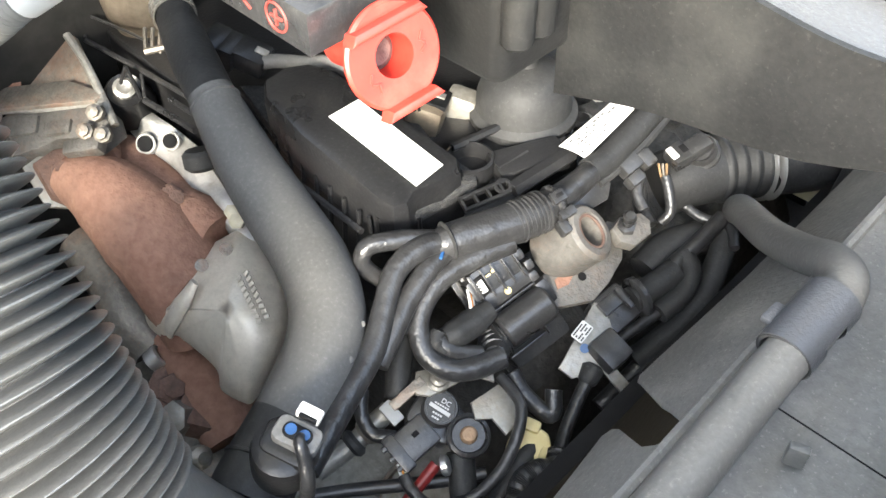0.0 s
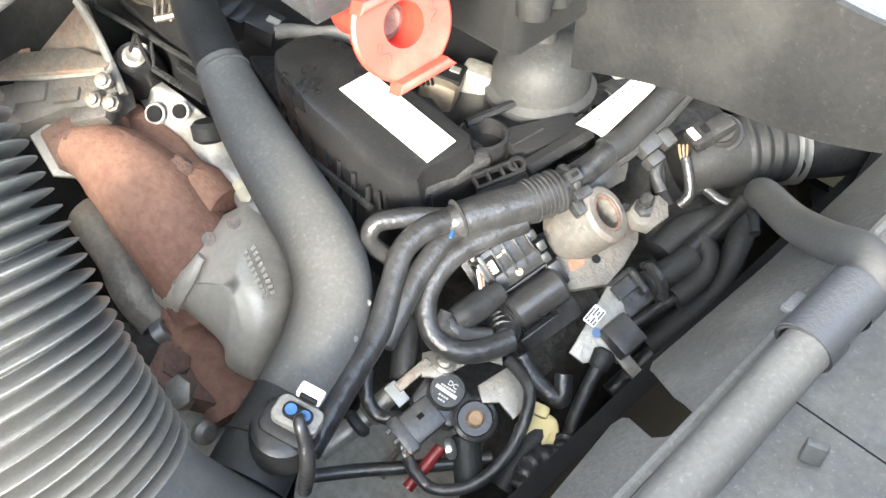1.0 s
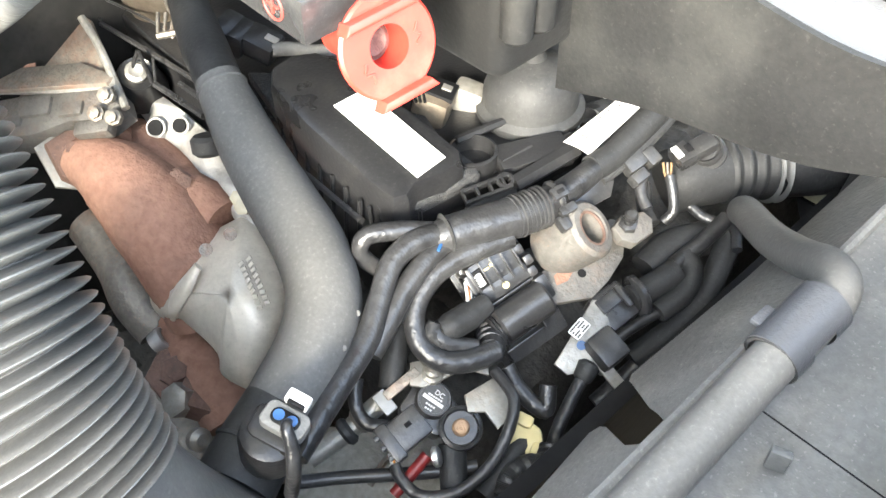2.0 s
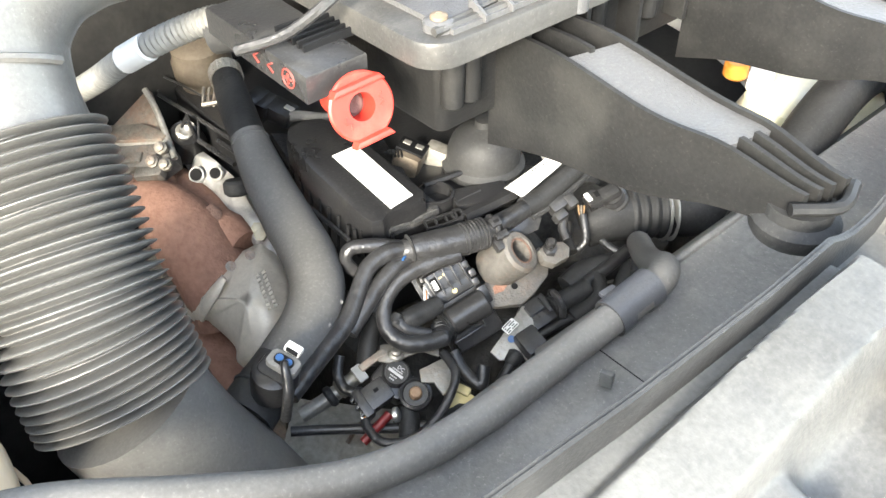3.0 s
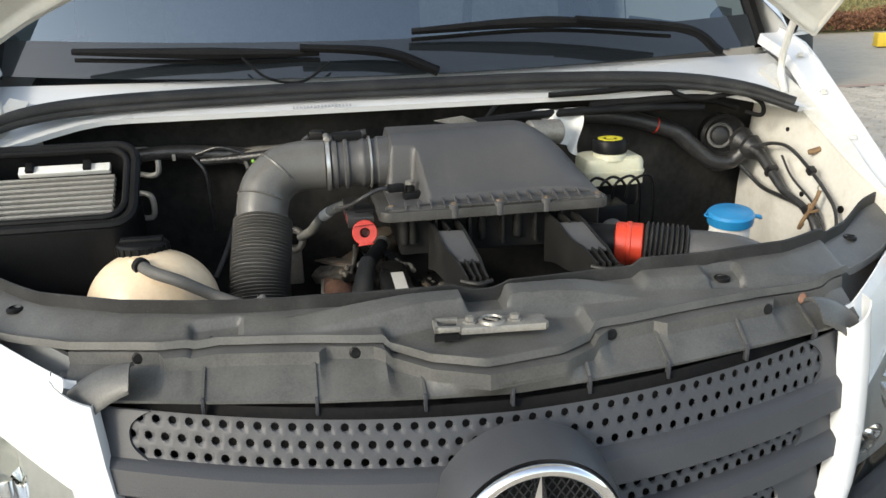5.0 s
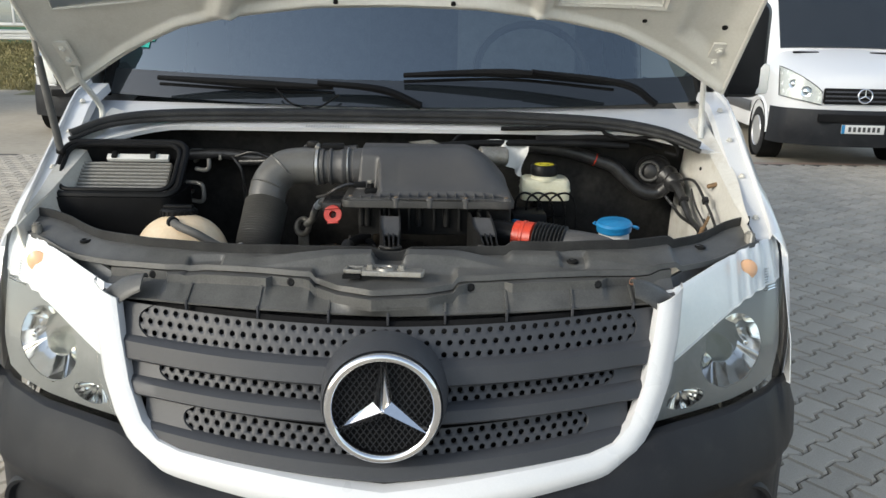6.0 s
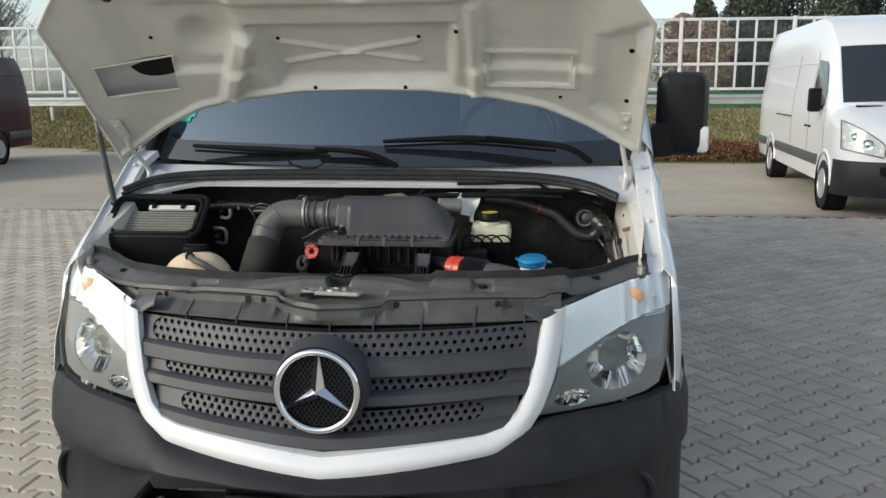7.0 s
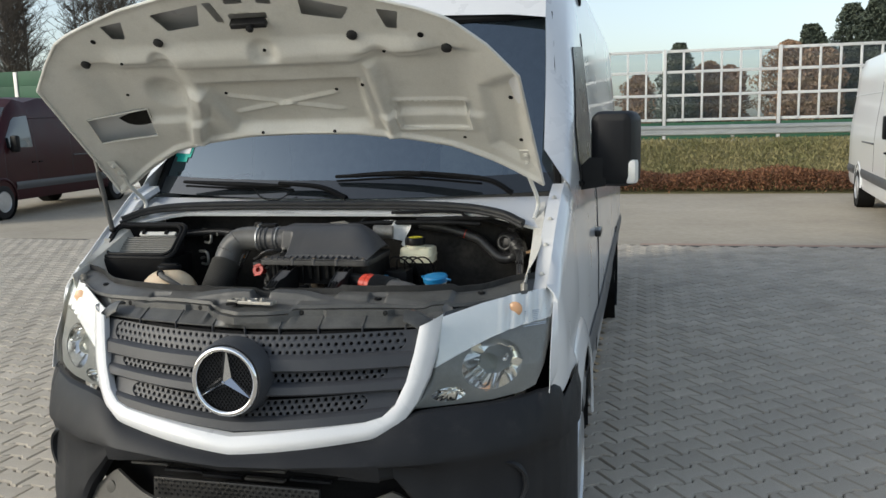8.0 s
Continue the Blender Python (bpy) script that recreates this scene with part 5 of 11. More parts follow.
def build_bonnet():
    """Raised bonnet: outer skin, pressed inner panel with pockets, hinges and a gas strut."""
    t = thing("bonnet", (0, 0.9, 1.45), "raised white bonnet with pressed inner panel", "bonnet")
    O, A, Nn = Vector((0, 0.93, 1.43)), Vector((0, -0.775, 0.632)), Vector((0, 0.632, 0.775))
    def lo(x):
        return lerp_table([(0, 0.375), (0.2, 0.368), (0.4, 0.332), (0.55, 0.29), (0.7, 0.205), (0.8, 0.14), (0.9, 0.09)], abs(x))
    def hi(x):
        side = [(0.65, 0.912), (0.70, 0.885), (0.78, 0.81), (0.84, 0.745), (0.88, 0.70)] if x < 0 else [(0.65, 0.90), (0.75, 0.80), (0.82, 0.70), (0.84, 0.675)]
        return lerp_table([(0, 1.055), (0.2, 1.045), (0.4, 1.0), (0.56, 0.945)] + side, abs(x))
    def tri_dist(u, v, poly):
        """Signed distance into a convex polygon, positive inside."""
        d = 9
        for (ax, ay), (bx, by) in zip(poly, poly[1:] + poly[:1]):
            ex, ey = bx - ax, by - ay
            d = min(d, (ex * (v - ay) - ey * (u - ax)) / math.hypot(ex, ey))
        return d
    centre = [(-0.25, 0.405), (0.27, 0.405), (0.29, 0.645), (-0.29, 0.645)]
    rect = [(0.385, 0.395), (0.63, 0.395), (0.63, 0.515), (0.385, 0.515)]
    ribl = [(-0.46, 0.345), (-0.40, 0.345), (-0.29, 0.60), (-0.35, 0.62)]
    ribr = [(0.33, 0.36), (0.36, 0.36), (0.37, 0.72), (0.33, 0.72)]
    pocket = [(-0.815, 0.39), (-0.585, 0.39), (-0.565, 0.522), (-0.80, 0.522)]
    wing_r = [(0.70, 0.30), (0.83, 0.2), (0.83, 0.68), (0.70, 0.60)]
    def base(u):
        return 0.038 - 0.07 * (abs(u) / 0.9) ** 6
    def h(u, v):
        """Height of the inner panel above the base plane, towards the camera negative."""
        b = base(u)
        d = b
        d += 0.030 * smooth(-0.016, 0.016, tri_dist(u, v, centre))
        d += 0.018 * smooth(0.0, 0.03, 0.17 - abs(v - 0.62)) * smooth(0.30, 0.36, abs(u)) * smooth(0.74, 0.62, abs(u))
        d += 0.006 * smooth(-0.004, 0.004, tri_dist(u, v, rect)) - 0.006 * smooth(-0.016, -0.010, tri_dist(u, v, rect)) * (1 - smooth(-0.004, 0.002, tri_dist(u, v, rect)))
        d -= 0.03 * smooth(-0.015, 0.015, tri_dist(u, v, ribl))
        d -= 0.022 * smooth(-0.014, 0.014, tri_dist(u, v, ribr))
        d += 0.02 * smooth(-0.02, 0.03, tri_dist(u, v, wing_r))
        d -= 0.02 * smooth(0.72, 0.76, v) * smooth(0.86, 0.78, v) * smooth(0.6, 0.5, abs(u))
        d += 0.03 * smooth(0.09, 0.02, math.hypot(u + 0.44, v - 0.60))
        d += 0.018 * smooth(0.06, 0.02, math.hypot(u - 0.02, v - 0.80)) + 0.016 * smooth(0.06, 0.02, math.hypot(u - 0.40, v - 0.76)) + 0.016 * smooth(0.05, 0.02, math.hypot(u + 0.36, v - 0.78))
        for sx in (1, -1):    # crossed beads
            k = abs((v - 0.515) - sx * (u + 0.02) * 0.22)
            d -= 0.008 * smooth(0.012, 0.004, k) * smooth(0.22, 0.19, abs(u + 0.02))
        d -= 0.014 * smooth(lo(u) + 0.035, lo(u) + 0.015, v)
        return d
    holes = [pocket,
             [(-0.485, 0.885), (-0.44, 0.88), (-0.415, 0.955), (-0.50, 0.94)],
             [(-0.27, 0.905), (-0.155, 0.92), (-0.12, 1.005), (-0.30, 0.975)],
             [(-0.085, 0.93), (-0.06, 0.93), (-0.075, 1.01), (-0.105, 1.01)],
             [(-0.04, 0.935), (0.085, 0.935), (0.09, 0.96), (-0.04, 0.96)],
             [(0.20, 0.945), (0.32, 0.915), (0.355, 0.96), (0.21, 1.01)],
             [(0.45, 0.872), (0.482, 0.868), (0.50, 0.935), (0.435, 0.95)],
             [(-0.03, 1.0), (0.03, 1.0), (0.03, 1.02), (-0.03, 1.02)], [(0.075, 0.998), (0.12, 0.99), (0.12, 1.01), (0.075, 1.018)]]
    def hole(u, v):
        return any(tri_dist(u, v, p) > 0 for p in holes)
    def f(s, w, extra=0.0):
        u = (0.876 - 0.025 * w) * s - 0.018
        v = lo(u) + (hi(u) - lo(u)) * w
        return u, v
    def snap(u, v):
        """Draws a point that lies close to the rim of an opening onto the rim."""
        best, at = 0.0052, None
        for p in holes:
            for (ax, ay), (bx, by) in zip(p, p[1:] + p[:1]):
                ex, ey = bx - ax, by - ay
                k = min(1.0, max(0.0, ((u - ax) * ex + (v - ay) * ey) / (ex * ex + ey * ey)))
                qx, qy = ax + ex * k, ay + ey * k
                d = math.hypot(u - qx, v - qy)
                if d < best:
                    best, at = d, (qx, qy)
        return at or (u, v)
    def inner(s, w):
        u, v = snap(*f(s, w))
        edge = smooth(0.0, 0.02, w) * smooth(1.0, 0.98, w) * smooth(1.0, 0.985, abs(s))
        return O + Vector((u, 0, 0)) + A * v + Nn * (h(u, v) * edge + (1 - edge) * base(u))
    def keep(s, w):
        u, v = f(s, w)
        return not hole(u, v)
    part("inner_panel", sheet(inner, lin(-1, 1, 180), lin(0, 1, 120), 0.0, keep), WHITE_IN, t, "pressed inner panel with pockets", 50)
    def outer(s, w):
        u, v = f(s, w)
        return O + Vector((u, 0, 0)) + A * v + Nn * (base(u) + 0.06 * math.sin(math.pi * min(1, max(0, w))) ** 0.5 * (1 - s ** 8) + 0.004)
    skin = part("outer_skin", sheet(outer, lin(-1, 1, 60), lin(0, 1, 40), 0.003, push=tuple(Nn)), WHITE, t, "white painted outer skin")
    # made-up dark sheet on the skin, painting the shade within the pocket
    pad = sheet(lambda a, b: tuple(O + Vector((-0.74 + 0.22 * a, 0, 0)) + A * (0.36 + 0.09 * b + 0.06 * a * b) + Nn * (base(-0.74 + 0.22 * a) + 0.05)), lin(0, 1, 8), lin(0, 1, 4), 0.004, push=tuple(Nn))
    part("cavity_pad", pad, FIREWALL, t, "dark sheet painting the shade inside the pocket")
    edge = bmesh.new()
    P = [Vector(inner(s, 1.0)) for s in lin(-1, 1, 60)] + [Vector(inner(1, w)) for w in lin(0.97, 0, 30)]
    sweep(edge, P, 0.006, 8, raw=True)
    sweep(edge, [Vector(inner(-1, w)) for w in lin(1, 0, 30)], 0.006, 8, raw=True)
    sweep(edge, [Vector(inner(s, 0.0)) for s in lin(-1, 1, 50)], 0.005, 8, raw=True)
    part("hem", edge, WHITE_IN, t, "folded edge of the bonnet")
    for poly in (pocket, rect):
        rimb = bmesh.new()
        pts = [O + Vector((u, 0, 0)) + A * v + Nn * (h(u, v) - 0.003) for u, v in poly]
        for p, q in zip(pts, pts[1:] + pts[:1]):
            sweep(rimb, [p + Nn * (0.0015 if poly is rect else 0), q + Nn * (0.0015 if poly is rect else 0)], 0.003, 6, 2)
        part("pressed_rim", rimb, WHITE_IN, t)
    def plug(u, v, r, d=0.012):
        p = O + Vector((u, 0, 0)) + A * v + Nn * h(u, v)
        lathe(rub, [(r, -0.004), (r, d * 0.7), (r * 0.7, d), (0, d)], along(p, p - Nn), 14)
    for u, v, r in ((-0.646, 0.785, 0.016), (0.621, 0.785, 0.017), (0.334, 0.852, 0.017), (-0.33, 0.86, 0.016)):
        rub = bmesh.new()
        plug(u, v, r)
        part("rubber_stop", rub, RUBBER, t, "black rubber stop")
    for u, v, r in ((-0.228, 0.572, 0.006), (0.187, 0.572, 0.006), (0.02, 0.80, 0.006), (0.41, 0.76, 0.006), (-0.6, 0.6, 0.006), (-0.56, 0.88, 0.009), (0.55, 0.84, 0.01), (0.79, 0.55, 0.008), (0.8, 0.33, 0.008), (0.6, 0.34, 0.006), (0.13, 0.392, 0.006), (-0.15, 0.392, 0.006), (-0.5, 0.79, 0.005), (0.3, 0.62, 0.006)):
        rub = bmesh.new()
        plug(u, v, r, 0.003)
        part("clip_hole", rub, BLACK, t)
    st = bmesh.new()
    c = O + A * 0.925 + Nn * (h(0.0, 0.925) - 0.005)
    box(st, c + Vector((0.02, 0, 0)), (0.12, 0.02, 0.03), Matrix.Rotation(radians(-39), 4, "X"), 0.004)
    lathe(st, [(0.007, 0), (0.007, 0.02), (0.012, 0.023), (0.012, 0.03), (0.005, 0.033)], along(c + Vector((0.03, 0, 0)), c + Vector((0.03, 0, 0)) - Nn), 16)
    part("striker", st, COVER, t, "steel bonnet striker pin")
    for s in (-1, 1):
        ux = s * 0.825 - 0.018
        p = O + Vector((ux, 0, 0)) + A * 0.235 + Nn * (h(ux, 0.235) - 0.003)
        bm = box(bmesh.new(), p, (0.042, 0.095, 0.006), Matrix.Rotation(radians(-39), 4, "X"), 0.002)
        e = p - A * 0.05
        sweep(bm, [e, e - A * 0.05 + Vector((0, 0.0, -0.01)), Vector((s * 0.83, 0.90, 1.42)), Vector((s * 0.82, 0.86, 1.36))], 0.008, 8, 6)
        hg = part("hinge", bm, WHITE_IN, t, "white steel hinge arm")
        for dv in (-0.022, 0.022):
            c = p + A * dv - Nn * 0.003
            part("hinge_bolt", lathe(bmesh.new(), [(0.011, 0), (0.011, 0.003), (0.0075, 0.004), (0.0075, 0.010), (0, 0.011)], along(c, c - Nn), 6), WHITE_IN, hg)
    return t


def build_strut():
    t = thing("gas_strut", (-0.845, 0.6, 1.2), "black gas strut holding the bonnet up", "gas strut")
    p, q = Vector((-0.872, 0.722, 1.325)), Vector((-0.892, 0.668, 1.648))
    m = p.lerp(q, 0.74)
    part("cylinder", rod(bmesh.new(), p, m, 0.0095, 16, bev=0.002), HOSE, t)
    part("piston_rod", rod(bmesh.new(), m, q, 0.006, 12), STEEL, t)
    for c in (p, q):
        part("ball_end", lathe(bmesh.new(), [(0.007, -0.01), (0.01, -0.004), (0.01, 0.008), (0.006, 0.012)], along(c, c + Vector((1, 0, 0))), 12), BLACK, t)


def build_covers():
    """Top cover behind the grille, the panel in front of it, and the bonnet lock."""
    def lip(x):
        if x > 0:
            return lerp_table([(0, 0.297), (0.2, 0.308), (0.38, 0.316), (0.52, 0.337), (0.62, 0.385), (0.7, 0.44), (0.78, 0.51), (0.86, 0.555)], x)
        return lerp_table([(0, 0.297), (0.1, 0.296), (0.2, 0.299), (0.3, 0.305), (0.42, 0.319), (0.53, 0.347), (0.66, 0.415), (0.76, 0.50), (0.86, 0.55)], -x)
    def step(x):
        return lerp_table([(-0.86, 0.48), (-0.74, 0.385), (-0.6, 0.305), (-0.47, 0.264), (-0.395, 0.259), (-0.2, 0.218), (-0.145, 0.209), (-0.1, 0.163), (-0.03, 0.133), (0.08, 0.148), (0.15, 0.193), (0.2, 0.2), (0.43, 0.25), (0.55, 0.272), (0.6, 0.295), (0.74, 0.385), (0.86, 0.48)], x)
    def inside(x, y, x0, x1, y0, y1, e=0.0035):
        return smooth(x0 - e, x0 + e, x) * smooth(x1 + e, x1 - e, x) * smooth(y0 - e, y0 + e, y) * smooth(y1 + e, y1 - e, y)
    def f(x, v):
        y = lip(x) + (step(x) - lip(x)) * v
        z = 1.173 - 0.017 * smooth(0.0, 1.0, v) - 0.012 * smooth(0.3, 0.75, abs(x)) * v
        z += 0.019 * inside(x, y, -0.36, -0.036, 0.246, 0.284) * smooth(-0.32, -0.10, x) + 0.019 * inside(x, y, 0.027, 0.26, 0.25, 0.290) * smooth(0.25, 0.12, x)
        z -= 0.014 * inside(x, y, -0.155, 0.135, 0.10, 0.241, 0.007)
        z -= 0.010 * inside(x, y, -0.03, 0.03, 0.25, 0.325, 0.008)
        z += 0.012 * inside(x, y, 0.25, 0.62, 0.275, 0.40, 0.010)
        z -= 0.012 * inside(x, y, -0.428, -0.358, 0.262, 0.299, 0.005) + 0.012 * inside(x, y, 0.36, 0.415, 0.27, 0.31, 0.005)
        z += 0.006 * smooth(0.93, 0.98, v) + 0.002 * noise.noise(Vector((x * 7, y * 7, 0)))
        z += 0.02 * smooth(0.68, 0.84, abs(x))
        return (x, y, z)
    t = thing("radiator_cover", (0, 0.25, 1.12), "dusty black plastic radiator top cover", "radiator cover")
    part("panel", sheet(f, lin(-0.86, 0.86, 380), lin(0, 1, 64), 0.004, push=(0, 0, -1)), TRIM, t)
    back = [(0.0, -0.004), (0.04, 0.019), (0.3, 0.020), (1.0, -0.035)]
    part("rear_lip", sheet(lambda x, v: (x, lip(x) - 0.003 + 0.007 * v, f(x, 0)[2] + lerp_table(back, v)), lin(-0.86, 0.86, 120), [0, 0.02, 0.04, 0.3, 0.35, 1.0], 0.002, push=(0, 1, 0)), RUBBER, t, "thin black sealing lip")
    part("front_edge", sheet(lambda x, v: (x, step(x) - 0.003 * v, f(x, 1)[2] - 0.011 * v), lin(-0.86, 0.86, 160), [0, 0.2, 1.0], 0.004, push=(0, 1, 0)), TRIM, t)
    for x, y in ((-0.395, 0.277), (0.387, 0.29), (-0.7, 0.42), (0.7, 0.42)):
        z = f(x, (y - lip(x)) / (step(x) - lip(x)))[2]
        part("fixing_clip", lathe(bmesh.new(), [(0.013, -0.003), (0.013, 0.002), (0.009, 0.004), (0.008, 0.002), (0, 0.001)], pose(x, y, z), 16), DASH, t)
    for s in (-1, 1):
        b = bmesh.new()
        lathe(b, [(0.012, -0.02), (0.012, 0.004), (0.007, 0.005), (0.007, 0.009), (0, 0.010)], pose(s * 0.834, 0.475, 1.185), 12)
        part("mount_bolt", b, STEEL, t, "dull mounting bolt")
    for x, y in ((-0.318, 0.318), (0.315, 0.325)):
        part("fixing_peg", rod(bmesh.new(), (x, y + 0.012, 1.165), (x - 0.012, y + 0.004, 1.188), 0.0085, 16, bev=0.002), TRIM, t)
    # front panel over the grille
    p = thing("grille_top_panel", (0, 0.17, 1.06), "grey plastic panel along the top of the grille", "grille panel")
    def fr(x):
        return lerp_table([(0, 0.108), (0.11, 0.118), (0.25, 0.138), (0.4, 0.168), (0.53, 0.2), (0.6, 0.225)], abs(x)) + 0.012
    def shelf(x):
        return lerp_table([(-0.6, 0), (-0.47, 0), (-0.46, 0.022), (-0.25, 0.022), (-0.24, 0.004), (-0.175, 0.004), (-0.16, 0.016), (-0.1, 0.016), (0.1, 0.016), (0.15, 0.014), (0.16, 0.003), (0.235, 0.003), (0.25, 0.02), (0.44, 0.02), (0.455, 0), (0.6, 0)], x)
    def g(x, v):
        """v below 0 is the shelf under the cover, 0 to 0.1 the step wall, then the slope."""
        y0, yw, y1 = step(x) + 0.02, step(x) - 0.004 - shelf(x), fr(x)
        zs = f(x, 1)[2] - 0.014
        if v <= 0:
            return (x, y0 + (yw - y0) * (1 + v), zs)
        if v <= 0.1:
            return (x, yw - 0.02 * v, zs - 0.018 * v / 0.1)
        q = (v - 0.1) / 0.9
        return (x, yw - 0.002 + (y1 - yw + 0.002) * q, zs - 0.018 + (1.108 - zs + 0.012) * q)
    part("panel", sheet(g, lin(-0.6, 0.6, 240), [-1, -0.5, -0.04, 0, 0.01, 0.05, 0.09, 0.1, 0.14, 0.3, 0.5, 0.7, 0.9, 1.0], 0.004, push=(0, 0, -1)), TRIM, p, "", 30)
    for x in (-0.41, -0.26, -0.117, 0.0, 0.112, 0.235, 0.37, 0.5):
        rib = sheet(lambda v, w: (x, g(x, v)[1], g(x, v)[2] + 0.004 * w), lin(0.1, 1, 8), lin(0, 1, 1), 0.004, push=(1, 0, 0))
        part("rib", rib, TRIM, p)
        part("tab", box(bmesh.new(), (x + 0.002, fr(x) + 0.001, 1.094), (0.0045, 0.010, 0.026), bev=0.001), GRILLE, p)
    for s in (-1, 1):
        def horn(v, w):
            a = Vector((s * (0.50 + 0.092 * v), 0.24 + 0.03 * v, 1.142 - 0.04 * v * v))
            return (a.x, a.y - 0.055 * w - 0.015 * v, a.z - 0.035 * w * w * (0.4 + v) + 0.012 * math.sin(math.pi * w))
        part("end_cap", sheet(horn, lin(0, 1, 10), lin(0, 1, 8), 0.006, push=(0, 0, -1)), TRIM, p)
    for x, y, m in ((-0.50, 0.245, DASH), (0.51, 0.226, RUST), (-0.2, 0.205, DASH), (0.43, 0.24, DASH), (0.165, 0.185, DASH)):
        part("screw", lathe(bmesh.new(), [(0.009, -0.006), (0.009, 0.003), (0.006, 0.005), (0, 0.004)], along(Vector(g(x, 0.05)) + Vector((0, 0.003, 0)), Vector(g(x, 0.05)) + Vector((0, -1, 0.2))), 12), m, p)
    # lock
    L = thing("bonnet_lock", (0, 0.2, 1.15), "worn aluminium bonnet lock with two bolts", "bonnet lock")
    tilt = Matrix.Translation((-0.006, 0.203, 1.168)) @ Matrix.Rotation(radians(-4.0), 4, "Z") @ Matrix.Rotation(radians(-3), 4, "X")
    # lathe-free plate with the round catch opening
    bm = bmesh.new()
    prism(bm, [(-0.046, -0.02), (0.072, -0.02), (0.078, -0.012), (0.074, 0.006), (0.078, 0.012), (0.072, 0.02), (-0.046, 0.02), (-0.05, 0.014), (-0.05, -0.014)], -0.008, 0.002, tilt, 0.002)
    part("plate", bm, ZINC, L)
    fr2 = bmesh.new()
    for c, s in (((-0.066, 0.0165, 0), (0.036, 0.007, 0.008)), ((-0.066, -0.0165, 0), (0.036, 0.007, 0.008)), ((-0.081, 0, 0), (0.006, 0.04, 0.008))):
        add(fr2, (lambda q: (q.transform(tilt @ Matrix.Translation(c)), q)[1])(box(bmesh.new(), (0, 0, 0), s, None, 0.001)))
    part("release_loop", fr2, ZINC, L)
    part("release_slot", prism(bmesh.new(), [(-0.085, -0.026), (-0.05, -0.022), (-0.05, 0.012), (-0.08, 0.012)], -0.014, -0.006, tilt), BLACK, L)
    cup = bmesh.new()
    lathe(cup, [(0.020, 0.0), (0.018, 0.006), (0.0145, 0.007), (0.013, 0.0035), (0.0, 0.003)], tilt @ Matrix.Translation((-0.001, 0, 0.0)), 24)
    part("catch_ring", cup, ZINC, L)
    part("catch_opening", lathe(bmesh.new(), [(0.0128, 0.0036), (0.0128, 0.0042), (0, 0.0042)], tilt @ Matrix.Translation((-0.001, 0, 0)), 20), BLACK, L)
    part("catch_jaw", box(bmesh.new(), tilt @ Vector((-0.001, 0.001, 0.0045)), (0.02, 0.006, 0.003), Matrix.Rotation(radians(-40), 4, "Z"), 0.001), STEEL, L)
    for x in (-0.032, 0.032):
        b = bmesh.new()
        lathe(b, [(0.0105, 0.0), (0.0105, 0.003), (0.0075, 0.0035), (0.007, 0.009), (0.003, 0.010), (0.0, 0.008)], tilt @ Matrix.Translation((x, 0, 0.002)), 6)
        part("bolt", b, ZINC, L)

# ---- engine bay ----
def ribbed(r, amp, n):
    """Radius along a corrugated pipe with n ribs."""
    return lambda w: r + amp * (0.5 - 0.5 * math.cos(2 * math.pi * w * n)) ** 0.75


def clamp_ring(bm, c, axis, R, w, seg=32):
    a = Vector(axis).normalized()
    lathe(bm, [(R, 0), (R + 0.0015, 0.001), (R + 0.0015, w - 0.001), (R, w)], along(Vector(c) - a * w / 2, Vector(c) + a), seg)
    return bm


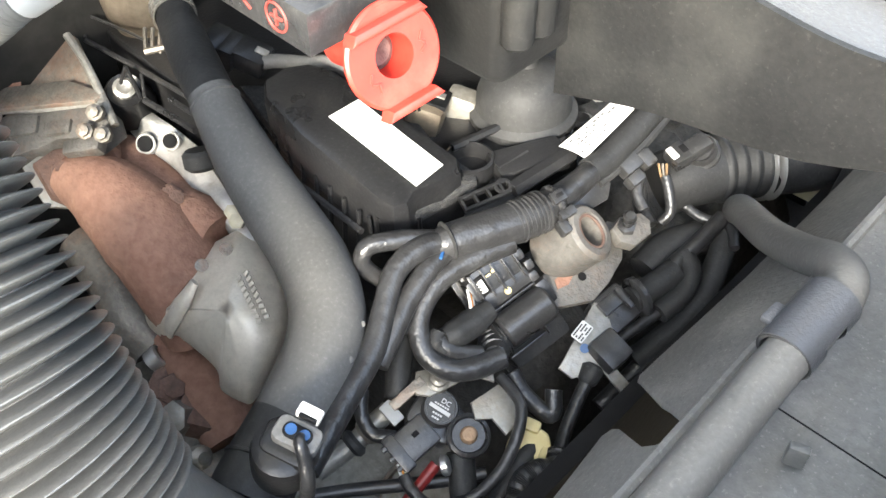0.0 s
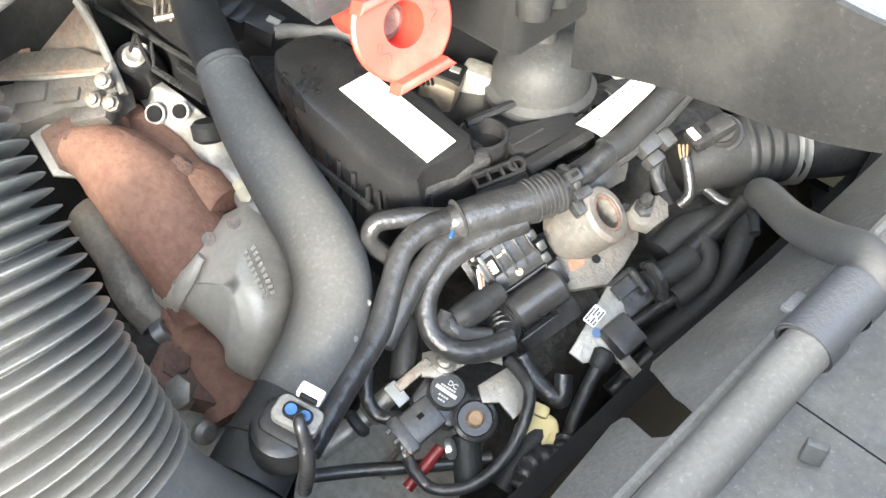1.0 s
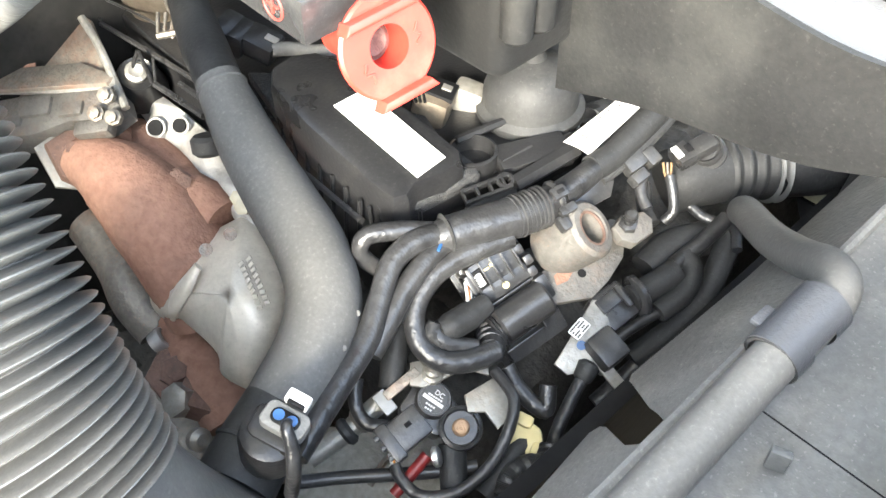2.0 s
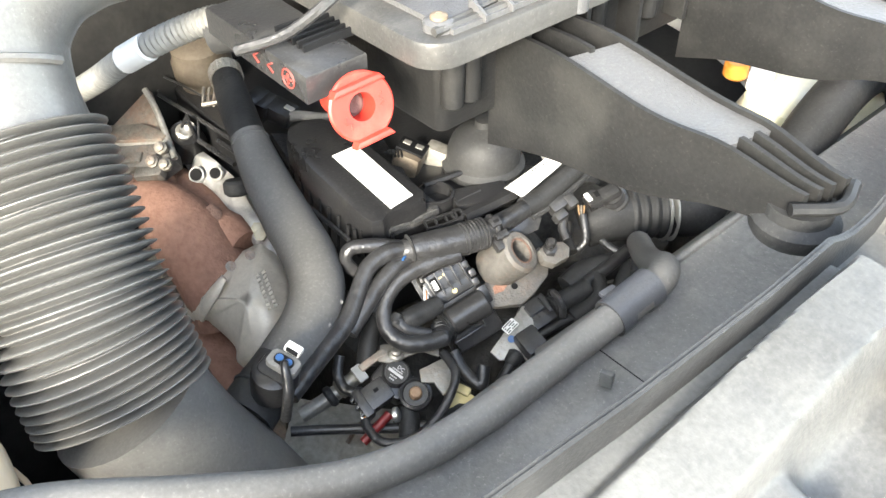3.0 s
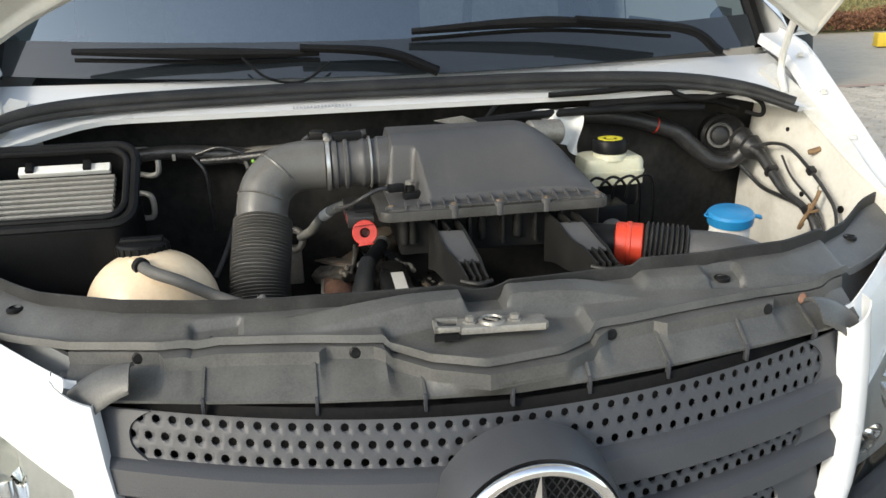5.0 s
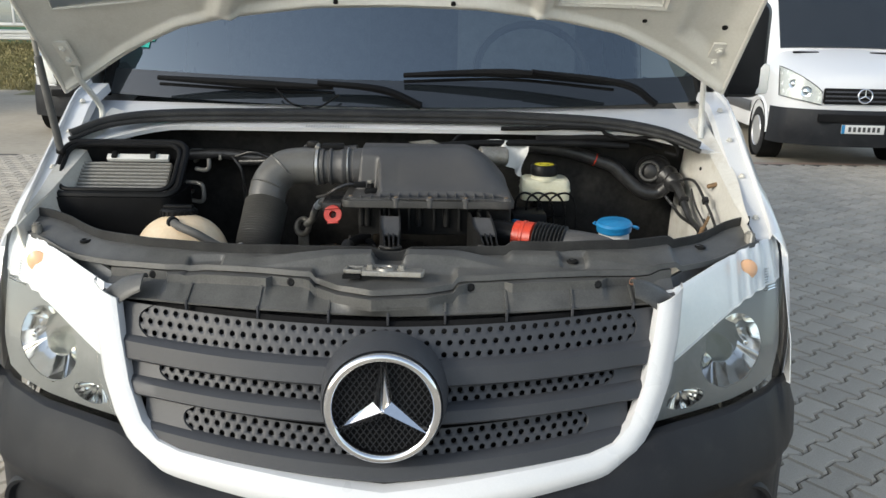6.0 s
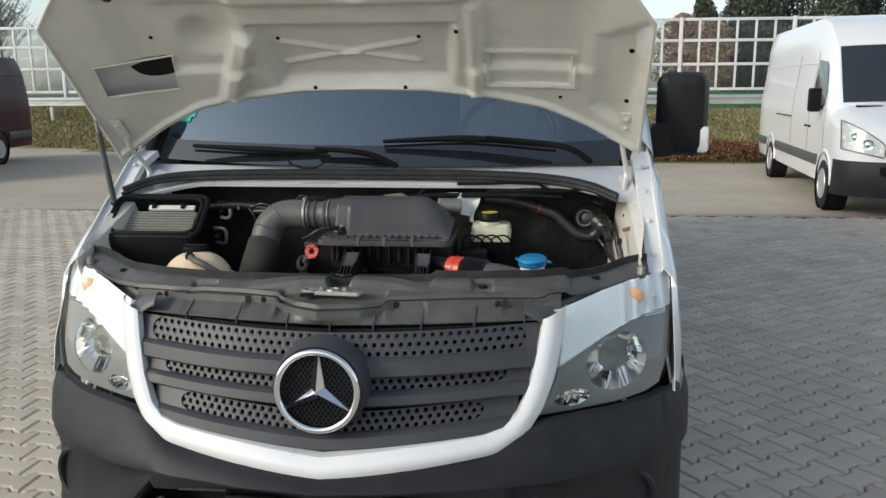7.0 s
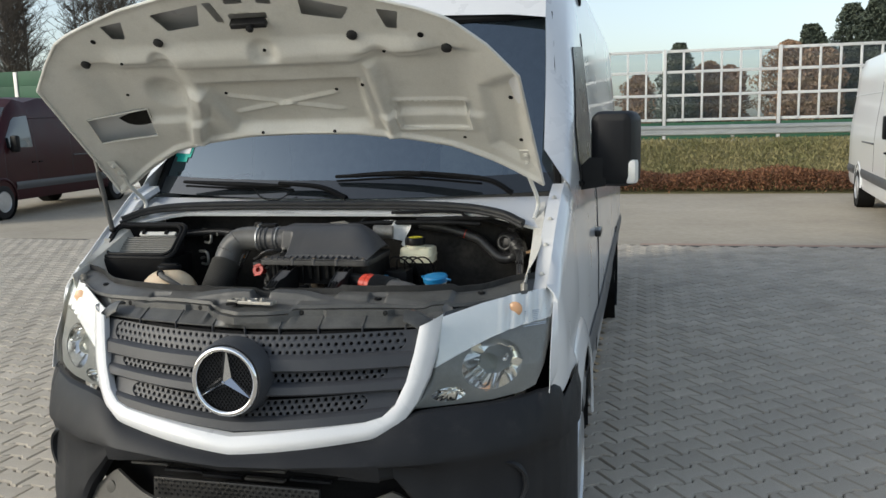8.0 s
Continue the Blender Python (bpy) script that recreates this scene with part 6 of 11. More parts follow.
def build_block():
    """Dark lumps of the engine below everything that shows, and the steel work beside the head."""
    e = thing("engine", (-0.02, 0.72, 0.55), "dirty dark engine block under the hoses", "engine")
    def f(x, y):
        z = 0.91 + 0.03 * noise.noise(Vector((x * 14, y * 14, 0))) + 0.015 * noise.noise(Vector((x * 40, y * 40, 3)))
        z -= 0.16 * smooth(-0.13, -0.17, x) + 0.10 * smooth(0.53, 0.47, y)
        return (x, y, z)
    part("block", sheet(f, lin(-0.30, 0.26, 44), lin(0.43, 0.96, 40), 0.2, push=(0, 0, -1)), GRIME, e)
    # bent plate, ledge and gearbox casting
    pb = basis((-0.1867, 0.9464, 1.0207), (-0.1622, 0.9143, 1.0285), (-0.1994, 0.9308, 1.0083))
    part("bracket", prism(bmesh.new(), [(-0.08, -0.03), (-0.03, -0.034), (0.022, -0.044), (0.034, -0.036), (0.062, 0.014), (0.064, 0.028), (-0.09, 0.026)], -0.004, 0.0, pb, 0.001), CASTING, e, "bent steel bracket with rust")
    part("bracket_lip", tube([(-0.1534, 0.9303, 1.0565), (-0.1557, 0.9066, 1.0440), (-0.1633, 0.8734, 1.0269), (-0.1682, 0.8553, 1.0180)], 0.0032, 8, 8), ZINC, e)
    part("bracket_ledge", tube([(-0.2286, 0.9470, 1.0183), (-0.1922, 0.9075, 1.0204), (-0.1623, 0.8732, 1.0275)], 0.0034, 8, 8), ZINC, e)
    part("ledge_plate", prism(bmesh.new(), [(-0.09, -0.016), (0.02, -0.022), (0.055, -0.004), (0.05, 0.004), (-0.09, 0.008)], -0.002, 0.0015, basis((-0.1999, 0.9149, 1.0261), (-0.1757, 0.8884, 1.0292), (-0.2043, 0.9063, 1.0255)), 0.001), CASTING, e)
    part("rust_patch", prism(bmesh.new(), [(-0.012, -0.006), (0.010, -0.008), (0.012, 0.004), (-0.010, 0.008)], 0.0, 0.0008, basis((-0.2070, 0.9460, 1.0236), (-0.1984, 0.9386, 1.0242), (-0.2108, 0.9408, 1.0202))), RUST, e)
    part("bracket_hole", lathe(bmesh.new(), [(0.020, 0.0), (0.020, 0.002), (0, 0.002)], pb @ Matrix.Translation((-0.028, -0.034, -0.001)), 20), BLACK, e)
    cb = basis((-0.2008, 0.8994, 1.0092), (-0.1724, 0.8683, 1.0173), (-0.2114, 0.8838, 1.0023))
    gx = part("casting", prism(bmesh.new(), [(-0.06, -0.016), (0.0, -0.018), (0.046, -0.012), (0.052, 0.004), (0.036, 0.016), (0.012, 0.014), (-0.02, 0.022), (-0.06, 0.02)], -0.02, 0.006, cb, 0.005), EYE, e, "dull steel casting with bolts")
    for x, y, q in ((-0.02, -0.002, 0.016), (0.012, 0.004, 0.012), (-0.042, 0.006, 0.014)):
        part("casting_pad", box(bmesh.new(), cb @ Vector((x, y, 0.006)), (q * 1.8, q, 0.006), cb.to_3x3().to_4x4(), 0.0028), EYE, gx)
    for q in ((-0.1770, 0.8625, 1.0311), (-0.1891, 0.8608, 1.0219), (-0.1814, 0.8505, 1.0198)):
        part("casting_bolt", lathe(bmesh.new(), [(0.0065, -0.006), (0.0065, 0.0), (0.0045, 0.001), (0.0045, 0.004), (0.002, 0.005), (0, 0.005)], along(q, Vector(q) + Vector((-0.45, -0.5, 0.7))), 8), CASTING, e)
    part("casting_foot", box(bmesh.new(), (-0.1937, 0.8605, 1.0089), (0.03, 0.012, 0.012), cb.to_3x3().to_4x4(), 0.003), EYE, e)
    # bright head edge
    rows = [((-0.1488, 0.9098, 0.9968), (-0.1326, 0.8773, 1.0015)), ((-0.1499, 0.8902, 0.9878), (-0.1298, 0.8516, 0.9993)), ((-0.1502, 0.8608, 0.9783), (-0.1274, 0.8170, 0.9934)), ((-0.1508, 0.8227, 0.9707), (-0.1336, 0.7860, 0.9856)), ((-0.1500, 0.7926, 0.9655), (-0.1372, 0.7616, 0.9788)), ((-0.1489, 0.7637, 0.9613), (-0.1413, 0.7406, 0.9725)), ((-0.1525, 0.7460, 0.9522), (-0.1426, 0.7213, 0.9623))]
    def head(u, v):
        k = min(int(u * 6), 5)
        a = Vector(rows[k][0]).lerp(Vector(rows[k + 1][0]), u * 6 - k)
        b = Vector(rows[k][1]).lerp(Vector(rows[k + 1][1]), u * 6 - k)
        return a.lerp(b, v) + Vector((-0.45, -0.5, 0.7)) * (0.006 * math.sin(math.pi * v) + 0.003 * math.sin(u * 24 + 2 * v) * math.sin(5 * v + 1))
    al = sheet(head, lin(0, 1, 60), lin(0, 1, 20), 0.02, push=(0.4, 0.4, -0.7))
    for q, r in (((-0.1520, 0.8538, 0.9917), 0.0085), ((-0.1398, 0.8349, 0.9976), 0.0075)):
        rod(al, Vector(q) + Vector((0.006, 0.008, -0.012)), q, r, 18, bev=0.003)
        ring_bead(al, q, (-0.5, -0.35, 0.5), r * 0.86, 0.0011, 22, 8)
    part("cylinder_head", al, ALU, e, "bright cast aluminium head edge")
    for q, r in (((-0.1527, 0.8529, 0.9926), 0.0062), ((-0.1406, 0.8340, 0.9985), 0.0054)):
        part("port", lathe(bmesh.new(), [(r, 0), (r, 0.0015), (0, 0.0015)], along(q, Vector(q) + Vector((-0.5, -0.35, 0.5))), 18), BLACK, e)
    rh = bmesh.new()
    rod(rh, (-0.1386, 0.7938, 1.0114), (-0.1419, 0.7889, 0.9975), 0.0125, 18, bev=0.003)
    part("rubber_plug", rh, RUBBER, e)
    for q in ((-0.1477, 0.7434, 0.9786), (-0.1459, 0.7504, 0.9818)):
        part("small_nut", lathe(bmesh.new(), [(0.006, -0.003), (0.006, 0.003), (0.003, 0.004), (0, 0.004)], along(q, Vector(q) + Vector((-0.45, -0.5, 0.7))), 6), BRASSY, e)
    return e


def build_cam_cover():
    t = thing("cam_cover", (-0.05, 0.75, 1.0), "black ribbed plastic cam cover with a white label", "engine cover")
    base = [(-0.1170, 0.6300), (-0.1170, 0.6200), (-0.1080, 0.6070), (-0.0480, 0.5980), (0.03, 0.58), (0.06, 0.64), (0.06, 0.965), (-0.115, 0.975), (-0.1190, 0.8510), (-0.1090, 0.7440)]
    part("base", prism(bmesh.new(), base, 0.95, 1.036, Matrix(), 0.003), COVER, t)
    fl = [(-0.1180, 0.6240), (-0.1180, 0.6140), (-0.1110, 0.6030), (-0.0530, 0.5960), (-0.0480, 0.6020), (-0.0470, 0.6350), (-0.0210, 0.7120), (-0.0950, 0.7930), (-0.1120, 0.7240)]
    part("flange", prism(bmesh.new(), fl, 1.037, 1.046, Matrix(), 0.0025), SANDED, t, "dust-specked flange")
    slope = Matrix(((1, 0, 0, 0), (0, 1, 0, 0), (0, 0.19, 1, -0.115), (0, 0, 0, 1)))
    lid = [(-0.1195, 0.612), (-0.117, 0.603), (-0.108, 0.5995), (-0.098, 0.6035), (-0.080, 0.5995), (-0.064, 0.5995), (-0.058, 0.607), (-0.062, 0.68), (-0.067, 0.714), (-0.075, 0.728), (-0.090, 0.735), (-0.108, 0.733), (-0.118, 0.720), (-0.1215, 0.68)]
    part("raised_cover", prism(bmesh.new(), lid, 1.025, 1.062, slope, 0.006), COVER, t, "", 32)
    rib = bmesh.new()
    for k in range(6):
        a = Vector((-0.1239, 0.6183, 1.0486)).lerp(Vector((-0.1004, 0.5994, 1.0427)), k / 5)
        rod(rib, a, a + Vector((0.001, 0.0, -0.03)), 0.0014, 6)
    part("front_rib", rib, COVER, t)
    side = bmesh.new()
    for k in range(7):
        a = Vector((-0.1170, 0.7228, 1.0498)).lerp(Vector((-0.1240, 0.6204, 1.0473)), (k + 0.5) / 7)
        rod(side, a, a + Vector((-0.008, -0.004, -0.04)), 0.0016, 6)
    part("side_rib", side, COVER, t)
    # ridges of the cover, light on them put in by a paler plastic
    for Q, w in (([(-0.1330, 0.8282, 1.0364), (-0.1268, 0.7136, 1.0368), (-0.1284, 0.6209, 1.0378)], 0.0022), ([(-0.1355, 0.9497, 1.0362), (-0.1266, 0.8791, 1.0345), (-0.1206, 0.8145, 1.0350)], 0.0022), ([(-0.1464, 0.8405, 1.0361), (-0.1425, 0.8142, 1.0341), (-0.1405, 0.7835, 1.0349)], 0.0026), ([(-0.1282, 0.9665, 1.0528), (-0.1190, 0.9100, 1.0542), (-0.1113, 0.8537, 1.0547)], 0.0012), ([(-0.1282, 0.9665, 1.0528), (-0.1305, 0.9587, 1.0457), (-0.1357, 0.9456, 1.0401)], 0.0011), ([(-0.1349, 0.8603, 1.0436), (-0.1406, 0.8498, 1.0395), (-0.1461, 0.8402, 1.0360)], 0.0012)):
        part("wall_ridge", sweep(bmesh.new(), Q, w, 6, 8), PLUG, t)
    lab = sheet(lambda u, v: (-0.0965 + 0.0245 * u - 0.0028 * v, 0.6045 + 0.0745 * v + 0.002 * u * (1 - v), 1.0632 + 0.19 * (0.0745 * v)), lin(0, 1, 3), lin(0, 1, 5), 0.0006, push=(0, 0, 1))
    part("label", lab, LABEL, t, "plain white paper label")
    sm = sheet(lambda u, v: (-0.096 + 0.012 * u, 0.670 + 0.007 * v, 1.0762 + 0.19 * 0.007 * v), lin(0, 1, 8), lin(0, 1, 4), keep=lambda u, v: noise.noise(Vector((u * 6, v * 5, 1))) > 0.05)
    part("label_stain", sm, YELLOWP, t)
    boss = part("screw_boss", lathe(bmesh.new(), [(0.022, -0.03), (0.016, -0.006), (0.0135, 0.0), (0.010, -0.002), (0, -0.002)], along((-0.1447, 0.8759, 1.0272), (-0.1514, 0.8518, 1.0615)), 20), COVER, t)
    part("boss_screw", lathe(bmesh.new(), [(0.0085, -0.004), (0.0085, 0.002), (0.0055, 0.0035), (0.003, 0.002), (0, 0.002)], along((-0.1446, 0.8771, 1.0281), (-0.1514, 0.8518, 1.0615)), 14), ZINC, boss, "bright pan-head screw")
    vee = bmesh.new()
    for q in ((-0.1510, 0.8829, 1.0209), (-0.1385, 0.8668, 1.0180)):
        sweep(vee, [q, (-0.1384, 0.8759, 1.0452)], 0.0016, 6, 2)
    part("boss_web", vee, COVER, t)
    # open clip with three windows beside the cover
    g = thing("cable_clip", (-0.0597, 0.5824, 1.0454), "black open-work plastic cable clip", "cable clip")
    m = basis((-0.0695, 0.5923, 1.0430), (-0.0432, 0.5818, 1.0462), (-0.0688, 0.5796, 1.0402))
    gr = bmesh.new()
    for y in (0.0, 0.0085):
        box(gr, m @ Vector((0.013, y, 0)), (0.032, 0.0022, 0.005), m.to_3x3().to_4x4(), 0.0006)
    for k in range(4):
        box(gr, m @ Vector((-0.002 + 0.0088 * k, 0.0042, 0)), (0.0018, 0.009, 0.005), m.to_3x3().to_4x4(), 0.0005)
    box(gr, m @ Vector((0.013, 0.0125, -0.003)), (0.034, 0.007, 0.004), m.to_3x3().to_4x4(), 0.001)
    part("grid", gr, COVER, g)
    part("end_ring", ring_bead(bmesh.new(), m @ Vector((0.026, 0.003, 0.001)), m.to_3x3() @ Vector((0, 0, 1)), 0.0045, 0.0015, 18, 6), COVER, g)
    # trays and cups behind the clip
    cup = bmesh.new()
    lathe(cup, [(0.0165, -0.03), (0.0165, 0.0), (0.0145, 0.001), (0.0135, -0.02), (0, -0.02)], pose(*(-0.0418, 0.6137, 1.0472)), 26)
    part("tray_cup", cup, COVER, t)
    for a, b, w in (((-0.0425, 0.6282, 1.0471), (0.0061, 0.6198, 1.0457), 0.003), ((-0.0349, 0.5954, 1.0432), (-0.0104, 0.5929, 1.0437), 0.004), ((-0.0432, 0.5760, 1.0422), (0.0099, 0.5717, 1.0424), 0.006), ((-0.0388, 0.5895, 1.0406), (0.0190, 0.5838, 1.0431), 0.002)):
        part("tray_wall", sweep(bmesh.new(), [a, b], w, 6, 3), COVER, t)
    part("tray_floor", box(bmesh.new(), (-0.0120, 0.5889, 1.0399), (0.05, 0.025, 0.012), Matrix.Rotation(radians(-25), 4, "Z"), 0.003), COVER, t)
    part("cover_screw", lathe(bmesh.new(), [(0.009, -0.004), (0.009, 0.0), (0.006, 0.002), (0, 0.001)], pose(*(0.0499, 0.5940, 1.0360)), 16), COVER, t)
    # oil filter dome
    m = pose(0.027, 0.627, 1.0)
    prof = [(0.044, -0.03), (0.044, 0.008), (0.040, 0.011), (0.040, 0.018), (0.0435, 0.021), (0.0435, 0.027), (0.041, 0.029), (0.041, 0.034), (0.043, 0.037), (0.043, 0.042), (0.038, 0.046), (0.037, 0.056), (0.033, 0.066), (0.024, 0.075), (0.010, 0.079), (0.009, 0.085), (0.0, 0.086)]
    part("filter_housing", lathe(bmesh.new(), [(r * 0.88, h) for r, h in prof], m, 40), RUBBER, t, "black ribbed oil filter housing")
    bars = bmesh.new()
    for k in range(9):
        a = radians(-75 + 6 * k)
        c = m @ Vector((0.0361 * math.cos(a), 0.0361 * math.sin(a), 0.0315))
        box(bars, c, (0.0006, 0.002, 0.0035), Matrix.Rotation(a, 4, "Z"), 0.0002)
    part("moulded_mark", bars, LAMPGREY, t)
    part("filter_shelf", prism(bmesh.new(), [(-0.035, 0.60), (0.03, 0.575), (0.075, 0.59), (0.075, 0.66), (-0.02, 0.67)], 0.98, 1.012, Matrix(), 0.004), COVER, t)
    part("breather_pipe", tube([(0.0722, 0.6340, 1.0371), (0.0903, 0.6247, 1.0357), (0.1072, 0.6138, 1.0323)], 0.0115, 14, 6), COVER, t)
    part("breather_clip", clamp_ring(bmesh.new(), (0.0969, 0.6138, 1.0325), Vector((0.1034, 0.6110, 1.0320)) - Vector((0.0897, 0.6188, 1.0339)), 0.012, 0.007), LABEL, t, "white clip band")
    # oil filler neck towards the bulkhead
    c = Vector((-0.0867, 0.9330, 1.0639))
    part("filler_neck", lathe(bmesh.new(), [(0.026, -0.05), (0.027, -0.02), (0.031, -0.012), (0.031, 0.004), (0.028, 0.010), (0.028, 0.02), (0.022, 0.023), (0.0, 0.023)], along(c, c + Vector((-0.1, -0.1, 1))), 32), OILY, t, "oily metal filler neck")
    sp = bmesh.new()
    for k in range(3):
        sweep(sp, [tuple(Vector((-0.1114, 0.8844, 1.0621)).lerp(Vector((-0.0988, 0.8717, 1.0616)), k / 3)), tuple(Vector((-0.1211, 0.8714, 1.0536)).lerp(Vector((-0.1104, 0.8606, 1.0532)), k / 3)), tuple(Vector((-0.1208, 0.8694, 1.0524)).lerp(Vector((-0.1101, 0.8586, 1.0520)), k / 3))], 0.0016, 6, 4)
    sweep(sp, [(-0.1232, 0.8694, 1.0535), (-0.1108, 0.8603, 1.0555)], 0.0026, 6, 3)
    part("wire_clip", sp, CASTING, t, "bright wire clip")
    ip = thing("injector_plug", (-0.0813, 0.7931, 1.0628), "black plug with grey lock and thick lead", "sensor plug")
    m = basis((-0.0778, 0.7928, 1.0622), (-0.0722, 0.7814, 1.0579), (-0.0633, 0.8022, 1.0645))
    r3 = m.to_3x3().to_4x4()
    part("body", box(bmesh.new(), m @ Vector((-0.001, 0, -0.002)), (0.026, 0.022, 0.016), r3, 0.003), COVER, ip)
    part("collar", box(bmesh.new(), m @ Vector((-0.016, -0.002, -0.004)), (0.012, 0.024, 0.02), r3, 0.003), COVER, ip)
    part("tail", box(bmesh.new(), m @ Vector((-0.028, -0.001, -0.006)), (0.016, 0.026, 0.022), r3, 0.004), COVER, ip)
    part("lock", box(bmesh.new(), m @ Vector((0.006, 0.001, 0.0065)), (0.0095, 0.0055, 0.0018), r3, 0.0006), ZINC, ip, "grey lock tab")
    part("seal", rod(bmesh.new(), (-0.0822, 0.7850, 1.0593), (-0.0795, 0.7831, 1.0598), 0.0033, 10), COPPER, ip)
    part("lead", tube([(-0.0801, 0.7860, 1.0587), (-0.0702, 0.7749, 1.0617), (-0.0617, 0.7526, 1.0656), (-0.0528, 0.7315, 1.0707), (-0.0500, 0.7056, 1.0683)], 0.0052, 12, 8), HOSE, ip)
    # sender block
    s = thing("solenoid", (-0.02, 0.668, 1.02), "oily brown and black solenoid valve", "valve")
    m = basis((-0.0215, 0.6690, 1.0548), (-0.0129, 0.6544, 1.0504), (-0.0001, 0.6751, 1.0525))
    r3 = m.to_3x3().to_4x4()
    part("body", box(bmesh.new(), m @ Vector((0.0, -0.004, -0.018)), (0.026, 0.026, 0.04), r3, 0.006), OILY, s)
    part("cap", box(bmesh.new(), m @ Vector((0, 0, 0.002)), (0.026, 0.02, 0.004), r3, 0.0015), DASH, s)
    for k in (-1, 1):
        part("contact", box(bmesh.new(), m @ Vector((0.006 * k, 0.001, 0.0046)), (0.007, 0.006, 0.0012), r3, 0.0004), ZINC, s)
    part("bracket", box(bmesh.new(), m @ Vector((0.02, 0.016, -0.012)), (0.022, 0.018, 0.03), r3, 0.005), STEEL, s)
    cl = bmesh.new()
    for k in range(4):
        sweep(cl, [tuple(Vector((-0.0466, 0.6768, 1.0575)).lerp(Vector((-0.0402, 0.6704, 1.0572)), k / 3)), tuple(Vector((-0.0403, 0.6767, 1.0588)).lerp(Vector((-0.0339, 0.6702, 1.0585)), k / 3)), tuple(Vector((-0.0440, 0.6696, 1.0569)).lerp(Vector((-0.0377, 0.6632, 1.0567)), k / 3))], 0.0012, 6, 4)
    part("terminal", cl, DASH, s)


def build_exhaust():
    m = thing("exhaust_manifold", (-0.2, 0.8, 0.88), "rusty brown cast exhaust manifold", "exhaust manifold")
    part("runner", tube([(-0.2110, 0.8727, 0.9851), (-0.1983, 0.8382, 0.9792), (-0.1925, 0.7992, 0.9628), (-0.1917, 0.7618, 0.9343), (-0.1946, 0.7418, 0.9005)], [0.017, 0.030, 0.037, 0.037, 0.034], 26, 10), RUST, m)
    part("runner", tube([(-0.1568, 0.8878, 0.9719), (-0.1610, 0.8503, 0.9707), (-0.1629, 0.8094, 0.9618), (-0.1628, 0.7686, 0.9500)], [0.012, 0.0165, 0.022, 0.026], 20, 8), RUST, m)
    part("web", tube([(-0.1642, 0.8091, 0.9745), (-0.1619, 0.7812, 0.9677), (-0.1585, 0.7588, 0.9627)], [0.013, 0.02, 0.016], 16, 6), RUST, m)
    fb = basis((-0.2139, 0.8731, 0.9890), (-0.1939, 0.8739, 0.9890), (-0.2155, 0.8587, 0.9779))
    flg = part("flange", prism(bmesh.new(), [(-0.012, -0.016), (0.006, -0.018), (0.03, -0.008), (0.036, 0.006), (0.012, 0.018), (0.006, 0.03), (-0.004, 0.032), (-0.016, 0.012)], -0.006, 0.005, fb, 0.003), DARKRUST, m, "dark rusted flange")
    part("flange_bolt", lathe(bmesh.new(), [(0.0075, 0.003), (0.0075, 0.008), (0.005, 0.009), (0.005, 0.014), (0, 0.014)], fb @ Matrix.Translation((0.0, 0.0, 0.002)), 6), DARKRUST, flg)
    part("gasket", prism(bmesh.new(), [(-0.018, -0.02), (0.012, -0.024), (0.03, -0.012), (0.0, 0.03), (-0.022, 0.014)], -0.010, -0.0065, fb, 0.001), STEEL, flg, "bright gasket edge")
    for q in ((-0.1681, 0.7983, 0.9839), (-0.1667, 0.7918, 0.9830)):
        n = Vector((-0.1779, 0.7657, 1.0185)) - Vector((-0.1681, 0.7983, 0.9839))
        part("bolt", lathe(bmesh.new(), [(0.009, -0.006), (0.009, 0.002), (0.006, 0.003), (0.006, 0.010), (0, 0.011)], along(q, Vector(q) + n), 6), DARKRUST, m)
    part("boss", rod(bmesh.new(), (-0.1692, 0.8864, 0.9766), (-0.1795, 0.8693, 0.9856), 0.011, 14, bev=0.003), RUST, m)
    # lower housing seen past the shield
    part("turbine_housing", tube([(-0.2101, 0.7750, 0.8786), (-0.2112, 0.7449, 0.8707), (-0.2127, 0.7130, 0.8586), (-0.2193, 0.6833, 0.8432)], [0.02, 0.026, 0.032, 0.03], 20, 8), RUST, m)
    part("inlet_flange", prism(bmesh.new(), [(-0.02, -0.02), (0.012, -0.022), (0.03, -0.004), (0.034, 0.02), (0.0, 0.026), (-0.022, 0.012)], -0.01, 0.004, basis((-0.2374, 0.7342, 0.8709), (-0.2276, 0.7200, 0.8675), (-0.2474, 0.7213, 0.8650)), 0.003), DARKRUST, m)
    c = Vector((-0.2239, 0.7613, 0.8738))
    part("bore", lathe(bmesh.new(), [(0.0155, -0.004), (0.0155, 0.001), (0, 0.001)], along(c, (-0.2314, 0.7357, 0.9064)), 22), BLACK, m)
    nn = Vector((-0.2306, 0.7596, 0.8848))
    part("clamp_nut", lathe(bmesh.new(), [(0.009, -0.010), (0.0095, 0.0), (0.0075, 0.001), (0.006, -0.002), (0, -0.002)], along(nn, nn + Vector((0.5, -0.15, 0.25))), 18), CLAMPM, m, "bright steel sleeve nut")
    hb = along((-0.2386, 0.7322, 0.8742), (-0.2432, 0.7101, 0.9086))
    part("flange_bolt", lathe(bmesh.new(), [(0.014, 0.002), (0.013, 0.005), (0.008, 0.006), (0.008, 0.012), (0.005, 0.013), (0, 0.012)], hb, 6), DARKRUST, m)
    part("side_block", box(bmesh.new(), (-0.2384, 0.7064, 0.8648), (0.026, 0.03, 0.022), Matrix.Rotation(radians(40), 4, "Z") @ Matrix.Rotation(radians(20), 4, "X"), 0.004), DARKRUST, m)
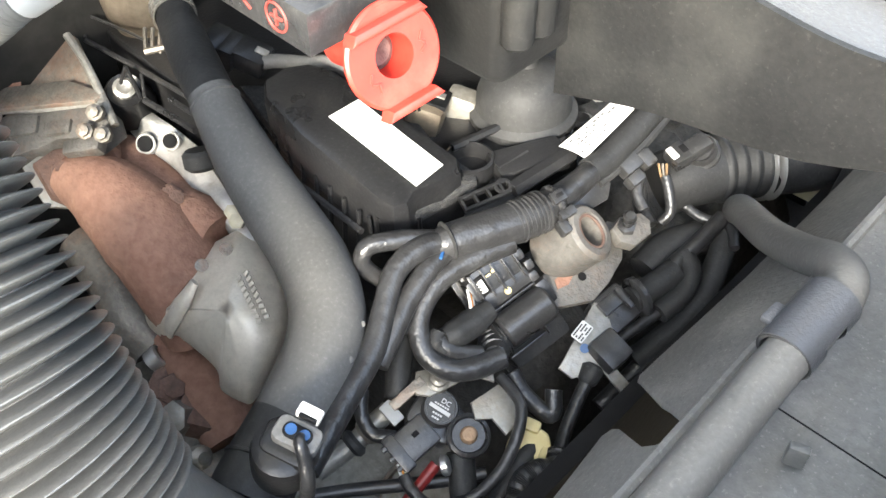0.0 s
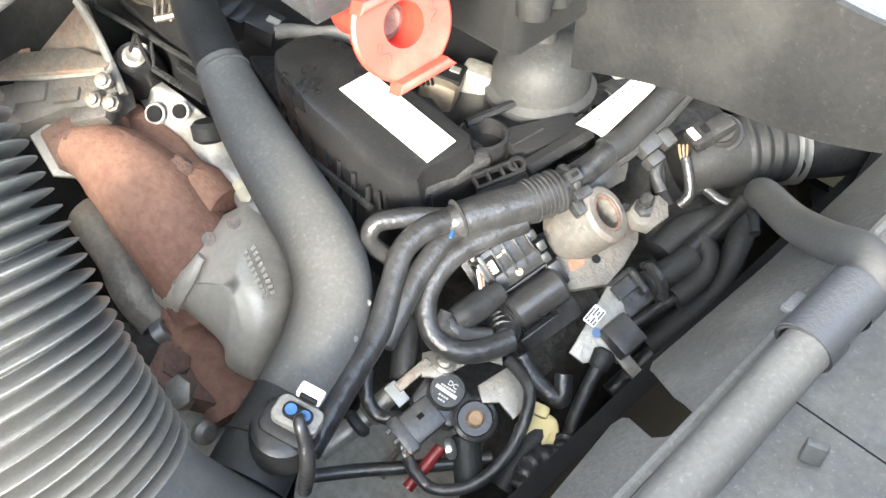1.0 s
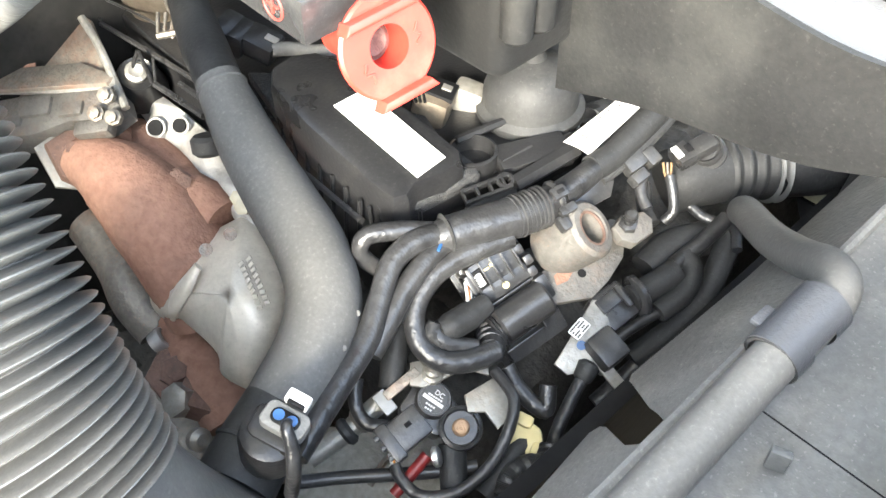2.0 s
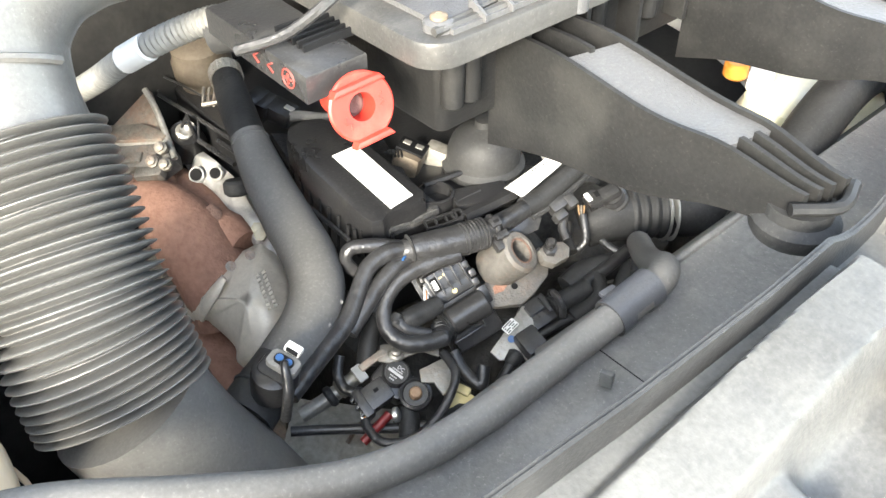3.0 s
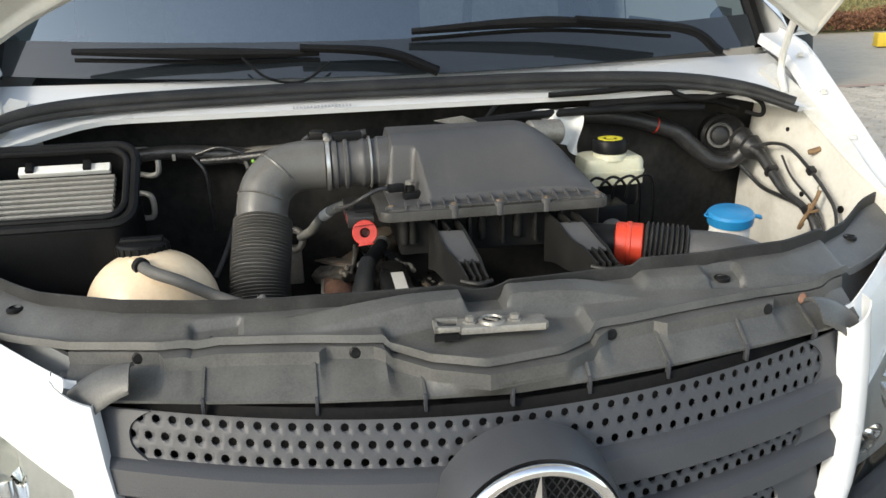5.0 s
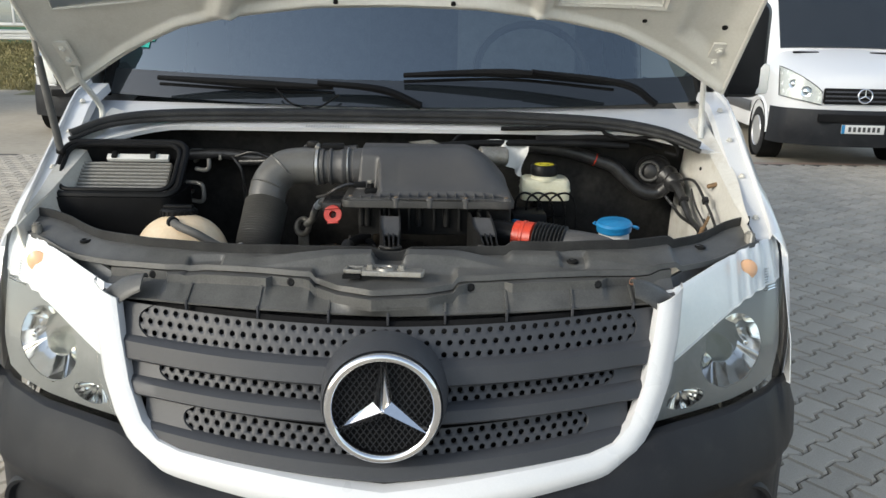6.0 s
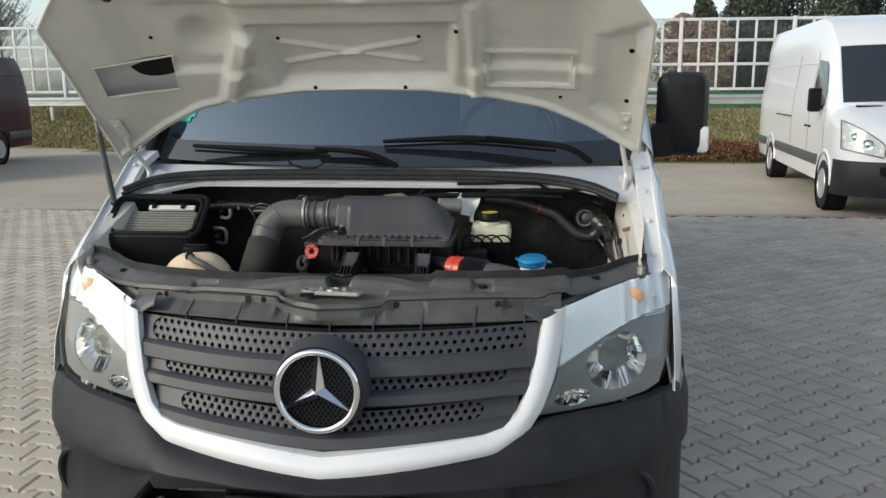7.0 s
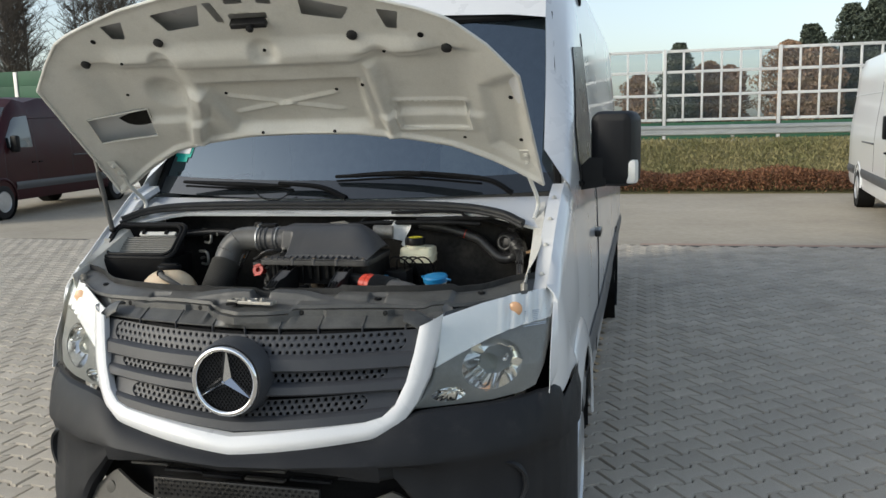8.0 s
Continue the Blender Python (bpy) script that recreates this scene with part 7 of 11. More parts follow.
    part("union", lathe(bmesh.new(), [(0.013, -0.01), (0.013, 0.008), (0.009, 0.010), (0, 0.010)], along((-0.2493, 0.7112, 0.8705), (-0.2599, 0.7094, 0.8831)), 6), STEEL, m)
    part("oil_pipe", tube([(-0.2176, 0.8854, 0.9091), (-0.2194, 0.8396, 0.8967), (-0.2258, 0.8091, 0.8850), (-0.2234, 0.7836, 0.8689)], 0.022, 18, 8), CASTING, m, "dark grimy metal pipe")
    part("floor_casting", prism(bmesh.new(), [(-0.05, -0.04), (0.06, -0.05), (0.08, 0.03), (0.0, 0.06), (-0.06, 0.03)], -0.01, 0.006, basis((-0.2481, 0.7102, 0.8220), (-0.2265, 0.6883, 0.8211), (-0.2632, 0.6914, 0.8128)), 0.006), CASTING, m)
    part("stub", rod(bmesh.new(), (-0.2569, 0.6863, 0.8551), (-0.2542, 0.6747, 0.8626), 0.009, 14, bev=0.004), ZINC, m)
    s = thing("heat_shield", (-0.195, 0.7, 0.93), "stained pressed steel heat shield with stamped mark", "heat shield")
    edge = [(-0.2255, 0.7700, 0.9274), (-0.2114, 0.7707, 0.9386), (-0.1833, 0.7626, 0.9530), (-0.1559, 0.7510, 0.9644), (-0.1467, 0.7430, 0.9678), (-0.1453, 0.7171, 0.9645), (-0.1515, 0.6891, 0.9576), (-0.1652, 0.6676, 0.9473), (-0.1827, 0.6562, 0.9361), (-0.1992, 0.6533, 0.9259), (-0.2149, 0.6527, 0.9150), (-0.2199, 0.6594, 0.9136), (-0.2241, 0.6771, 0.9148), (-0.2179, 0.6898, 0.9195), (-0.2190, 0.7144, 0.9221), (-0.2213, 0.7337, 0.9201), (-0.2281, 0.7484, 0.9147), (-0.2295, 0.7622, 0.9179)]
    rim = spline(edge + edge[:1], 4)[:-1]
    mid = Vector((-0.1965, 0.6933, 0.9626))
    toward = (Vector((-0.2357, 0.5921, 1.0811)) - mid).normalized()
    def f(u, v):
        """u round the outline, v from the rim to the middle."""
        k = u * len(rim)
        a = rim[int(k) % len(rim)].lerp(rim[(int(k) + 1) % len(rim)], k - int(k))
        return a.lerp(mid, v) + toward * (0.007 * (1 - (1 - min(1, v / 0.22)) ** 2) + 0.004 * math.sin(3.1 * v))
    bm = sheet(f, lin(0, 1, len(rim)), [0, 0.03, 0.07, 0.12, 0.18, 0.25, 0.35, 0.5, 0.7, 0.85, 1.0], 0.002, push=tuple(-toward))
    bmesh.ops.remove_doubles(bm, verts=bm.verts, dist=0.0002)
    part("plate", bm, SHIELD, s)
    part("bent_edge", tube([(-0.1995, 0.7225, 0.9712), (-0.2112, 0.7241, 0.9590), (-0.2216, 0.7305, 0.9413), (-0.2255, 0.7351, 0.9267)], [0.004, 0.007, 0.007, 0.004], 12, 6, 0.6), SHIELD, s)
    for q in ((-0.1861, 0.7358, 0.9678), (-0.1678, 0.7300, 0.9746)):
        part("rivet_hole", lathe(bmesh.new(), [(0.0048, 0), (0.0048, 0.0012), (0.003, 0.0014), (0, 0.0005)], along(q, Vector(q) + toward), 14), CASTING, s)
    sb = basis((-0.1730, 0.6911, 0.9794), (-0.1799, 0.6661, 0.9671), (-0.1795, 0.6966, 0.9748))
    bars = bmesh.new()
    rng = random.Random(4)
    for r in range(2):
        for k in range(9):
            box(bars, sb @ Vector((-0.004 + 0.0042 * k, 0.002 + 0.0068 * r, 0.0006)), (0.0026, 0.0042, 0.0011), sb.to_3x3().to_4x4() @ Matrix.Rotation(rng.uniform(-0.4, 0.4), 4, "Z"), 0.0004)
    part("stamped_mark", bars, SHIELD, s)


def build_charge_hose():
    t = thing("charge_hose", (-0.18, 0.65, 0.98), "thick grey-black rubber charge air hose", "hose")
    C = [(-0.1379, 0.7502, 1.0814), (-0.1400, 0.7415, 1.0767), (-0.1488, 0.7062, 1.0615), (-0.1568, 0.6638, 1.0475), (-0.1658, 0.6227, 1.0406), (-0.1799, 0.5920, 1.0347), (-0.2017, 0.5722, 1.0287), (-0.2279, 0.5601, 1.0223), (-0.2385, 0.5556, 1.0205)]
    part("hose", tube(C, [0.0150, 0.0162, 0.0195, 0.0212, 0.0218, 0.0215, 0.0215, 0.0212, 0.021], 30, 10), HOSE, t)
    part("neck", tube([(-0.0949, 0.8637, 1.0795), (-0.1078, 0.8305, 1.0755), (-0.1235, 0.7886, 1.0761), (-0.1391, 0.7437, 1.0761)], [0.0135, 0.0155, 0.0162, 0.0152], 24, 8), RUBBER, t, "black rubber neck")
    part("step_rim", ring_bead(bmesh.new(), (-0.1394, 0.7439, 1.0774), Vector((-0.1488, 0.7062, 1.0615)) - Vector((-0.1400, 0.7415, 1.0767)), 0.0158, 0.0013, 30, 8), HOSE, t)
    part("collar", tube([(-0.2376, 0.5556, 1.0211), (-0.2496, 0.5519, 1.0189), (-0.2630, 0.5466, 1.0173), (-0.2777, 0.5402, 1.0142)], [0.0212, 0.0205, 0.0205, 0.021], 28, 6), RUBBER, t, "black moulded pipe end")
    part("collar_ridge", ring_bead(bmesh.new(), (-0.2602, 0.5474, 1.0183), Vector((-0.2777, 0.5402, 1.0142)) - Vector((-0.2630, 0.5466, 1.0173)), 0.0206, 0.0012, 30, 8), RUBBER, t)
    net = bmesh.new()
    ax = (Vector((-0.1078, 0.8305, 1.0755)) - Vector((-0.0949, 0.8637, 1.0795))).normalized()
    for k in range(4):
        ring_bead(net, Vector((-0.0944, 0.8658, 1.0799)) + ax * (0.004 * k), ax, 0.0152, 0.0012, 24, 6)
    m = along(Vector((-0.0944, 0.8658, 1.0799)), Vector((-0.0944, 0.8658, 1.0799)) + ax)
    for k in range(16):
        a = 2 * math.pi * k / 16
        v = Vector((0.0153 * math.cos(a), 0.0153 * math.sin(a), -0.001))
        rod(net, m @ v, m @ (v + Vector((0, 0, 0.014))), 0.0011, 5)
    part("mesh_sleeve", net, STEEL, t)
    for q in ((-0.1756, 0.5667, 1.0380), (-0.1952, 0.5540, 1.0369), (-0.1836, 0.6237, 1.0405)):
        part("pip", lathe(bmesh.new(), [(0.0018, -0.002), (0.0018, 0.001), (0, 0.0015)], along(q, (-0.2345, 0.4896, 1.1492)), 8), HOSE, t)
    # temperature sensor plug
    s = thing("hose_sensor", (-0.2505, 0.5368, 1.0326), "grey two-pin sensor plug with a blue seal", "sensor plug")
    fr = basis((-0.2499, 0.5230, 1.0623), (-0.2461, 0.5137, 1.0597), (-0.2411, 0.5281, 1.0634))
    part("body", lathe(bmesh.new(), [(0.015, -0.03), (0.0155, -0.012), (0.0145, -0.006), (0.011, -0.004), (0, -0.004)], fr @ Matrix.Translation((-0.004, -0.005, 0)), 26), COVER, s)
    part("case", prism(bmesh.new(), rounded(0.027, 0.019, 0.006, 4), -0.02, -0.002, fr @ Matrix.Translation((-0.002, -0.003, 0)), 0.003), COVER, s)
    part("socket", prism(bmesh.new(), rounded(0.0225, 0.0135, 0.004, 4), -0.004, 0.003, fr, 0.0015), DUSTY, s)
    part("socket_rim", prism(bmesh.new(), rounded(0.0145, 0.0076, 0.0035, 4), 0.002, 0.0042, fr, 0.0005), DASH, s)
    for k in (-1, 1):
        part("seal", lathe(bmesh.new(), [(0.0027, 0.003), (0.0027, 0.0048), (0.0012, 0.0048), (0, 0.0042)], fr @ Matrix.Translation((0.0034 * k, 0, 0)), 14), BLUESEAL, s, "blue wire seal")
    part("latch", box(bmesh.new(), fr @ Vector((0.0005, 0.0105, 0.004)), (0.012, 0.007, 0.005), fr.to_3x3().to_4x4(), 0.0015), LABEL, s, "white latch clip")
    part("latch_slot", box(bmesh.new(), fr @ Vector((0.001, 0.0075, 0.0052)), (0.009, 0.0022, 0.0034), fr.to_3x3().to_4x4(), 0.0008), DASH, s)
    part("side_window", box(bmesh.new(), fr @ Vector((-0.006, -0.0135, -0.009)), (0.008, 0.004, 0.003), fr.to_3x3().to_4x4(), 0.0006), BLACK, s)
    part("lead", tube([fr @ Vector((0.002, 0, 0.003)), fr @ Vector((0.003, -0.004, 0.006)), (-0.2550, 0.5113, 1.0591), (-0.2588, 0.5075, 1.0484), (-0.2621, 0.5104, 1.0274)], [0.0018, 0.0028, 0.0034, 0.0036, 0.0036], 12, 8), WIRE, s)


def build_intake():
    t = thing("intake_duct", (-0.33, 0.56, 0.95), "dusty black plastic intake duct with corrugated section", "air duct")
    el = [(-0.212, 0.688, 1.300), (-0.255, 0.688, 1.300), (-0.292, 0.684, 1.291), (-0.320, 0.673, 1.266), (-0.331, 0.655, 1.235), (-0.332, 0.640, 1.212)]
    part("elbow", tube(el, [0.0455, 0.046, 0.0475, 0.0475, 0.0465, 0.0455], 36, 8), DUCT, t)
    ribs = bmesh.new()
    for k in (2.0, 3.6):
        i = int(k)
        p = Vector(el[i]).lerp(Vector(el[i + 1]), k - i)
        d = (Vector(el[i + 1]) - Vector(el[i])).normalized()
        m = along(p, p + d)
        pts = [m @ Vector((0.0475 * math.cos(a), 0.0475 * math.sin(a), 0)) for a in lin(0, 6.283, 40)]
        pts = [q for q in pts if (q - p).dot(Vector((-0.4, -0.7, 0.5))) > 0.012]
        if len(pts) > 3:
            pts.sort(key=lambda q: (q - p).dot(m.to_3x3() @ Vector((1, 0, 0))))
        sweep(ribs, pts, 0.0028, 6, raw=True)
    part("moulded_rib", ribs, DUCT, t)
    cor = [(-0.332, 0.640, 1.212), (-0.337, 0.605, 1.17), (-0.343, 0.57, 1.125), (-0.344, 0.542, 1.082)]
    C = spline(cor, 110)
    part("corrugated_section", sweep(bmesh.new(), C, ribbed(0.0425, 0.0112, 27), 40, raw=True), DUCT, t, "corrugated flexible section")
    part("lower_pipe", tube([(-0.344, 0.543, 1.083), (-0.330, 0.528, 1.035), (-0.306, 0.514, 0.975), (-0.285, 0.50, 0.90), (-0.28, 0.49, 0.80)], [0.047, 0.047, 0.0475, 0.048, 0.048], 32, 8), DUCT, t)
    # air mass meter between elbow and filter box
    a = thing("air_mass_meter", (-0.15, 0.688, 1.25), "black ribbed air mass meter with steel clamp", "air mass meter")
    prof = [(0.0445, 0.0), (0.0465, 0.004), (0.0465, 0.010), (0.0425, 0.013), (0.0425, 0.022), (0.0475, 0.025), (0.0475, 0.030), (0.043, 0.034), (0.043, 0.052), (0.046, 0.056), (0.046, 0.062), (0.043, 0.066), (0.043, 0.082), (0.047, 0.086), (0.047, 0.115)]
    part("housing", lathe(bmesh.new(), prof, along((-0.200, 0.688, 1.300), (0.5, 0.688, 1.300)), 40), LID, a)
    part("clamp", clamp_ring(bmesh.new(), (-0.206, 0.688, 1.300), (1, 0, 0), 0.0475, 0.008), CLAMPM, a, "shiny steel hose clamp")
    part("clamp", clamp_ring(bmesh.new(), (-0.128, 0.688, 1.300), (1, 0, 0), 0.0472, 0.004), CLAMPM, a, "thin steel hose clamp")
    part("clamp_screw", rod(bmesh.new(), (-0.206, 0.67, 1.349), (-0.206, 0.70, 1.352), 0.006, 10, bev=0.001), ZINC, a)
    part("sensor", box(bmesh.new(), (-0.168, 0.695, 1.350), (0.055, 0.026, 0.014), Matrix.Rotation(radians(4), 4, "Z"), 0.003), DASH, a)
    part("plug", box(bmesh.new(), (-0.222, 0.712, 1.352), (0.026, 0.02, 0.016), Matrix.Rotation(radians(-15), 4, "Z"), 0.003), DASH, a)
    part("lead", tube([(-0.235, 0.716, 1.35), (-0.25, 0.73, 1.335), (-0.255, 0.745, 1.30)], 0.005, 8, 6), WIRE, a)


def build_airbox():
    t = thing("air_filter_box", (0.08, 0.65, 1.08), "matt black air filter box with moulded ribs and brackets", "air filter box")
    x0, x1, y0, y1 = -0.13, 0.282, 0.508, 0.795
    def front(x):
        return 0.513 + lerp_table([(-0.13, 0.008), (-0.09, 0.010), (-0.05, 0.014), (0.0, 0.025), (0.08, 0.033), (0.17, 0.035), (0.25, 0.03), (0.29, 0.03)], x)
    def lidz(x, y):
        q = front(x)
        h = 0.009 * smooth(q, q + 0.007, y) + 0.091 * smooth(q - 0.01, q + 0.165, y) ** 0.85
        h *= smooth(-0.106, -0.090, x) * smooth(0.285, 0.16, x) ** 0.45
        h *= smooth(0.80, 0.75, y) ** 0.3
        notch = smooth(-0.060 + 0.12 * (0.635 - y), -0.046 + 0.12 * (0.635 - y), x)
        if y < 0.640:
            h *= notch + (1 - notch) * smooth(0.626, 0.640, y)
        return 1.2525 + h
    part("lid", sheet(lambda x, y: (x, y, lidz(x, y)), lin(-0.108, 0.272, 130), lin(0.514, 0.79, 120), 0.004, push=(0, 0, -1)), LID, t, "domed black lid")
    part("outlet", tube([(-0.105, 0.688, 1.300), (-0.07, 0.69, 1.302), (-0.03, 0.69, 1.302)], [0.044, 0.0445, 0.046], 32, 4), LID, t)
    rim = bmesh.new()
    rect = [(x + (x0 + x1) / 2, y + (y0 + y1) / 2) for x, y in rounded(x1 - x0, y1 - y0, 0.022, 5)]
    prism(rim, rect, 1.232, 1.249, Matrix(), 0.003)
    part("rim", rim, BOXRIM, t)
    # the walls take the copy of the plastic with shade in its colour
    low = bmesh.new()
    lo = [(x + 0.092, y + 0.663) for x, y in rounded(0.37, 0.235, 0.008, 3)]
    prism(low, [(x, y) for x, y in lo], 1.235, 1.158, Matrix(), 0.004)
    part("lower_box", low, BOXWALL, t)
    edge = bmesh.new()
    sweep(edge, [(x0 + 0.012, y0 + 0.012, 1.252), (0.08, y0 + 0.006, 1.252), (x1 - 0.012, y0 + 0.010, 1.252)], 0.003, 6, 6)
    sweep(edge, [(x, front(x), 1.254) for x in lin(-0.105, 0.255, 14)], 0.0018, 6, 3)
    part("lid_edge", edge, BOXRIM, t)
    for k in range(15):
        x = -0.085 + 0.0225 * k
        b = sheet(lambda u, v: (x, 0.511 + (front(x) - 0.508) * u, 1.2505 + (0.004 + 0.008 * u) * v), lin(0, 1, 3), lin(0, 1, 1), 0.0022, push=(1, 0, 0))
        part("rib", b, LID, t)
    for x, y in ((-0.108, 0.527), (0.0, 0.516), (0.08, 0.516), (0.165, 0.516), (0.262, 0.522)):
        b = part("boss", lathe(bmesh.new(), [(0.010, -0.018), (0.010, 0.004), (0.008, 0.0055), (0.0, 0.0055)], pose(x, y, 1.250), 16), LID, t)
        part("screw", lathe(bmesh.new(), [(0.0055, 0.005), (0.0055, 0.0075), (0.002, 0.0085), (0.0, 0.007)], pose(x, y, 1.250), 12), BRASS, b, "rusty brass screw")
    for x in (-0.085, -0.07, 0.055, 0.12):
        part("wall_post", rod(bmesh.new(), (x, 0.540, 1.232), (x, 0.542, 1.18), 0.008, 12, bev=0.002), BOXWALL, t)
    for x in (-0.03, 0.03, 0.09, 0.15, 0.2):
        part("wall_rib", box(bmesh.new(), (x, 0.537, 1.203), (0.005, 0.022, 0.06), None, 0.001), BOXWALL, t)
    for n, (bx, by, tx, ty, tz) in enumerate(((-0.017, 0.512, -0.003, 0.318, 1.188), (0.196, 0.505, 0.212, 0.333, 1.188))):
        a, b = Vector((bx, by, 1.228)), Vector((tx, ty, tz))
        d = (b - a)
        side = Vector((0.94, -0.25, 0.03)).normalized()
        def mid(w):
            p = a + d * w
            p.z = 1.219 - 0.017 * smooth(0.0, 0.6, w) - 0.013 * smooth(0.66, 1.0, w)
            return p
        def half(w):
            return 0.0235 - 0.008 * smooth(0.4, 1.0, w)
        # one plastic: plate in the lit colour, webs in the shaded one
        arm = part("bracket", sheet(lambda w, v: tuple(mid(w) + side * half(w) * v), [0.13, 0.2, 0.3, 0.4, 0.5, 0.6, 0.68, 0.72], lin(-0.93, 1.0, 6), 0.004, push=(0, 0, -1)), LID, t, "webbed mounting bracket")
        for v, w0, w1 in ((-1, -0.17, 0.985), (1, -0.17, 0.985), (-0.05, -0.17, 0.14), (-0.3, 0.72, 0.985), (0.3, 0.72, 0.985)):
            def web(w, q, v=v):
                p = mid(w) + side * half(w) * v
                deep = 0.070 * max(0.0, 1 - w) ** 0.74 + 0.016 if abs(v) == 1 else 0.02
                return tuple(p + Vector((0, 0, 0.0035 - q * deep)))
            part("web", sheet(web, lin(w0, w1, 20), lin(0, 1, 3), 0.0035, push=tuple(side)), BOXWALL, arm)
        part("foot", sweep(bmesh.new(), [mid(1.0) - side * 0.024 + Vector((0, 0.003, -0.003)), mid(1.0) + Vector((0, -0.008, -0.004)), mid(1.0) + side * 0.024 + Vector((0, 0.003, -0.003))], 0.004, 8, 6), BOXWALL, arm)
        part("grommet", lathe(bmesh.new(), [(0.024, -0.022), (0.026, -0.018), (0.026, -0.012), (0.02, -0.008), (0.02, 0.0), (0.0, 0.0)], pose(*(mid(0.93) + Vector((0, 0, -0.012)))), 24), RUBBER, arm, "black rubber grommet")
    # pressure sensor on the lid
    s = thing("lid_sensor", (-0.068, 0.585, 1.25), "small black pressure sensor on the lid", "sensor")
    part("post", lathe(bmesh.new(), [(0.009, 0), (0.009, 0.022), (0.0065, 0.024), (0.0065, 0.03), (0, 0.031)], pose(-0.066, 0.592, 1.25), 14), DASH, s)
    part("cap", lathe(bmesh.new(), [(0.0075, 0.026), (0.008, 0.028), (0.008, 0.033), (0, 0.034)], pose(-0.066, 0.592, 1.25), 14), ZINC, s)
    part("wing", box(bmesh.new(), (-0.063, 0.583, 1.258), (0.034, 0.016, 0.014), Matrix.Rotation(radians(10), 4, "Z"), 0.003), DASH, s)
    part("plug", box(bmesh.new(), (-0.092, 0.588, 1.272), (0.03, 0.016, 0.014), Matrix.Rotation(radians(8), 4, "Z"), 0.003), DASH, s)
    part("lead", tube([(-0.106, 0.586, 1.272), (-0.122, 0.582, 1.273), (-0.150, 0.578, 1.262), (-0.175, 0.59, 1.245), (-0.2, 0.61, 1.235)], 0.0035, 8, 8), WIRE, s)
    # inlet snorkel
    n = thing("inlet_snorkel", (0.36, 0.44, 1.1), "red-banded black air inlet hose", "air hose")
    part("stub", tube([(0.205, 0.50, 1.178), (0.245, 0.488, 1.176), (0.285, 0.472, 1.174)], 0.034, 28, 4), DASH, n)
    part("red_band", lathe(bmesh.new(), [(0.036, 0), (0.039, 0.002), (0.039, 0.018), (0.041, 0.020), (0.041, 0.026), (0.039, 0.028), (0.039, 0.046), (0.036, 0.048)], along((0.281, 0.474, 1.174), (0.281 + 0.9, 0.474 - 0.42, 1.168)), 36), RED, n, "bright red coupling band")
    C = spline([(0.325, 0.453, 1.173), (0.358, 0.438, 1.171), (0.392, 0.424, 1.168)], 40)
    part("bellows", sweep(bmesh.new(), C, ribbed(0.0365, 0.0075, 9), 36, raw=True), RUBBER, n, "black corrugated rubber bellows")
    part("elbow", tube([(0.390, 0.425, 1.168), (0.43, 0.406, 1.166), (0.47, 0.39, 1.158), (0.51, 0.388, 1.135), (0.535, 0.395, 1.09), (0.54, 0.40, 0.98)], [0.037, 0.038, 0.0395, 0.04, 0.04, 0.04], 32, 8), LID, n)


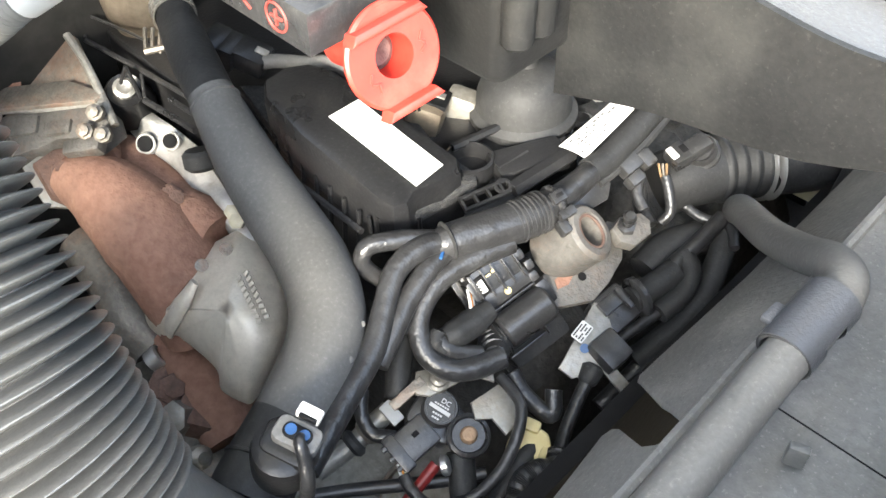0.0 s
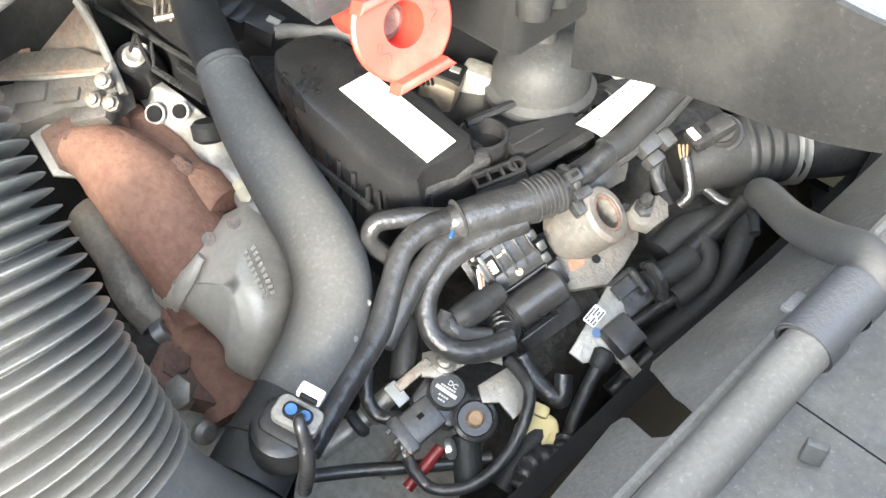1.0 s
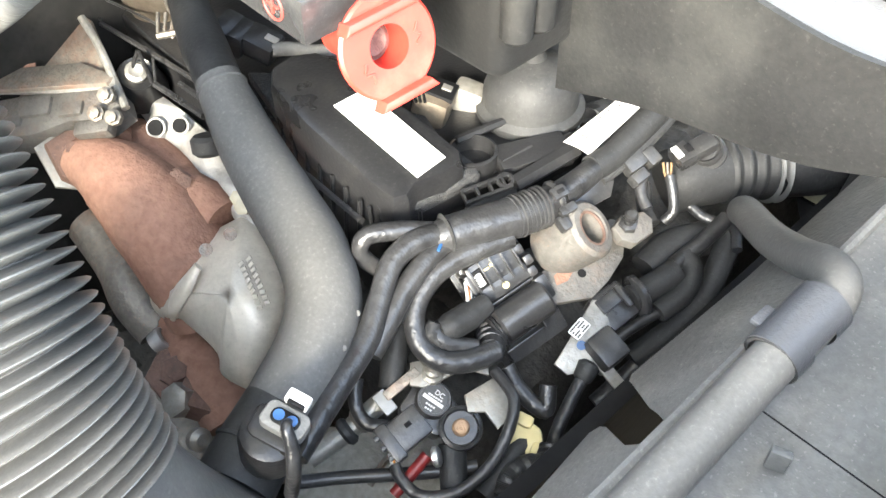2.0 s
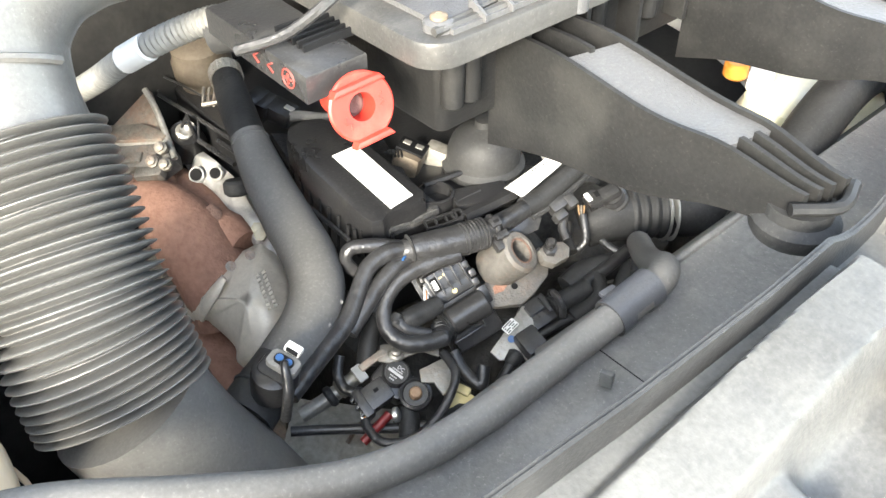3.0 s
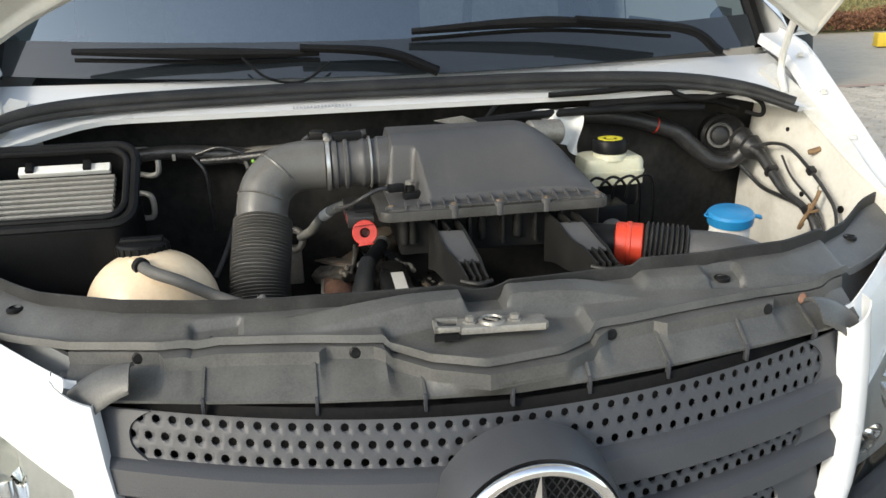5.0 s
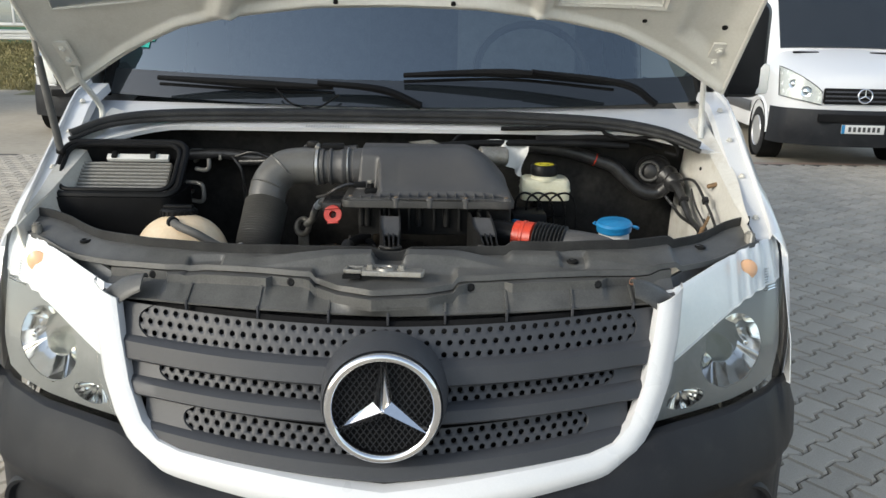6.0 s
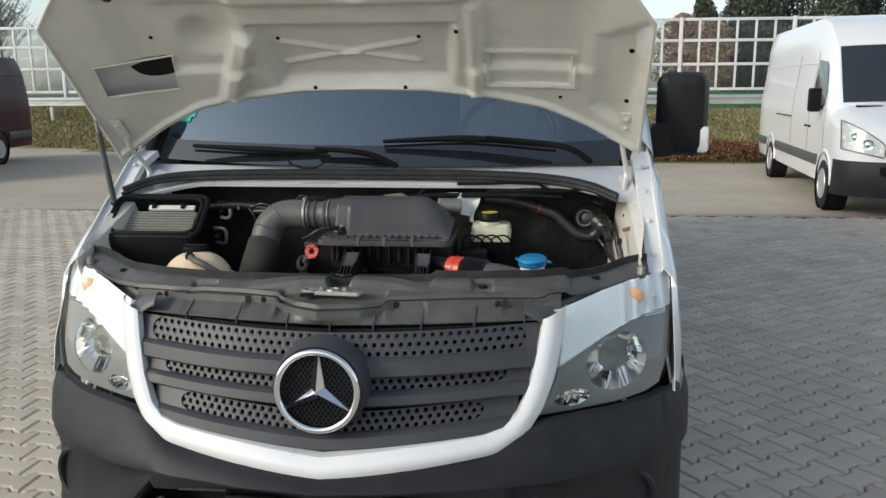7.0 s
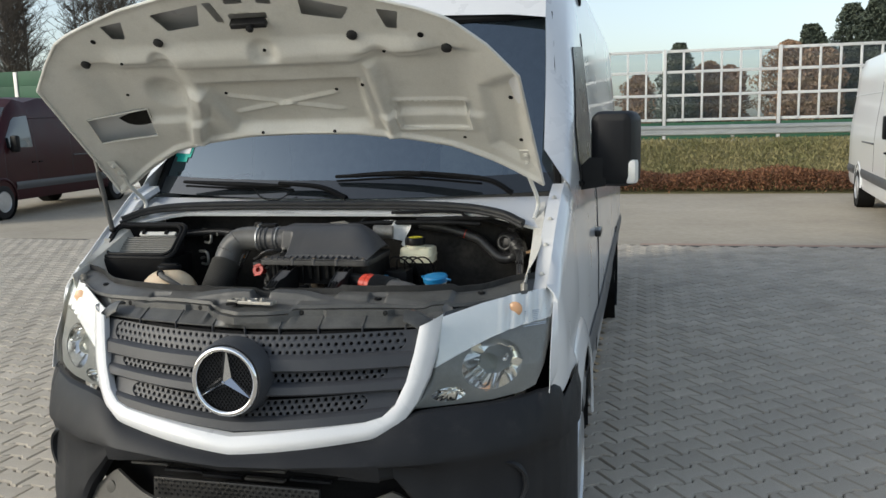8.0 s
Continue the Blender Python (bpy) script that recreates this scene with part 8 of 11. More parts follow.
def build_tanks():
    t = thing("coolant_tank", (-0.51, 0.53, 0.95), "yellowed translucent coolant expansion tank with black cap", "coolant tank")
    c = Vector((-0.522, 0.545, 1.095))
    def ball(u, v, k=1.0):
        a, b = u * 2 * math.pi, (v - 0.5) * math.pi
        q = math.cos(b) ** 0.85
        return (c.x + 0.112 * k * q * math.cos(a), c.y + 0.098 * k * q * math.sin(a), c.z + 0.105 * k * math.sin(b))
    part("tank", sheet(ball, lin(0, 1, 48), lin(0.02, 0.98, 30)), MILK, t)
    part("seam", sheet(lambda u, v: tuple(c + (Vector(ball(u, 0.47)) - c) * (1.0 + 0.03 * math.sin(math.pi * v)) + Vector((0, 0, -0.03 * 0 + 0.006 * (v - 0.5) - 0.035))), lin(0, 1, 48), lin(0, 1, 4)), MILK, t, "moulded seam")
    m = pose(c.x - 0.012, c.y + 0.03, 1.188, -4, 0, 0)
    cap = bmesh.new()
    lathe(cap, [(0.036, 0.0), (0.042, 0.003), (0.043, 0.018), (0.040, 0.022), (0.0, 0.024)], m, 40)
    for k in range(20):
        a = 2 * math.pi * k / 20
        box(cap, m @ Vector((0.043 * math.cos(a), 0.043 * math.sin(a), 0.011)), (0.004, 0.004, 0.014), Matrix.Rotation(a, 4, "Z"), 0.001)
    box(cap, m @ Vector((0, 0, 0.026)), (0.07, 0.02, 0.008), None, 0.003)
    part("cap", cap, DASH, t, "black ribbed cap")
    part("nozzle", tube([(-0.552, 0.54, 1.18), (-0.542, 0.52, 1.192), (-0.532, 0.508, 1.193)], 0.008, 12, 5), MILK, t)
    part("clip", clamp_ring(bmesh.new(), (-0.526, 0.50, 1.192), (0.6, -0.8, -0.1), 0.0125, 0.012), DASH, t)
    part("sticker", sheet(lambda u, v: tuple(c + (Vector(ball(0.715 + 0.04 * u, 0.52 + 0.05 * v)) - c) * 1.008), lin(0, 1, 5), lin(0, 1, 4)), LABEL, t, "small white sticker")
    lp = bmesh.new()
    sweep(lp, [(-0.405, 0.52, 1.06), (-0.385, 0.51, 1.055), (-0.375, 0.505, 1.05)], 0.009, 10, 4)
    part("outlet_lug", lp, MILK, t)
    part("liquid", sheet(lambda u, v: ball(u, v * 0.28 + 0.02, 0.99 + 0.016), lin(0, 1, 40), lin(0, 1, 8)), COOLANT, t, "pink coolant at the bottom")
    h = thing("coolant_hose", (-0.25, 0.385, 1.08), "thin grey-black coolant hose on the radiator cowl", "hose")
    part("hose", tube([(-0.53, 0.506, 1.192), (-0.50, 0.47, 1.188), (-0.46, 0.45, 1.178), (-0.408, 0.452, 1.147), (-0.358, 0.425, 1.134), (-0.308, 0.4, 1.12), (-0.265, 0.384, 1.114), (-0.215, 0.378, 1.112), (-0.165, 0.378, 1.112), (-0.115, 0.3785, 1.113), (-0.0834, 0.3774, 1.1157), (-0.0588, 0.3777, 1.1184), (-0.0382, 0.3885, 1.1090), (-0.0120, 0.4100, 1.0817), (0.0192, 0.4383, 1.0527), (0.0573, 0.4707, 1.0243), (0.0842, 0.4819, 0.9944)], 0.0100, 20, 8), HOSE, h)
    h0, h1 = Vector((-0.1032, 0.3794, 1.1122)), Vector((-0.0675, 0.3779, 1.1182))
    ha = (h1 - h0).normalized()
    hs = ha.cross(Vector((0, 0, 1))).normalized()
    hu = hs.cross(ha)
    hold = sheet(lambda a, v: tuple(h0.lerp(h1, v) + (hs * math.cos(a) + hu * math.sin(a)) * 0.0124), lin(radians(-50), radians(215), 22), [0, 0.1, 0.3, 0.31, 0.7, 0.71, 0.9, 1.0], 0.0014, lambda a, v: not (0.3 < v < 0.7 and a < radians(25)), tuple(hu * 0.6))
    box(hold, h0.lerp(h1, 0.35) + hu * 0.004 - hs * 0.013, (0.012, 0.006, 0.003), Matrix.Rotation(math.atan2(ha.y, ha.x), 4, "Z"), 0.001)
    part("holder", hold, GRILLE, h, "grey plastic hose holder")
    # dark rings added to draw the shaded gap at both holder ends
    for q in (0.02, 0.98):
        part("holder_rim", ring_bead(bmesh.new(), h0.lerp(h1, q), ha, 0.0112, 0.0012, 30, 6), RUBBER, h)
    # lower return hose with rusty clamp
    r = thing("return_hose", (-0.40, 0.45, 1.0), "grey return hose with rusty spring clamp", "hose")
    part("hose", tube([(-0.405, 0.50, 1.045), (-0.385, 0.478, 1.04), (-0.36, 0.462, 1.03), (-0.345, 0.452, 1.0), (-0.345, 0.45, 0.94)], 0.0155, 16, 8), HOSE, r)
    part("clamp", clamp_ring(bmesh.new(), (-0.397, 0.491, 1.0435), (0.6, -0.75, -0.1), 0.0165, 0.016), RUST, r, "rusty spring clamp")
    part("clamp_ear", box(bmesh.new(), (-0.393, 0.487, 1.062), (0.018, 0.008, 0.01), Matrix.Rotation(radians(-50), 4, "Z"), 0.002), RUST, r)
    # washer filler
    w = thing("washer_filler", (0.52, 0.515, 1.0), "milky washer filler neck with bright blue cap", "washer filler")
    m = pose(0.522, 0.518, 1.188, 6, -3, 0)
    part("neck", lathe(bmesh.new(), [(0.052, -0.2), (0.05, -0.12), (0.046, -0.08), (0.037, -0.05), (0.036, -0.006), (0.038, -0.004), (0.038, 0.0), (0.033, 0.001)], m, 36), MILKW, w)
    cap = bmesh.new()
    lathe(cap, [(0.041, -0.006), (0.042, 0.0), (0.042, 0.006), (0.043, 0.008), (0.043, 0.011), (0.039, 0.016), (0.036, 0.0155), (0.030, 0.018), (0.0, 0.0195)], m, 48)
    sweep(cap, [m @ Vector((0.04, -0.012, 0.006)), m @ Vector((0.05, -0.014, 0.004)), m @ Vector((0.055, -0.01, 0.0))], 0.004, 8, 4)
    sweep(cap, [m @ Vector((-0.04, 0.002, 0.008)), m @ Vector((-0.049, 0.004, 0.012)), m @ Vector((-0.043, 0.01, 0.014))], 0.002, 6, 4)
    part("cap", cap, BLUE, w, "bright blue snap cap")
    # brake reservoir
    b = thing("brake_reservoir", (0.385, 0.79, 1.15), "yellowed brake fluid reservoir with black and yellow cap", "brake fluid reservoir")
    body = bmesh.new()
    prism(body, [(x + 0.388, y + 0.795) for x, y in rounded(0.128, 0.095, 0.02, 4)], 1.205, 1.262, Matrix(), 0.012)
    prism(body, [(x + 0.388, y + 0.795) for x, y in rounded(0.132, 0.099, 0.02, 4)], 1.228, 1.235, Matrix(), 0.002)
    lathe(body, [(0.036, 0.0), (0.034, 0.012), (0.03, 0.014)], pose(0.383, 0.78, 1.256), 28)
    part("tank", body, BRAKE, b)
    capm = pose(0.383, 0.78, 1.270)
    cp = bmesh.new()
    lathe(cp, [(0.034, 0.0), (0.036, 0.002), (0.036, 0.024), (0.033, 0.028), (0.026, 0.027), (0.0, 0.028)], capm, 36)
    part("cap", cp, DASH, b, "black cap with yellow print")
    ring = bmesh.new()
    lathe(ring, [(0.0255, 0.0275), (0.0255, 0.0285), (0.016, 0.0285), (0.016, 0.0275)], capm, 32)
    part("cap_print", ring, YELLOW, b)
    pr = bmesh.new()
    lathe(pr, [(0.009, 0.0281), (0.009, 0.0288), (0.0, 0.0288)], capm, 16)
    part("cap_symbol", pr, YELLOW, b)
    part("cylinder", rod(bmesh.new(), (0.388, 0.80, 1.205), (0.388, 0.82, 1.12), 0.035, 24, bev=0.005), DASH, b)
    part("tank_foot", prism(bmesh.new(), [(x + 0.40, y + 0.79) for x, y in rounded(0.09, 0.07, 0.015, 4)], 1.206, 1.155, Matrix(), 0.01), DASH, b)
    # hydraulic block beside it
    a = thing("hydraulic_unit", (0.33, 0.70, 1.05), "grey metal hydraulic unit with pipes", "hydraulic unit")
    part("block", box(bmesh.new(), (0.335, 0.70, 1.13), (0.09, 0.09, 0.12), None, 0.01), DASH, a)
    part("motor", rod(bmesh.new(), (0.34, 0.655, 1.14), (0.345, 0.60, 1.135), 0.026, 24, bev=0.006), STEEL, a, "dull metal pump motor")
    for k in range(4):
        part("pipe", tube([(0.30 + 0.03 * k, 0.70, 1.19), (0.305 + 0.03 * k, 0.69, 1.225), (0.33 + 0.035 * k, 0.7, 1.235), (0.37 + 0.03 * k, 0.72, 1.20), (0.38 + 0.03 * k, 0.74, 1.1)], 0.003, 6, 8), DASH, a)
    part("plug_blue", box(bmesh.new(), (0.30, 0.655, 1.165), (0.02, 0.02, 0.02), None, 0.004), BLUE, a)
    # pale tank low on the driver's side
    p = thing("steering_tank", (0.32, 0.47, 0.9), "pale translucent fluid tank below the filter box", "fluid tank")
    part("tank", prism(bmesh.new(), [(x + 0.315, y + 0.475) for x, y in rounded(0.15, 0.10, 0.03, 5)], 0.9, 1.075, Matrix(), 0.025), BRAKE, p)
    part("lid", box(bmesh.new(), (0.285, 0.515, 1.074), (0.035, 0.025, 0.016), Matrix.Rotation(radians(25), 4, "Z"), 0.006), LABEL, p)
    part("orange_plug", rod(bmesh.new(), (0.262, 0.53, 1.078), (0.262, 0.53, 1.094), 0.012, 14, bev=0.003), COPPER, p, "orange plug")
    h2 = thing("arched_hose", (0.3, 0.43, 1.0), "thick black coolant hose arching below the bracket", "hose")
    part("hose", tube([(0.12, 0.42, 1.0), (0.17, 0.425, 1.045), (0.23, 0.43, 1.085), (0.30, 0.435, 1.10), (0.37, 0.435, 1.085), (0.43, 0.43, 1.03), (0.45, 0.43, 0.95)], 0.022, 18, 8), RUBBER, h2)


def build_cabin_filter():
    t = thing("cabin_filter_box", (-0.72, 0.70, 1.02), "open black cabin air filter box with pleated filter", "filter box")
    c, ax = Vector((-0.715, 0.70, 1.285)), Matrix.Rotation(radians(40), 4, "X")
    m = Matrix.Translation(c) @ ax
    rim = bmesh.new()
    for w, d, h, r in ((0.315, 0.175, 0.0, 0.010), (0.290, 0.150, 0.006, 0.006)):
        pts = [m @ Vector((x, y, h)) for x, y in rounded(w, d, 0.035, 5)]
        sweep(rim, pts + [pts[0]], r, 8, raw=True)
    part("rim", rim, DASH, t)
    wall = bmesh.new()
    out, inn = [rounded(0.31, 0.17, 0.035, 5), rounded(0.27, 0.13, 0.03, 5)]
    R = [[wall.verts.new(m @ Vector((x, y, h))) for x, y in p] for p, h in ((out, 0.0), (inn, -0.05), ([(x * 0.9, y * 0.9) for x, y in inn], -0.09))]
    for a, b in zip(R, R[1:]):
        for k in range(len(a)):
            q = (k + 1) % len(a)
            wall.faces.new((a[k], a[q], b[q], b[k]))
    wall.faces.new(R[-1])
    part("funnel", wall, DASH, t)
    body = bmesh.new()
    prism(body, [(x - 0.72, y + 0.72) for x, y in rounded(0.31, 0.20, 0.03, 4)], 1.225, 1.0, Matrix(), 0.02)
    part("body", body, DASH, t)
    for k in range(9):
        y = -0.052 + 0.0115 * k
        fl = bmesh.new()
        prism(fl, [(-0.115, y), (0.115, y), (0.115, y + 0.006), (-0.115, y + 0.006)], -0.045, -0.028, m, 0.002)
        part("filter_pleat", fl, PAPER, t)
    bar = box(bmesh.new(), m @ Vector((0.03, 0.052, -0.018)), (0.16, 0.018, 0.012), ax, 0.002)
    part("filter_frame", bar, LABEL, t, "pale frame strip")
    for k in (-1, 1):
        part("latch", box(bmesh.new(), m @ Vector((0.05 * k + 0.02, 0.055, -0.012)), (0.014, 0.02, 0.014), ax, 0.002), DASH, t)
    # hooks on the bulkhead
    for x, z in ((-0.565, 1.272), (-0.585, 1.18)):
        h = thing("wall_hook", (x, 0.95, z), "bent steel hook on the bulkhead", "hook", "bulkhead hooks")
        part("hook", sweep(bmesh.new(), [(x - 0.04, 0.958, z + 0.024), (x, 0.935, z + 0.026), (x + 0.014, 0.928, z + 0.015), (x + 0.014, 0.928, z - 0.018), (x, 0.935, z - 0.028), (x - 0.03, 0.955, z - 0.028)], 0.006, 8, 6), ALU, h)
        part("bolt", rod(bmesh.new(), (x - 0.03, 0.975, z - 0.005), (x - 0.03, 0.95, z - 0.005), 0.006, 8), ZINC, h)


def build_terminal():
    t = thing("terminal_box", (-0.19, 0.6, 1.15), "dusty grey jump-start terminal box with plus mark", "terminal box")
    a, b = Vector((-0.168, 0.678, 1.232)), Vector((-0.166, 0.57, 1.226))
    ax = (b - a).normalized()
    sd = Vector((1.0, 0.02, 0.0)).normalized()
    up = sd.cross(ax).normalized()
    if up.z < 0:
        up = -up
    fr = Matrix((( sd.x, ax.x, up.x, a.x), (sd.y, ax.y, up.y, a.y), (sd.z, ax.z, up.z, a.z), (0, 0, 0, 1)))
    L = (b - a).length
    bm = prism(bmesh.new(), [(-0.016, 0), (0.03, 0.0), (0.03, L + 0.007), (-0.016, L + 0.007)], -0.015, 0.004, fr, 0.002)
    part("body", bm, PLUG, t)
    rb = bmesh.new()
    for k in range(6):
        prism(rb, [(0.0, L * 0.55 + 0.006 * k), (0.045, L * 0.55 + 0.006 * k), (0.045, L * 0.55 + 0.006 * k + 0.002), (0.0, L * 0.55 + 0.006 * k + 0.002)], 0.003, 0.009, fr, 0.0005)
    part("cooling_rib", rb, DASH, t)
    f3 = fr.to_3x3().to_4x4()
    c = fr @ Vector((-0.0163, L - 0.012, -0.0055))
    part("plus_ring", ring_bead(bmesh.new(), c, sd, 0.0062, 0.0006, 30, 6), REDMARK, t, "worn red ring")
    part("plus_bar", box(bmesh.new(), c, (0.0012, 0.0075, 0.0011), f3, 0.0003), REDMARK, t)
    part("plus_bar", box(bmesh.new(), c - sd * 0.0002, (0.0012, 0.0011, 0.0075), f3, 0.0003), REDMARK, t)
    for q in (0.032, 0.048):
        for r in (1, -1):
            cc = fr @ Vector((-0.0163, L - q, -0.006 + 0.0016 * r))
            part("arrow_stroke", box(bmesh.new(), cc, (0.0012, 0.007, 0.0011), f3 @ Matrix.Rotation(radians(32 * r), 4, "X"), 0.0003), REDMARK, t)
    k = thing("red_cover", (-0.165, 0.55, 1.19), "worn orange-red protective cover with round flange", "protective cover")
    p = Vector((-0.1541, 0.5488, 1.2051))
    d = (Vector((-0.1584, 0.5161, 1.2154)) - p).normalized()
    m = along(p, p + d)
    part("sleeve", lathe(bmesh.new(), [(0.0098, -0.040), (0.0104, -0.038), (0.0104, -0.004), (0.0115, 0.0)], m, 26, False), REDCAP, k)
    for a in (20, 140, 260):
        part("sleeve_rib", box(bmesh.new(), m @ Matrix.Rotation(radians(a), 4, "Z") @ Vector((0.0108, 0, -0.016)), (0.003, 0.0035, 0.026), (m @ Matrix.Rotation(radians(a), 4, "Z")).to_3x3().to_4x4(), 0.0008), REDCAP, k)
    part("flange", lathe(bmesh.new(), [(0.0095, -0.0015), (0.021, -0.0005), (0.0222, 0.0008), (0.0222, 0.0022), (0.021, 0.0032), (0.0090, 0.0028), (0.0085, -0.004), (0.0083, -0.018)], m, 44, False), REDCAP, k)
    side = (Vector((-0.1533, 0.5660, 1.2148)) - p)
    side = (side - d * side.dot(d)).normalized()
    turn = Matrix((( *side.cross(d), 0), (*side, 0), (*d, 0), (0, 0, 0, 1))).transposed()
    turn.translation = p
    for y0, y1, w in ((0.0125, 0.0165, 0.0185), (-0.0225, -0.0185, 0.0145)):
        bar = bmesh.new()
        prism(bar, [(-w, y0), (w, y0), (w - 0.003, y1), (-w + 0.003, y1)], 0.0, 0.0085, turn, 0.0012)
        part("grip", bar, REDCAP, k)
    for q in range(2):
        arrow = bmesh.new()
        for z, t2 in ((0.0, 40), (0.0034, -35), (0.0058, 60)):
            c = turn @ Matrix.Rotation(radians(205 + 150 * q), 4, "Z") @ Vector((0.0135, z - 0.002, 0.0032))
            box(arrow, c, (0.0038, 0.0011, 0.0009), (turn @ Matrix.Rotation(radians(205 + 150 * q + t2), 4, "Z")).to_3x3().to_4x4(), 0.0003)
        part("moulded_arrow", arrow, REDCAP, k)
    # bore floor painted dark for the shade down the hole
    part("bore_floor", lathe(bmesh.new(), [(0.0088, -0.017), (0.0088, -0.0125), (0.006, -0.0105), (0, -0.012)], m, 24), DARKRED, k, "inside of the cover, its shade painted dark")
    # conduit with white tape
    c = thing("battery_conduit", (-0.2, 0.78, 1.1), "grey corrugated cable conduit with a white tape band", "conduit")
    C = spline([(-0.270, 0.875, 1.103), (-0.247, 0.832, 1.128), (-0.234, 0.786, 1.157), (-0.220, 0.752, 1.182), (-0.198, 0.718, 1.205), (-0.175, 0.694, 1.218), (-0.16, 0.676, 1.222)], 40)
    part("conduit", sweep(bmesh.new(), C, ribbed(0.0082, 0.0018, 54), 18, raw=True), CONDUIT, c)
    q0, q1 = C[int(len(C) * 0.49)], C[int(len(C) * 0.59)]
    part("tape", rod(bmesh.new(), q0, q1, 0.0106, 20, bev=0.001), LABEL, c, "white tape band")
    h = bmesh.new()
    sweep(h, [(-0.175, 0.695, 1.207), (-0.16, 0.68, 1.212), (-0.15, 0.66, 1.212)], [0.014, 0.016, 0.012], 12, 6)
    part("boot", h, RUBBER, c)
    eye = thing("lifting_ring", (-0.30, 0.93, 1.02), "dull steel ring plate by the bulkhead", "ring plate")
    part("ring", ring_bead(bmesh.new(), (-0.285, 0.90, 1.09), (-0.5, -0.8, 0.3), 0.022, 0.008, 24, 10), STEEL, eye)
    part("stem", box(bmesh.new(), (-0.285, 0.91, 1.03), (0.03, 0.012, 0.09), None, 0.004), STEEL, eye)


def build_loom():
    t = thing("wiring_loom", (-0.08, 0.57, 0.98), "taped black wiring loom splitting into branches", "wiring loom")
    part("trunk", tube([(0.0860, 0.5532, 1.0565), (0.0482, 0.5515, 1.0496), (0.0204, 0.5503, 1.0443), (0.0020, 0.5510, 1.0436)], [0.0095, 0.0095, 0.0092, 0.009], 18, 8), RUBBER, t, "smooth black sleeve")
    part("sleeve_ridge", tube([(0.0866, 0.5449, 1.0511), (0.0504, 0.5428, 1.0422), (0.0214, 0.5433, 1.0373), (0.0054, 0.5445, 1.0358)], 0.0032, 8, 8), RUBBER, t)
    part("trunk", tube([(0.0089, 0.5505, 1.0437), (-0.0129, 0.5491, 1.0435), (-0.0320, 0.5492, 1.0434)], [0.0078, 0.0084, 0.009], 16, 8), WIRE, t)
    part("trunk", tube([(-0.0330, 0.5485, 1.0436), (-0.0493, 0.5503, 1.0438), (-0.0632, 0.5540, 1.0441), (-0.0856, 0.5630, 1.0452), (-0.1042, 0.5703, 1.0463), (-0.1134, 0.5727, 1.0460)], [0.0092, 0.0122, 0.0128, 0.0122, 0.0108, 0.008], 20, 8), WIRE, t, "cloth-taped thick section")
    ax = Vector((-0.0632, 0.5540, 1.0441)) - Vector((-0.0472, 0.5499, 1.0435))
    for k in range(8):
        c = Vector((-0.0458, 0.5497, 1.0436)).lerp(Vector((-0.0658, 0.5549, 1.0444)), k / 7)
        part("tape_wrap", clamp_ring(bmesh.new(), c, ax, 0.0119 + 0.0003 * math.sin(2.4 * k), 0.0027, 20), WIRE, t)
    part("tape_end", clamp_ring(bmesh.new(), (-0.1051, 0.5708, 1.0467), Vector((-0.1134, 0.5727, 1.0460)) - Vector((-0.0955, 0.5673, 1.0458)), 0.0110, 0.002, 20), RUBBER, t)
    tie = basis((-0.0386, 0.5434, 1.0529), (-0.0280, 0.5417, 1.0533), (-0.0406, 0.5363, 1.0495))
    tb = bmesh.new()
    box(tb, tie @ Vector((0, -0.001, 0)), (0.010, 0.008, 0.006), tie.to_3x3().to_4x4(), 0.0015)
    box(tb, tie @ Vector((0.001, 0.0095, -0.004)), (0.012, 0.006, 0.006), tie.to_3x3().to_4x4(), 0.0015)
    box(tb, tie @ Vector((-0.004, 0.015, -0.009)), (0.007, 0.010, 0.008), tie.to_3x3().to_4x4(), 0.002)
    clamp_ring(tb, (-0.0368, 0.5484, 1.0438), ax, 0.0108, 0.004, 20)
    part("cable_tie", tb, PLUG, t)
    part("tie_window", box(bmesh.new(), tie @ Vector((0.0005, -0.001, 0.003)), (0.005, 0.0026, 0.001), tie.to_3x3().to_4x4(), 0.0004), BLACK, t)
    # channel that carries the loom
    ch = thing("cable_channel", (0.0084, 0.5461, 1.0305), "black plastic cable channel under the loom", "cable channel")
    b1 = basis((-0.0223, 0.5499, 1.0378), (0.0252, 0.5457, 1.0345), (-0.0250, 0.5426, 1.0309))
    part("wall", prism(bmesh.new(), [(-0.002, 0.0), (0.036, -0.004), (0.038, 0.006), (0.03, 0.014), (0.0, 0.014)], -0.002, 0.0015, b1, 0.001), PLUG, ch)
    cb = basis((0.0310, 0.5406, 1.0376), (0.0460, 0.5393, 1.0397), (0.0262, 0.5318, 1.0324))
    for x, y, w, h in ((0, 0, 0.016, 0.012), (0.012, 0.004, 0.010, 0.012), (-0.004, 0.010, 0.012, 0.008), (0.004, -0.008, 0.006, 0.005), (0.012, -0.010, 0.006, 0.005)):
        part("clip", box(bmesh.new(), cb @ Vector((x, y, 0)), (w, h, 0.010), cb.to_3x3().to_4x4(), 0.002), PLUG, ch)
    for q in range(5):
        part("slot_bar", box(bmesh.new(), Vector((0.0879, 0.5451, 1.0479)).lerp(Vector((0.1058, 0.5347, 1.0386)), q / 4), (0.003, 0.006, 0.004), cb.to_3x3().to_4x4(), 0.0006), PLUG, ch)
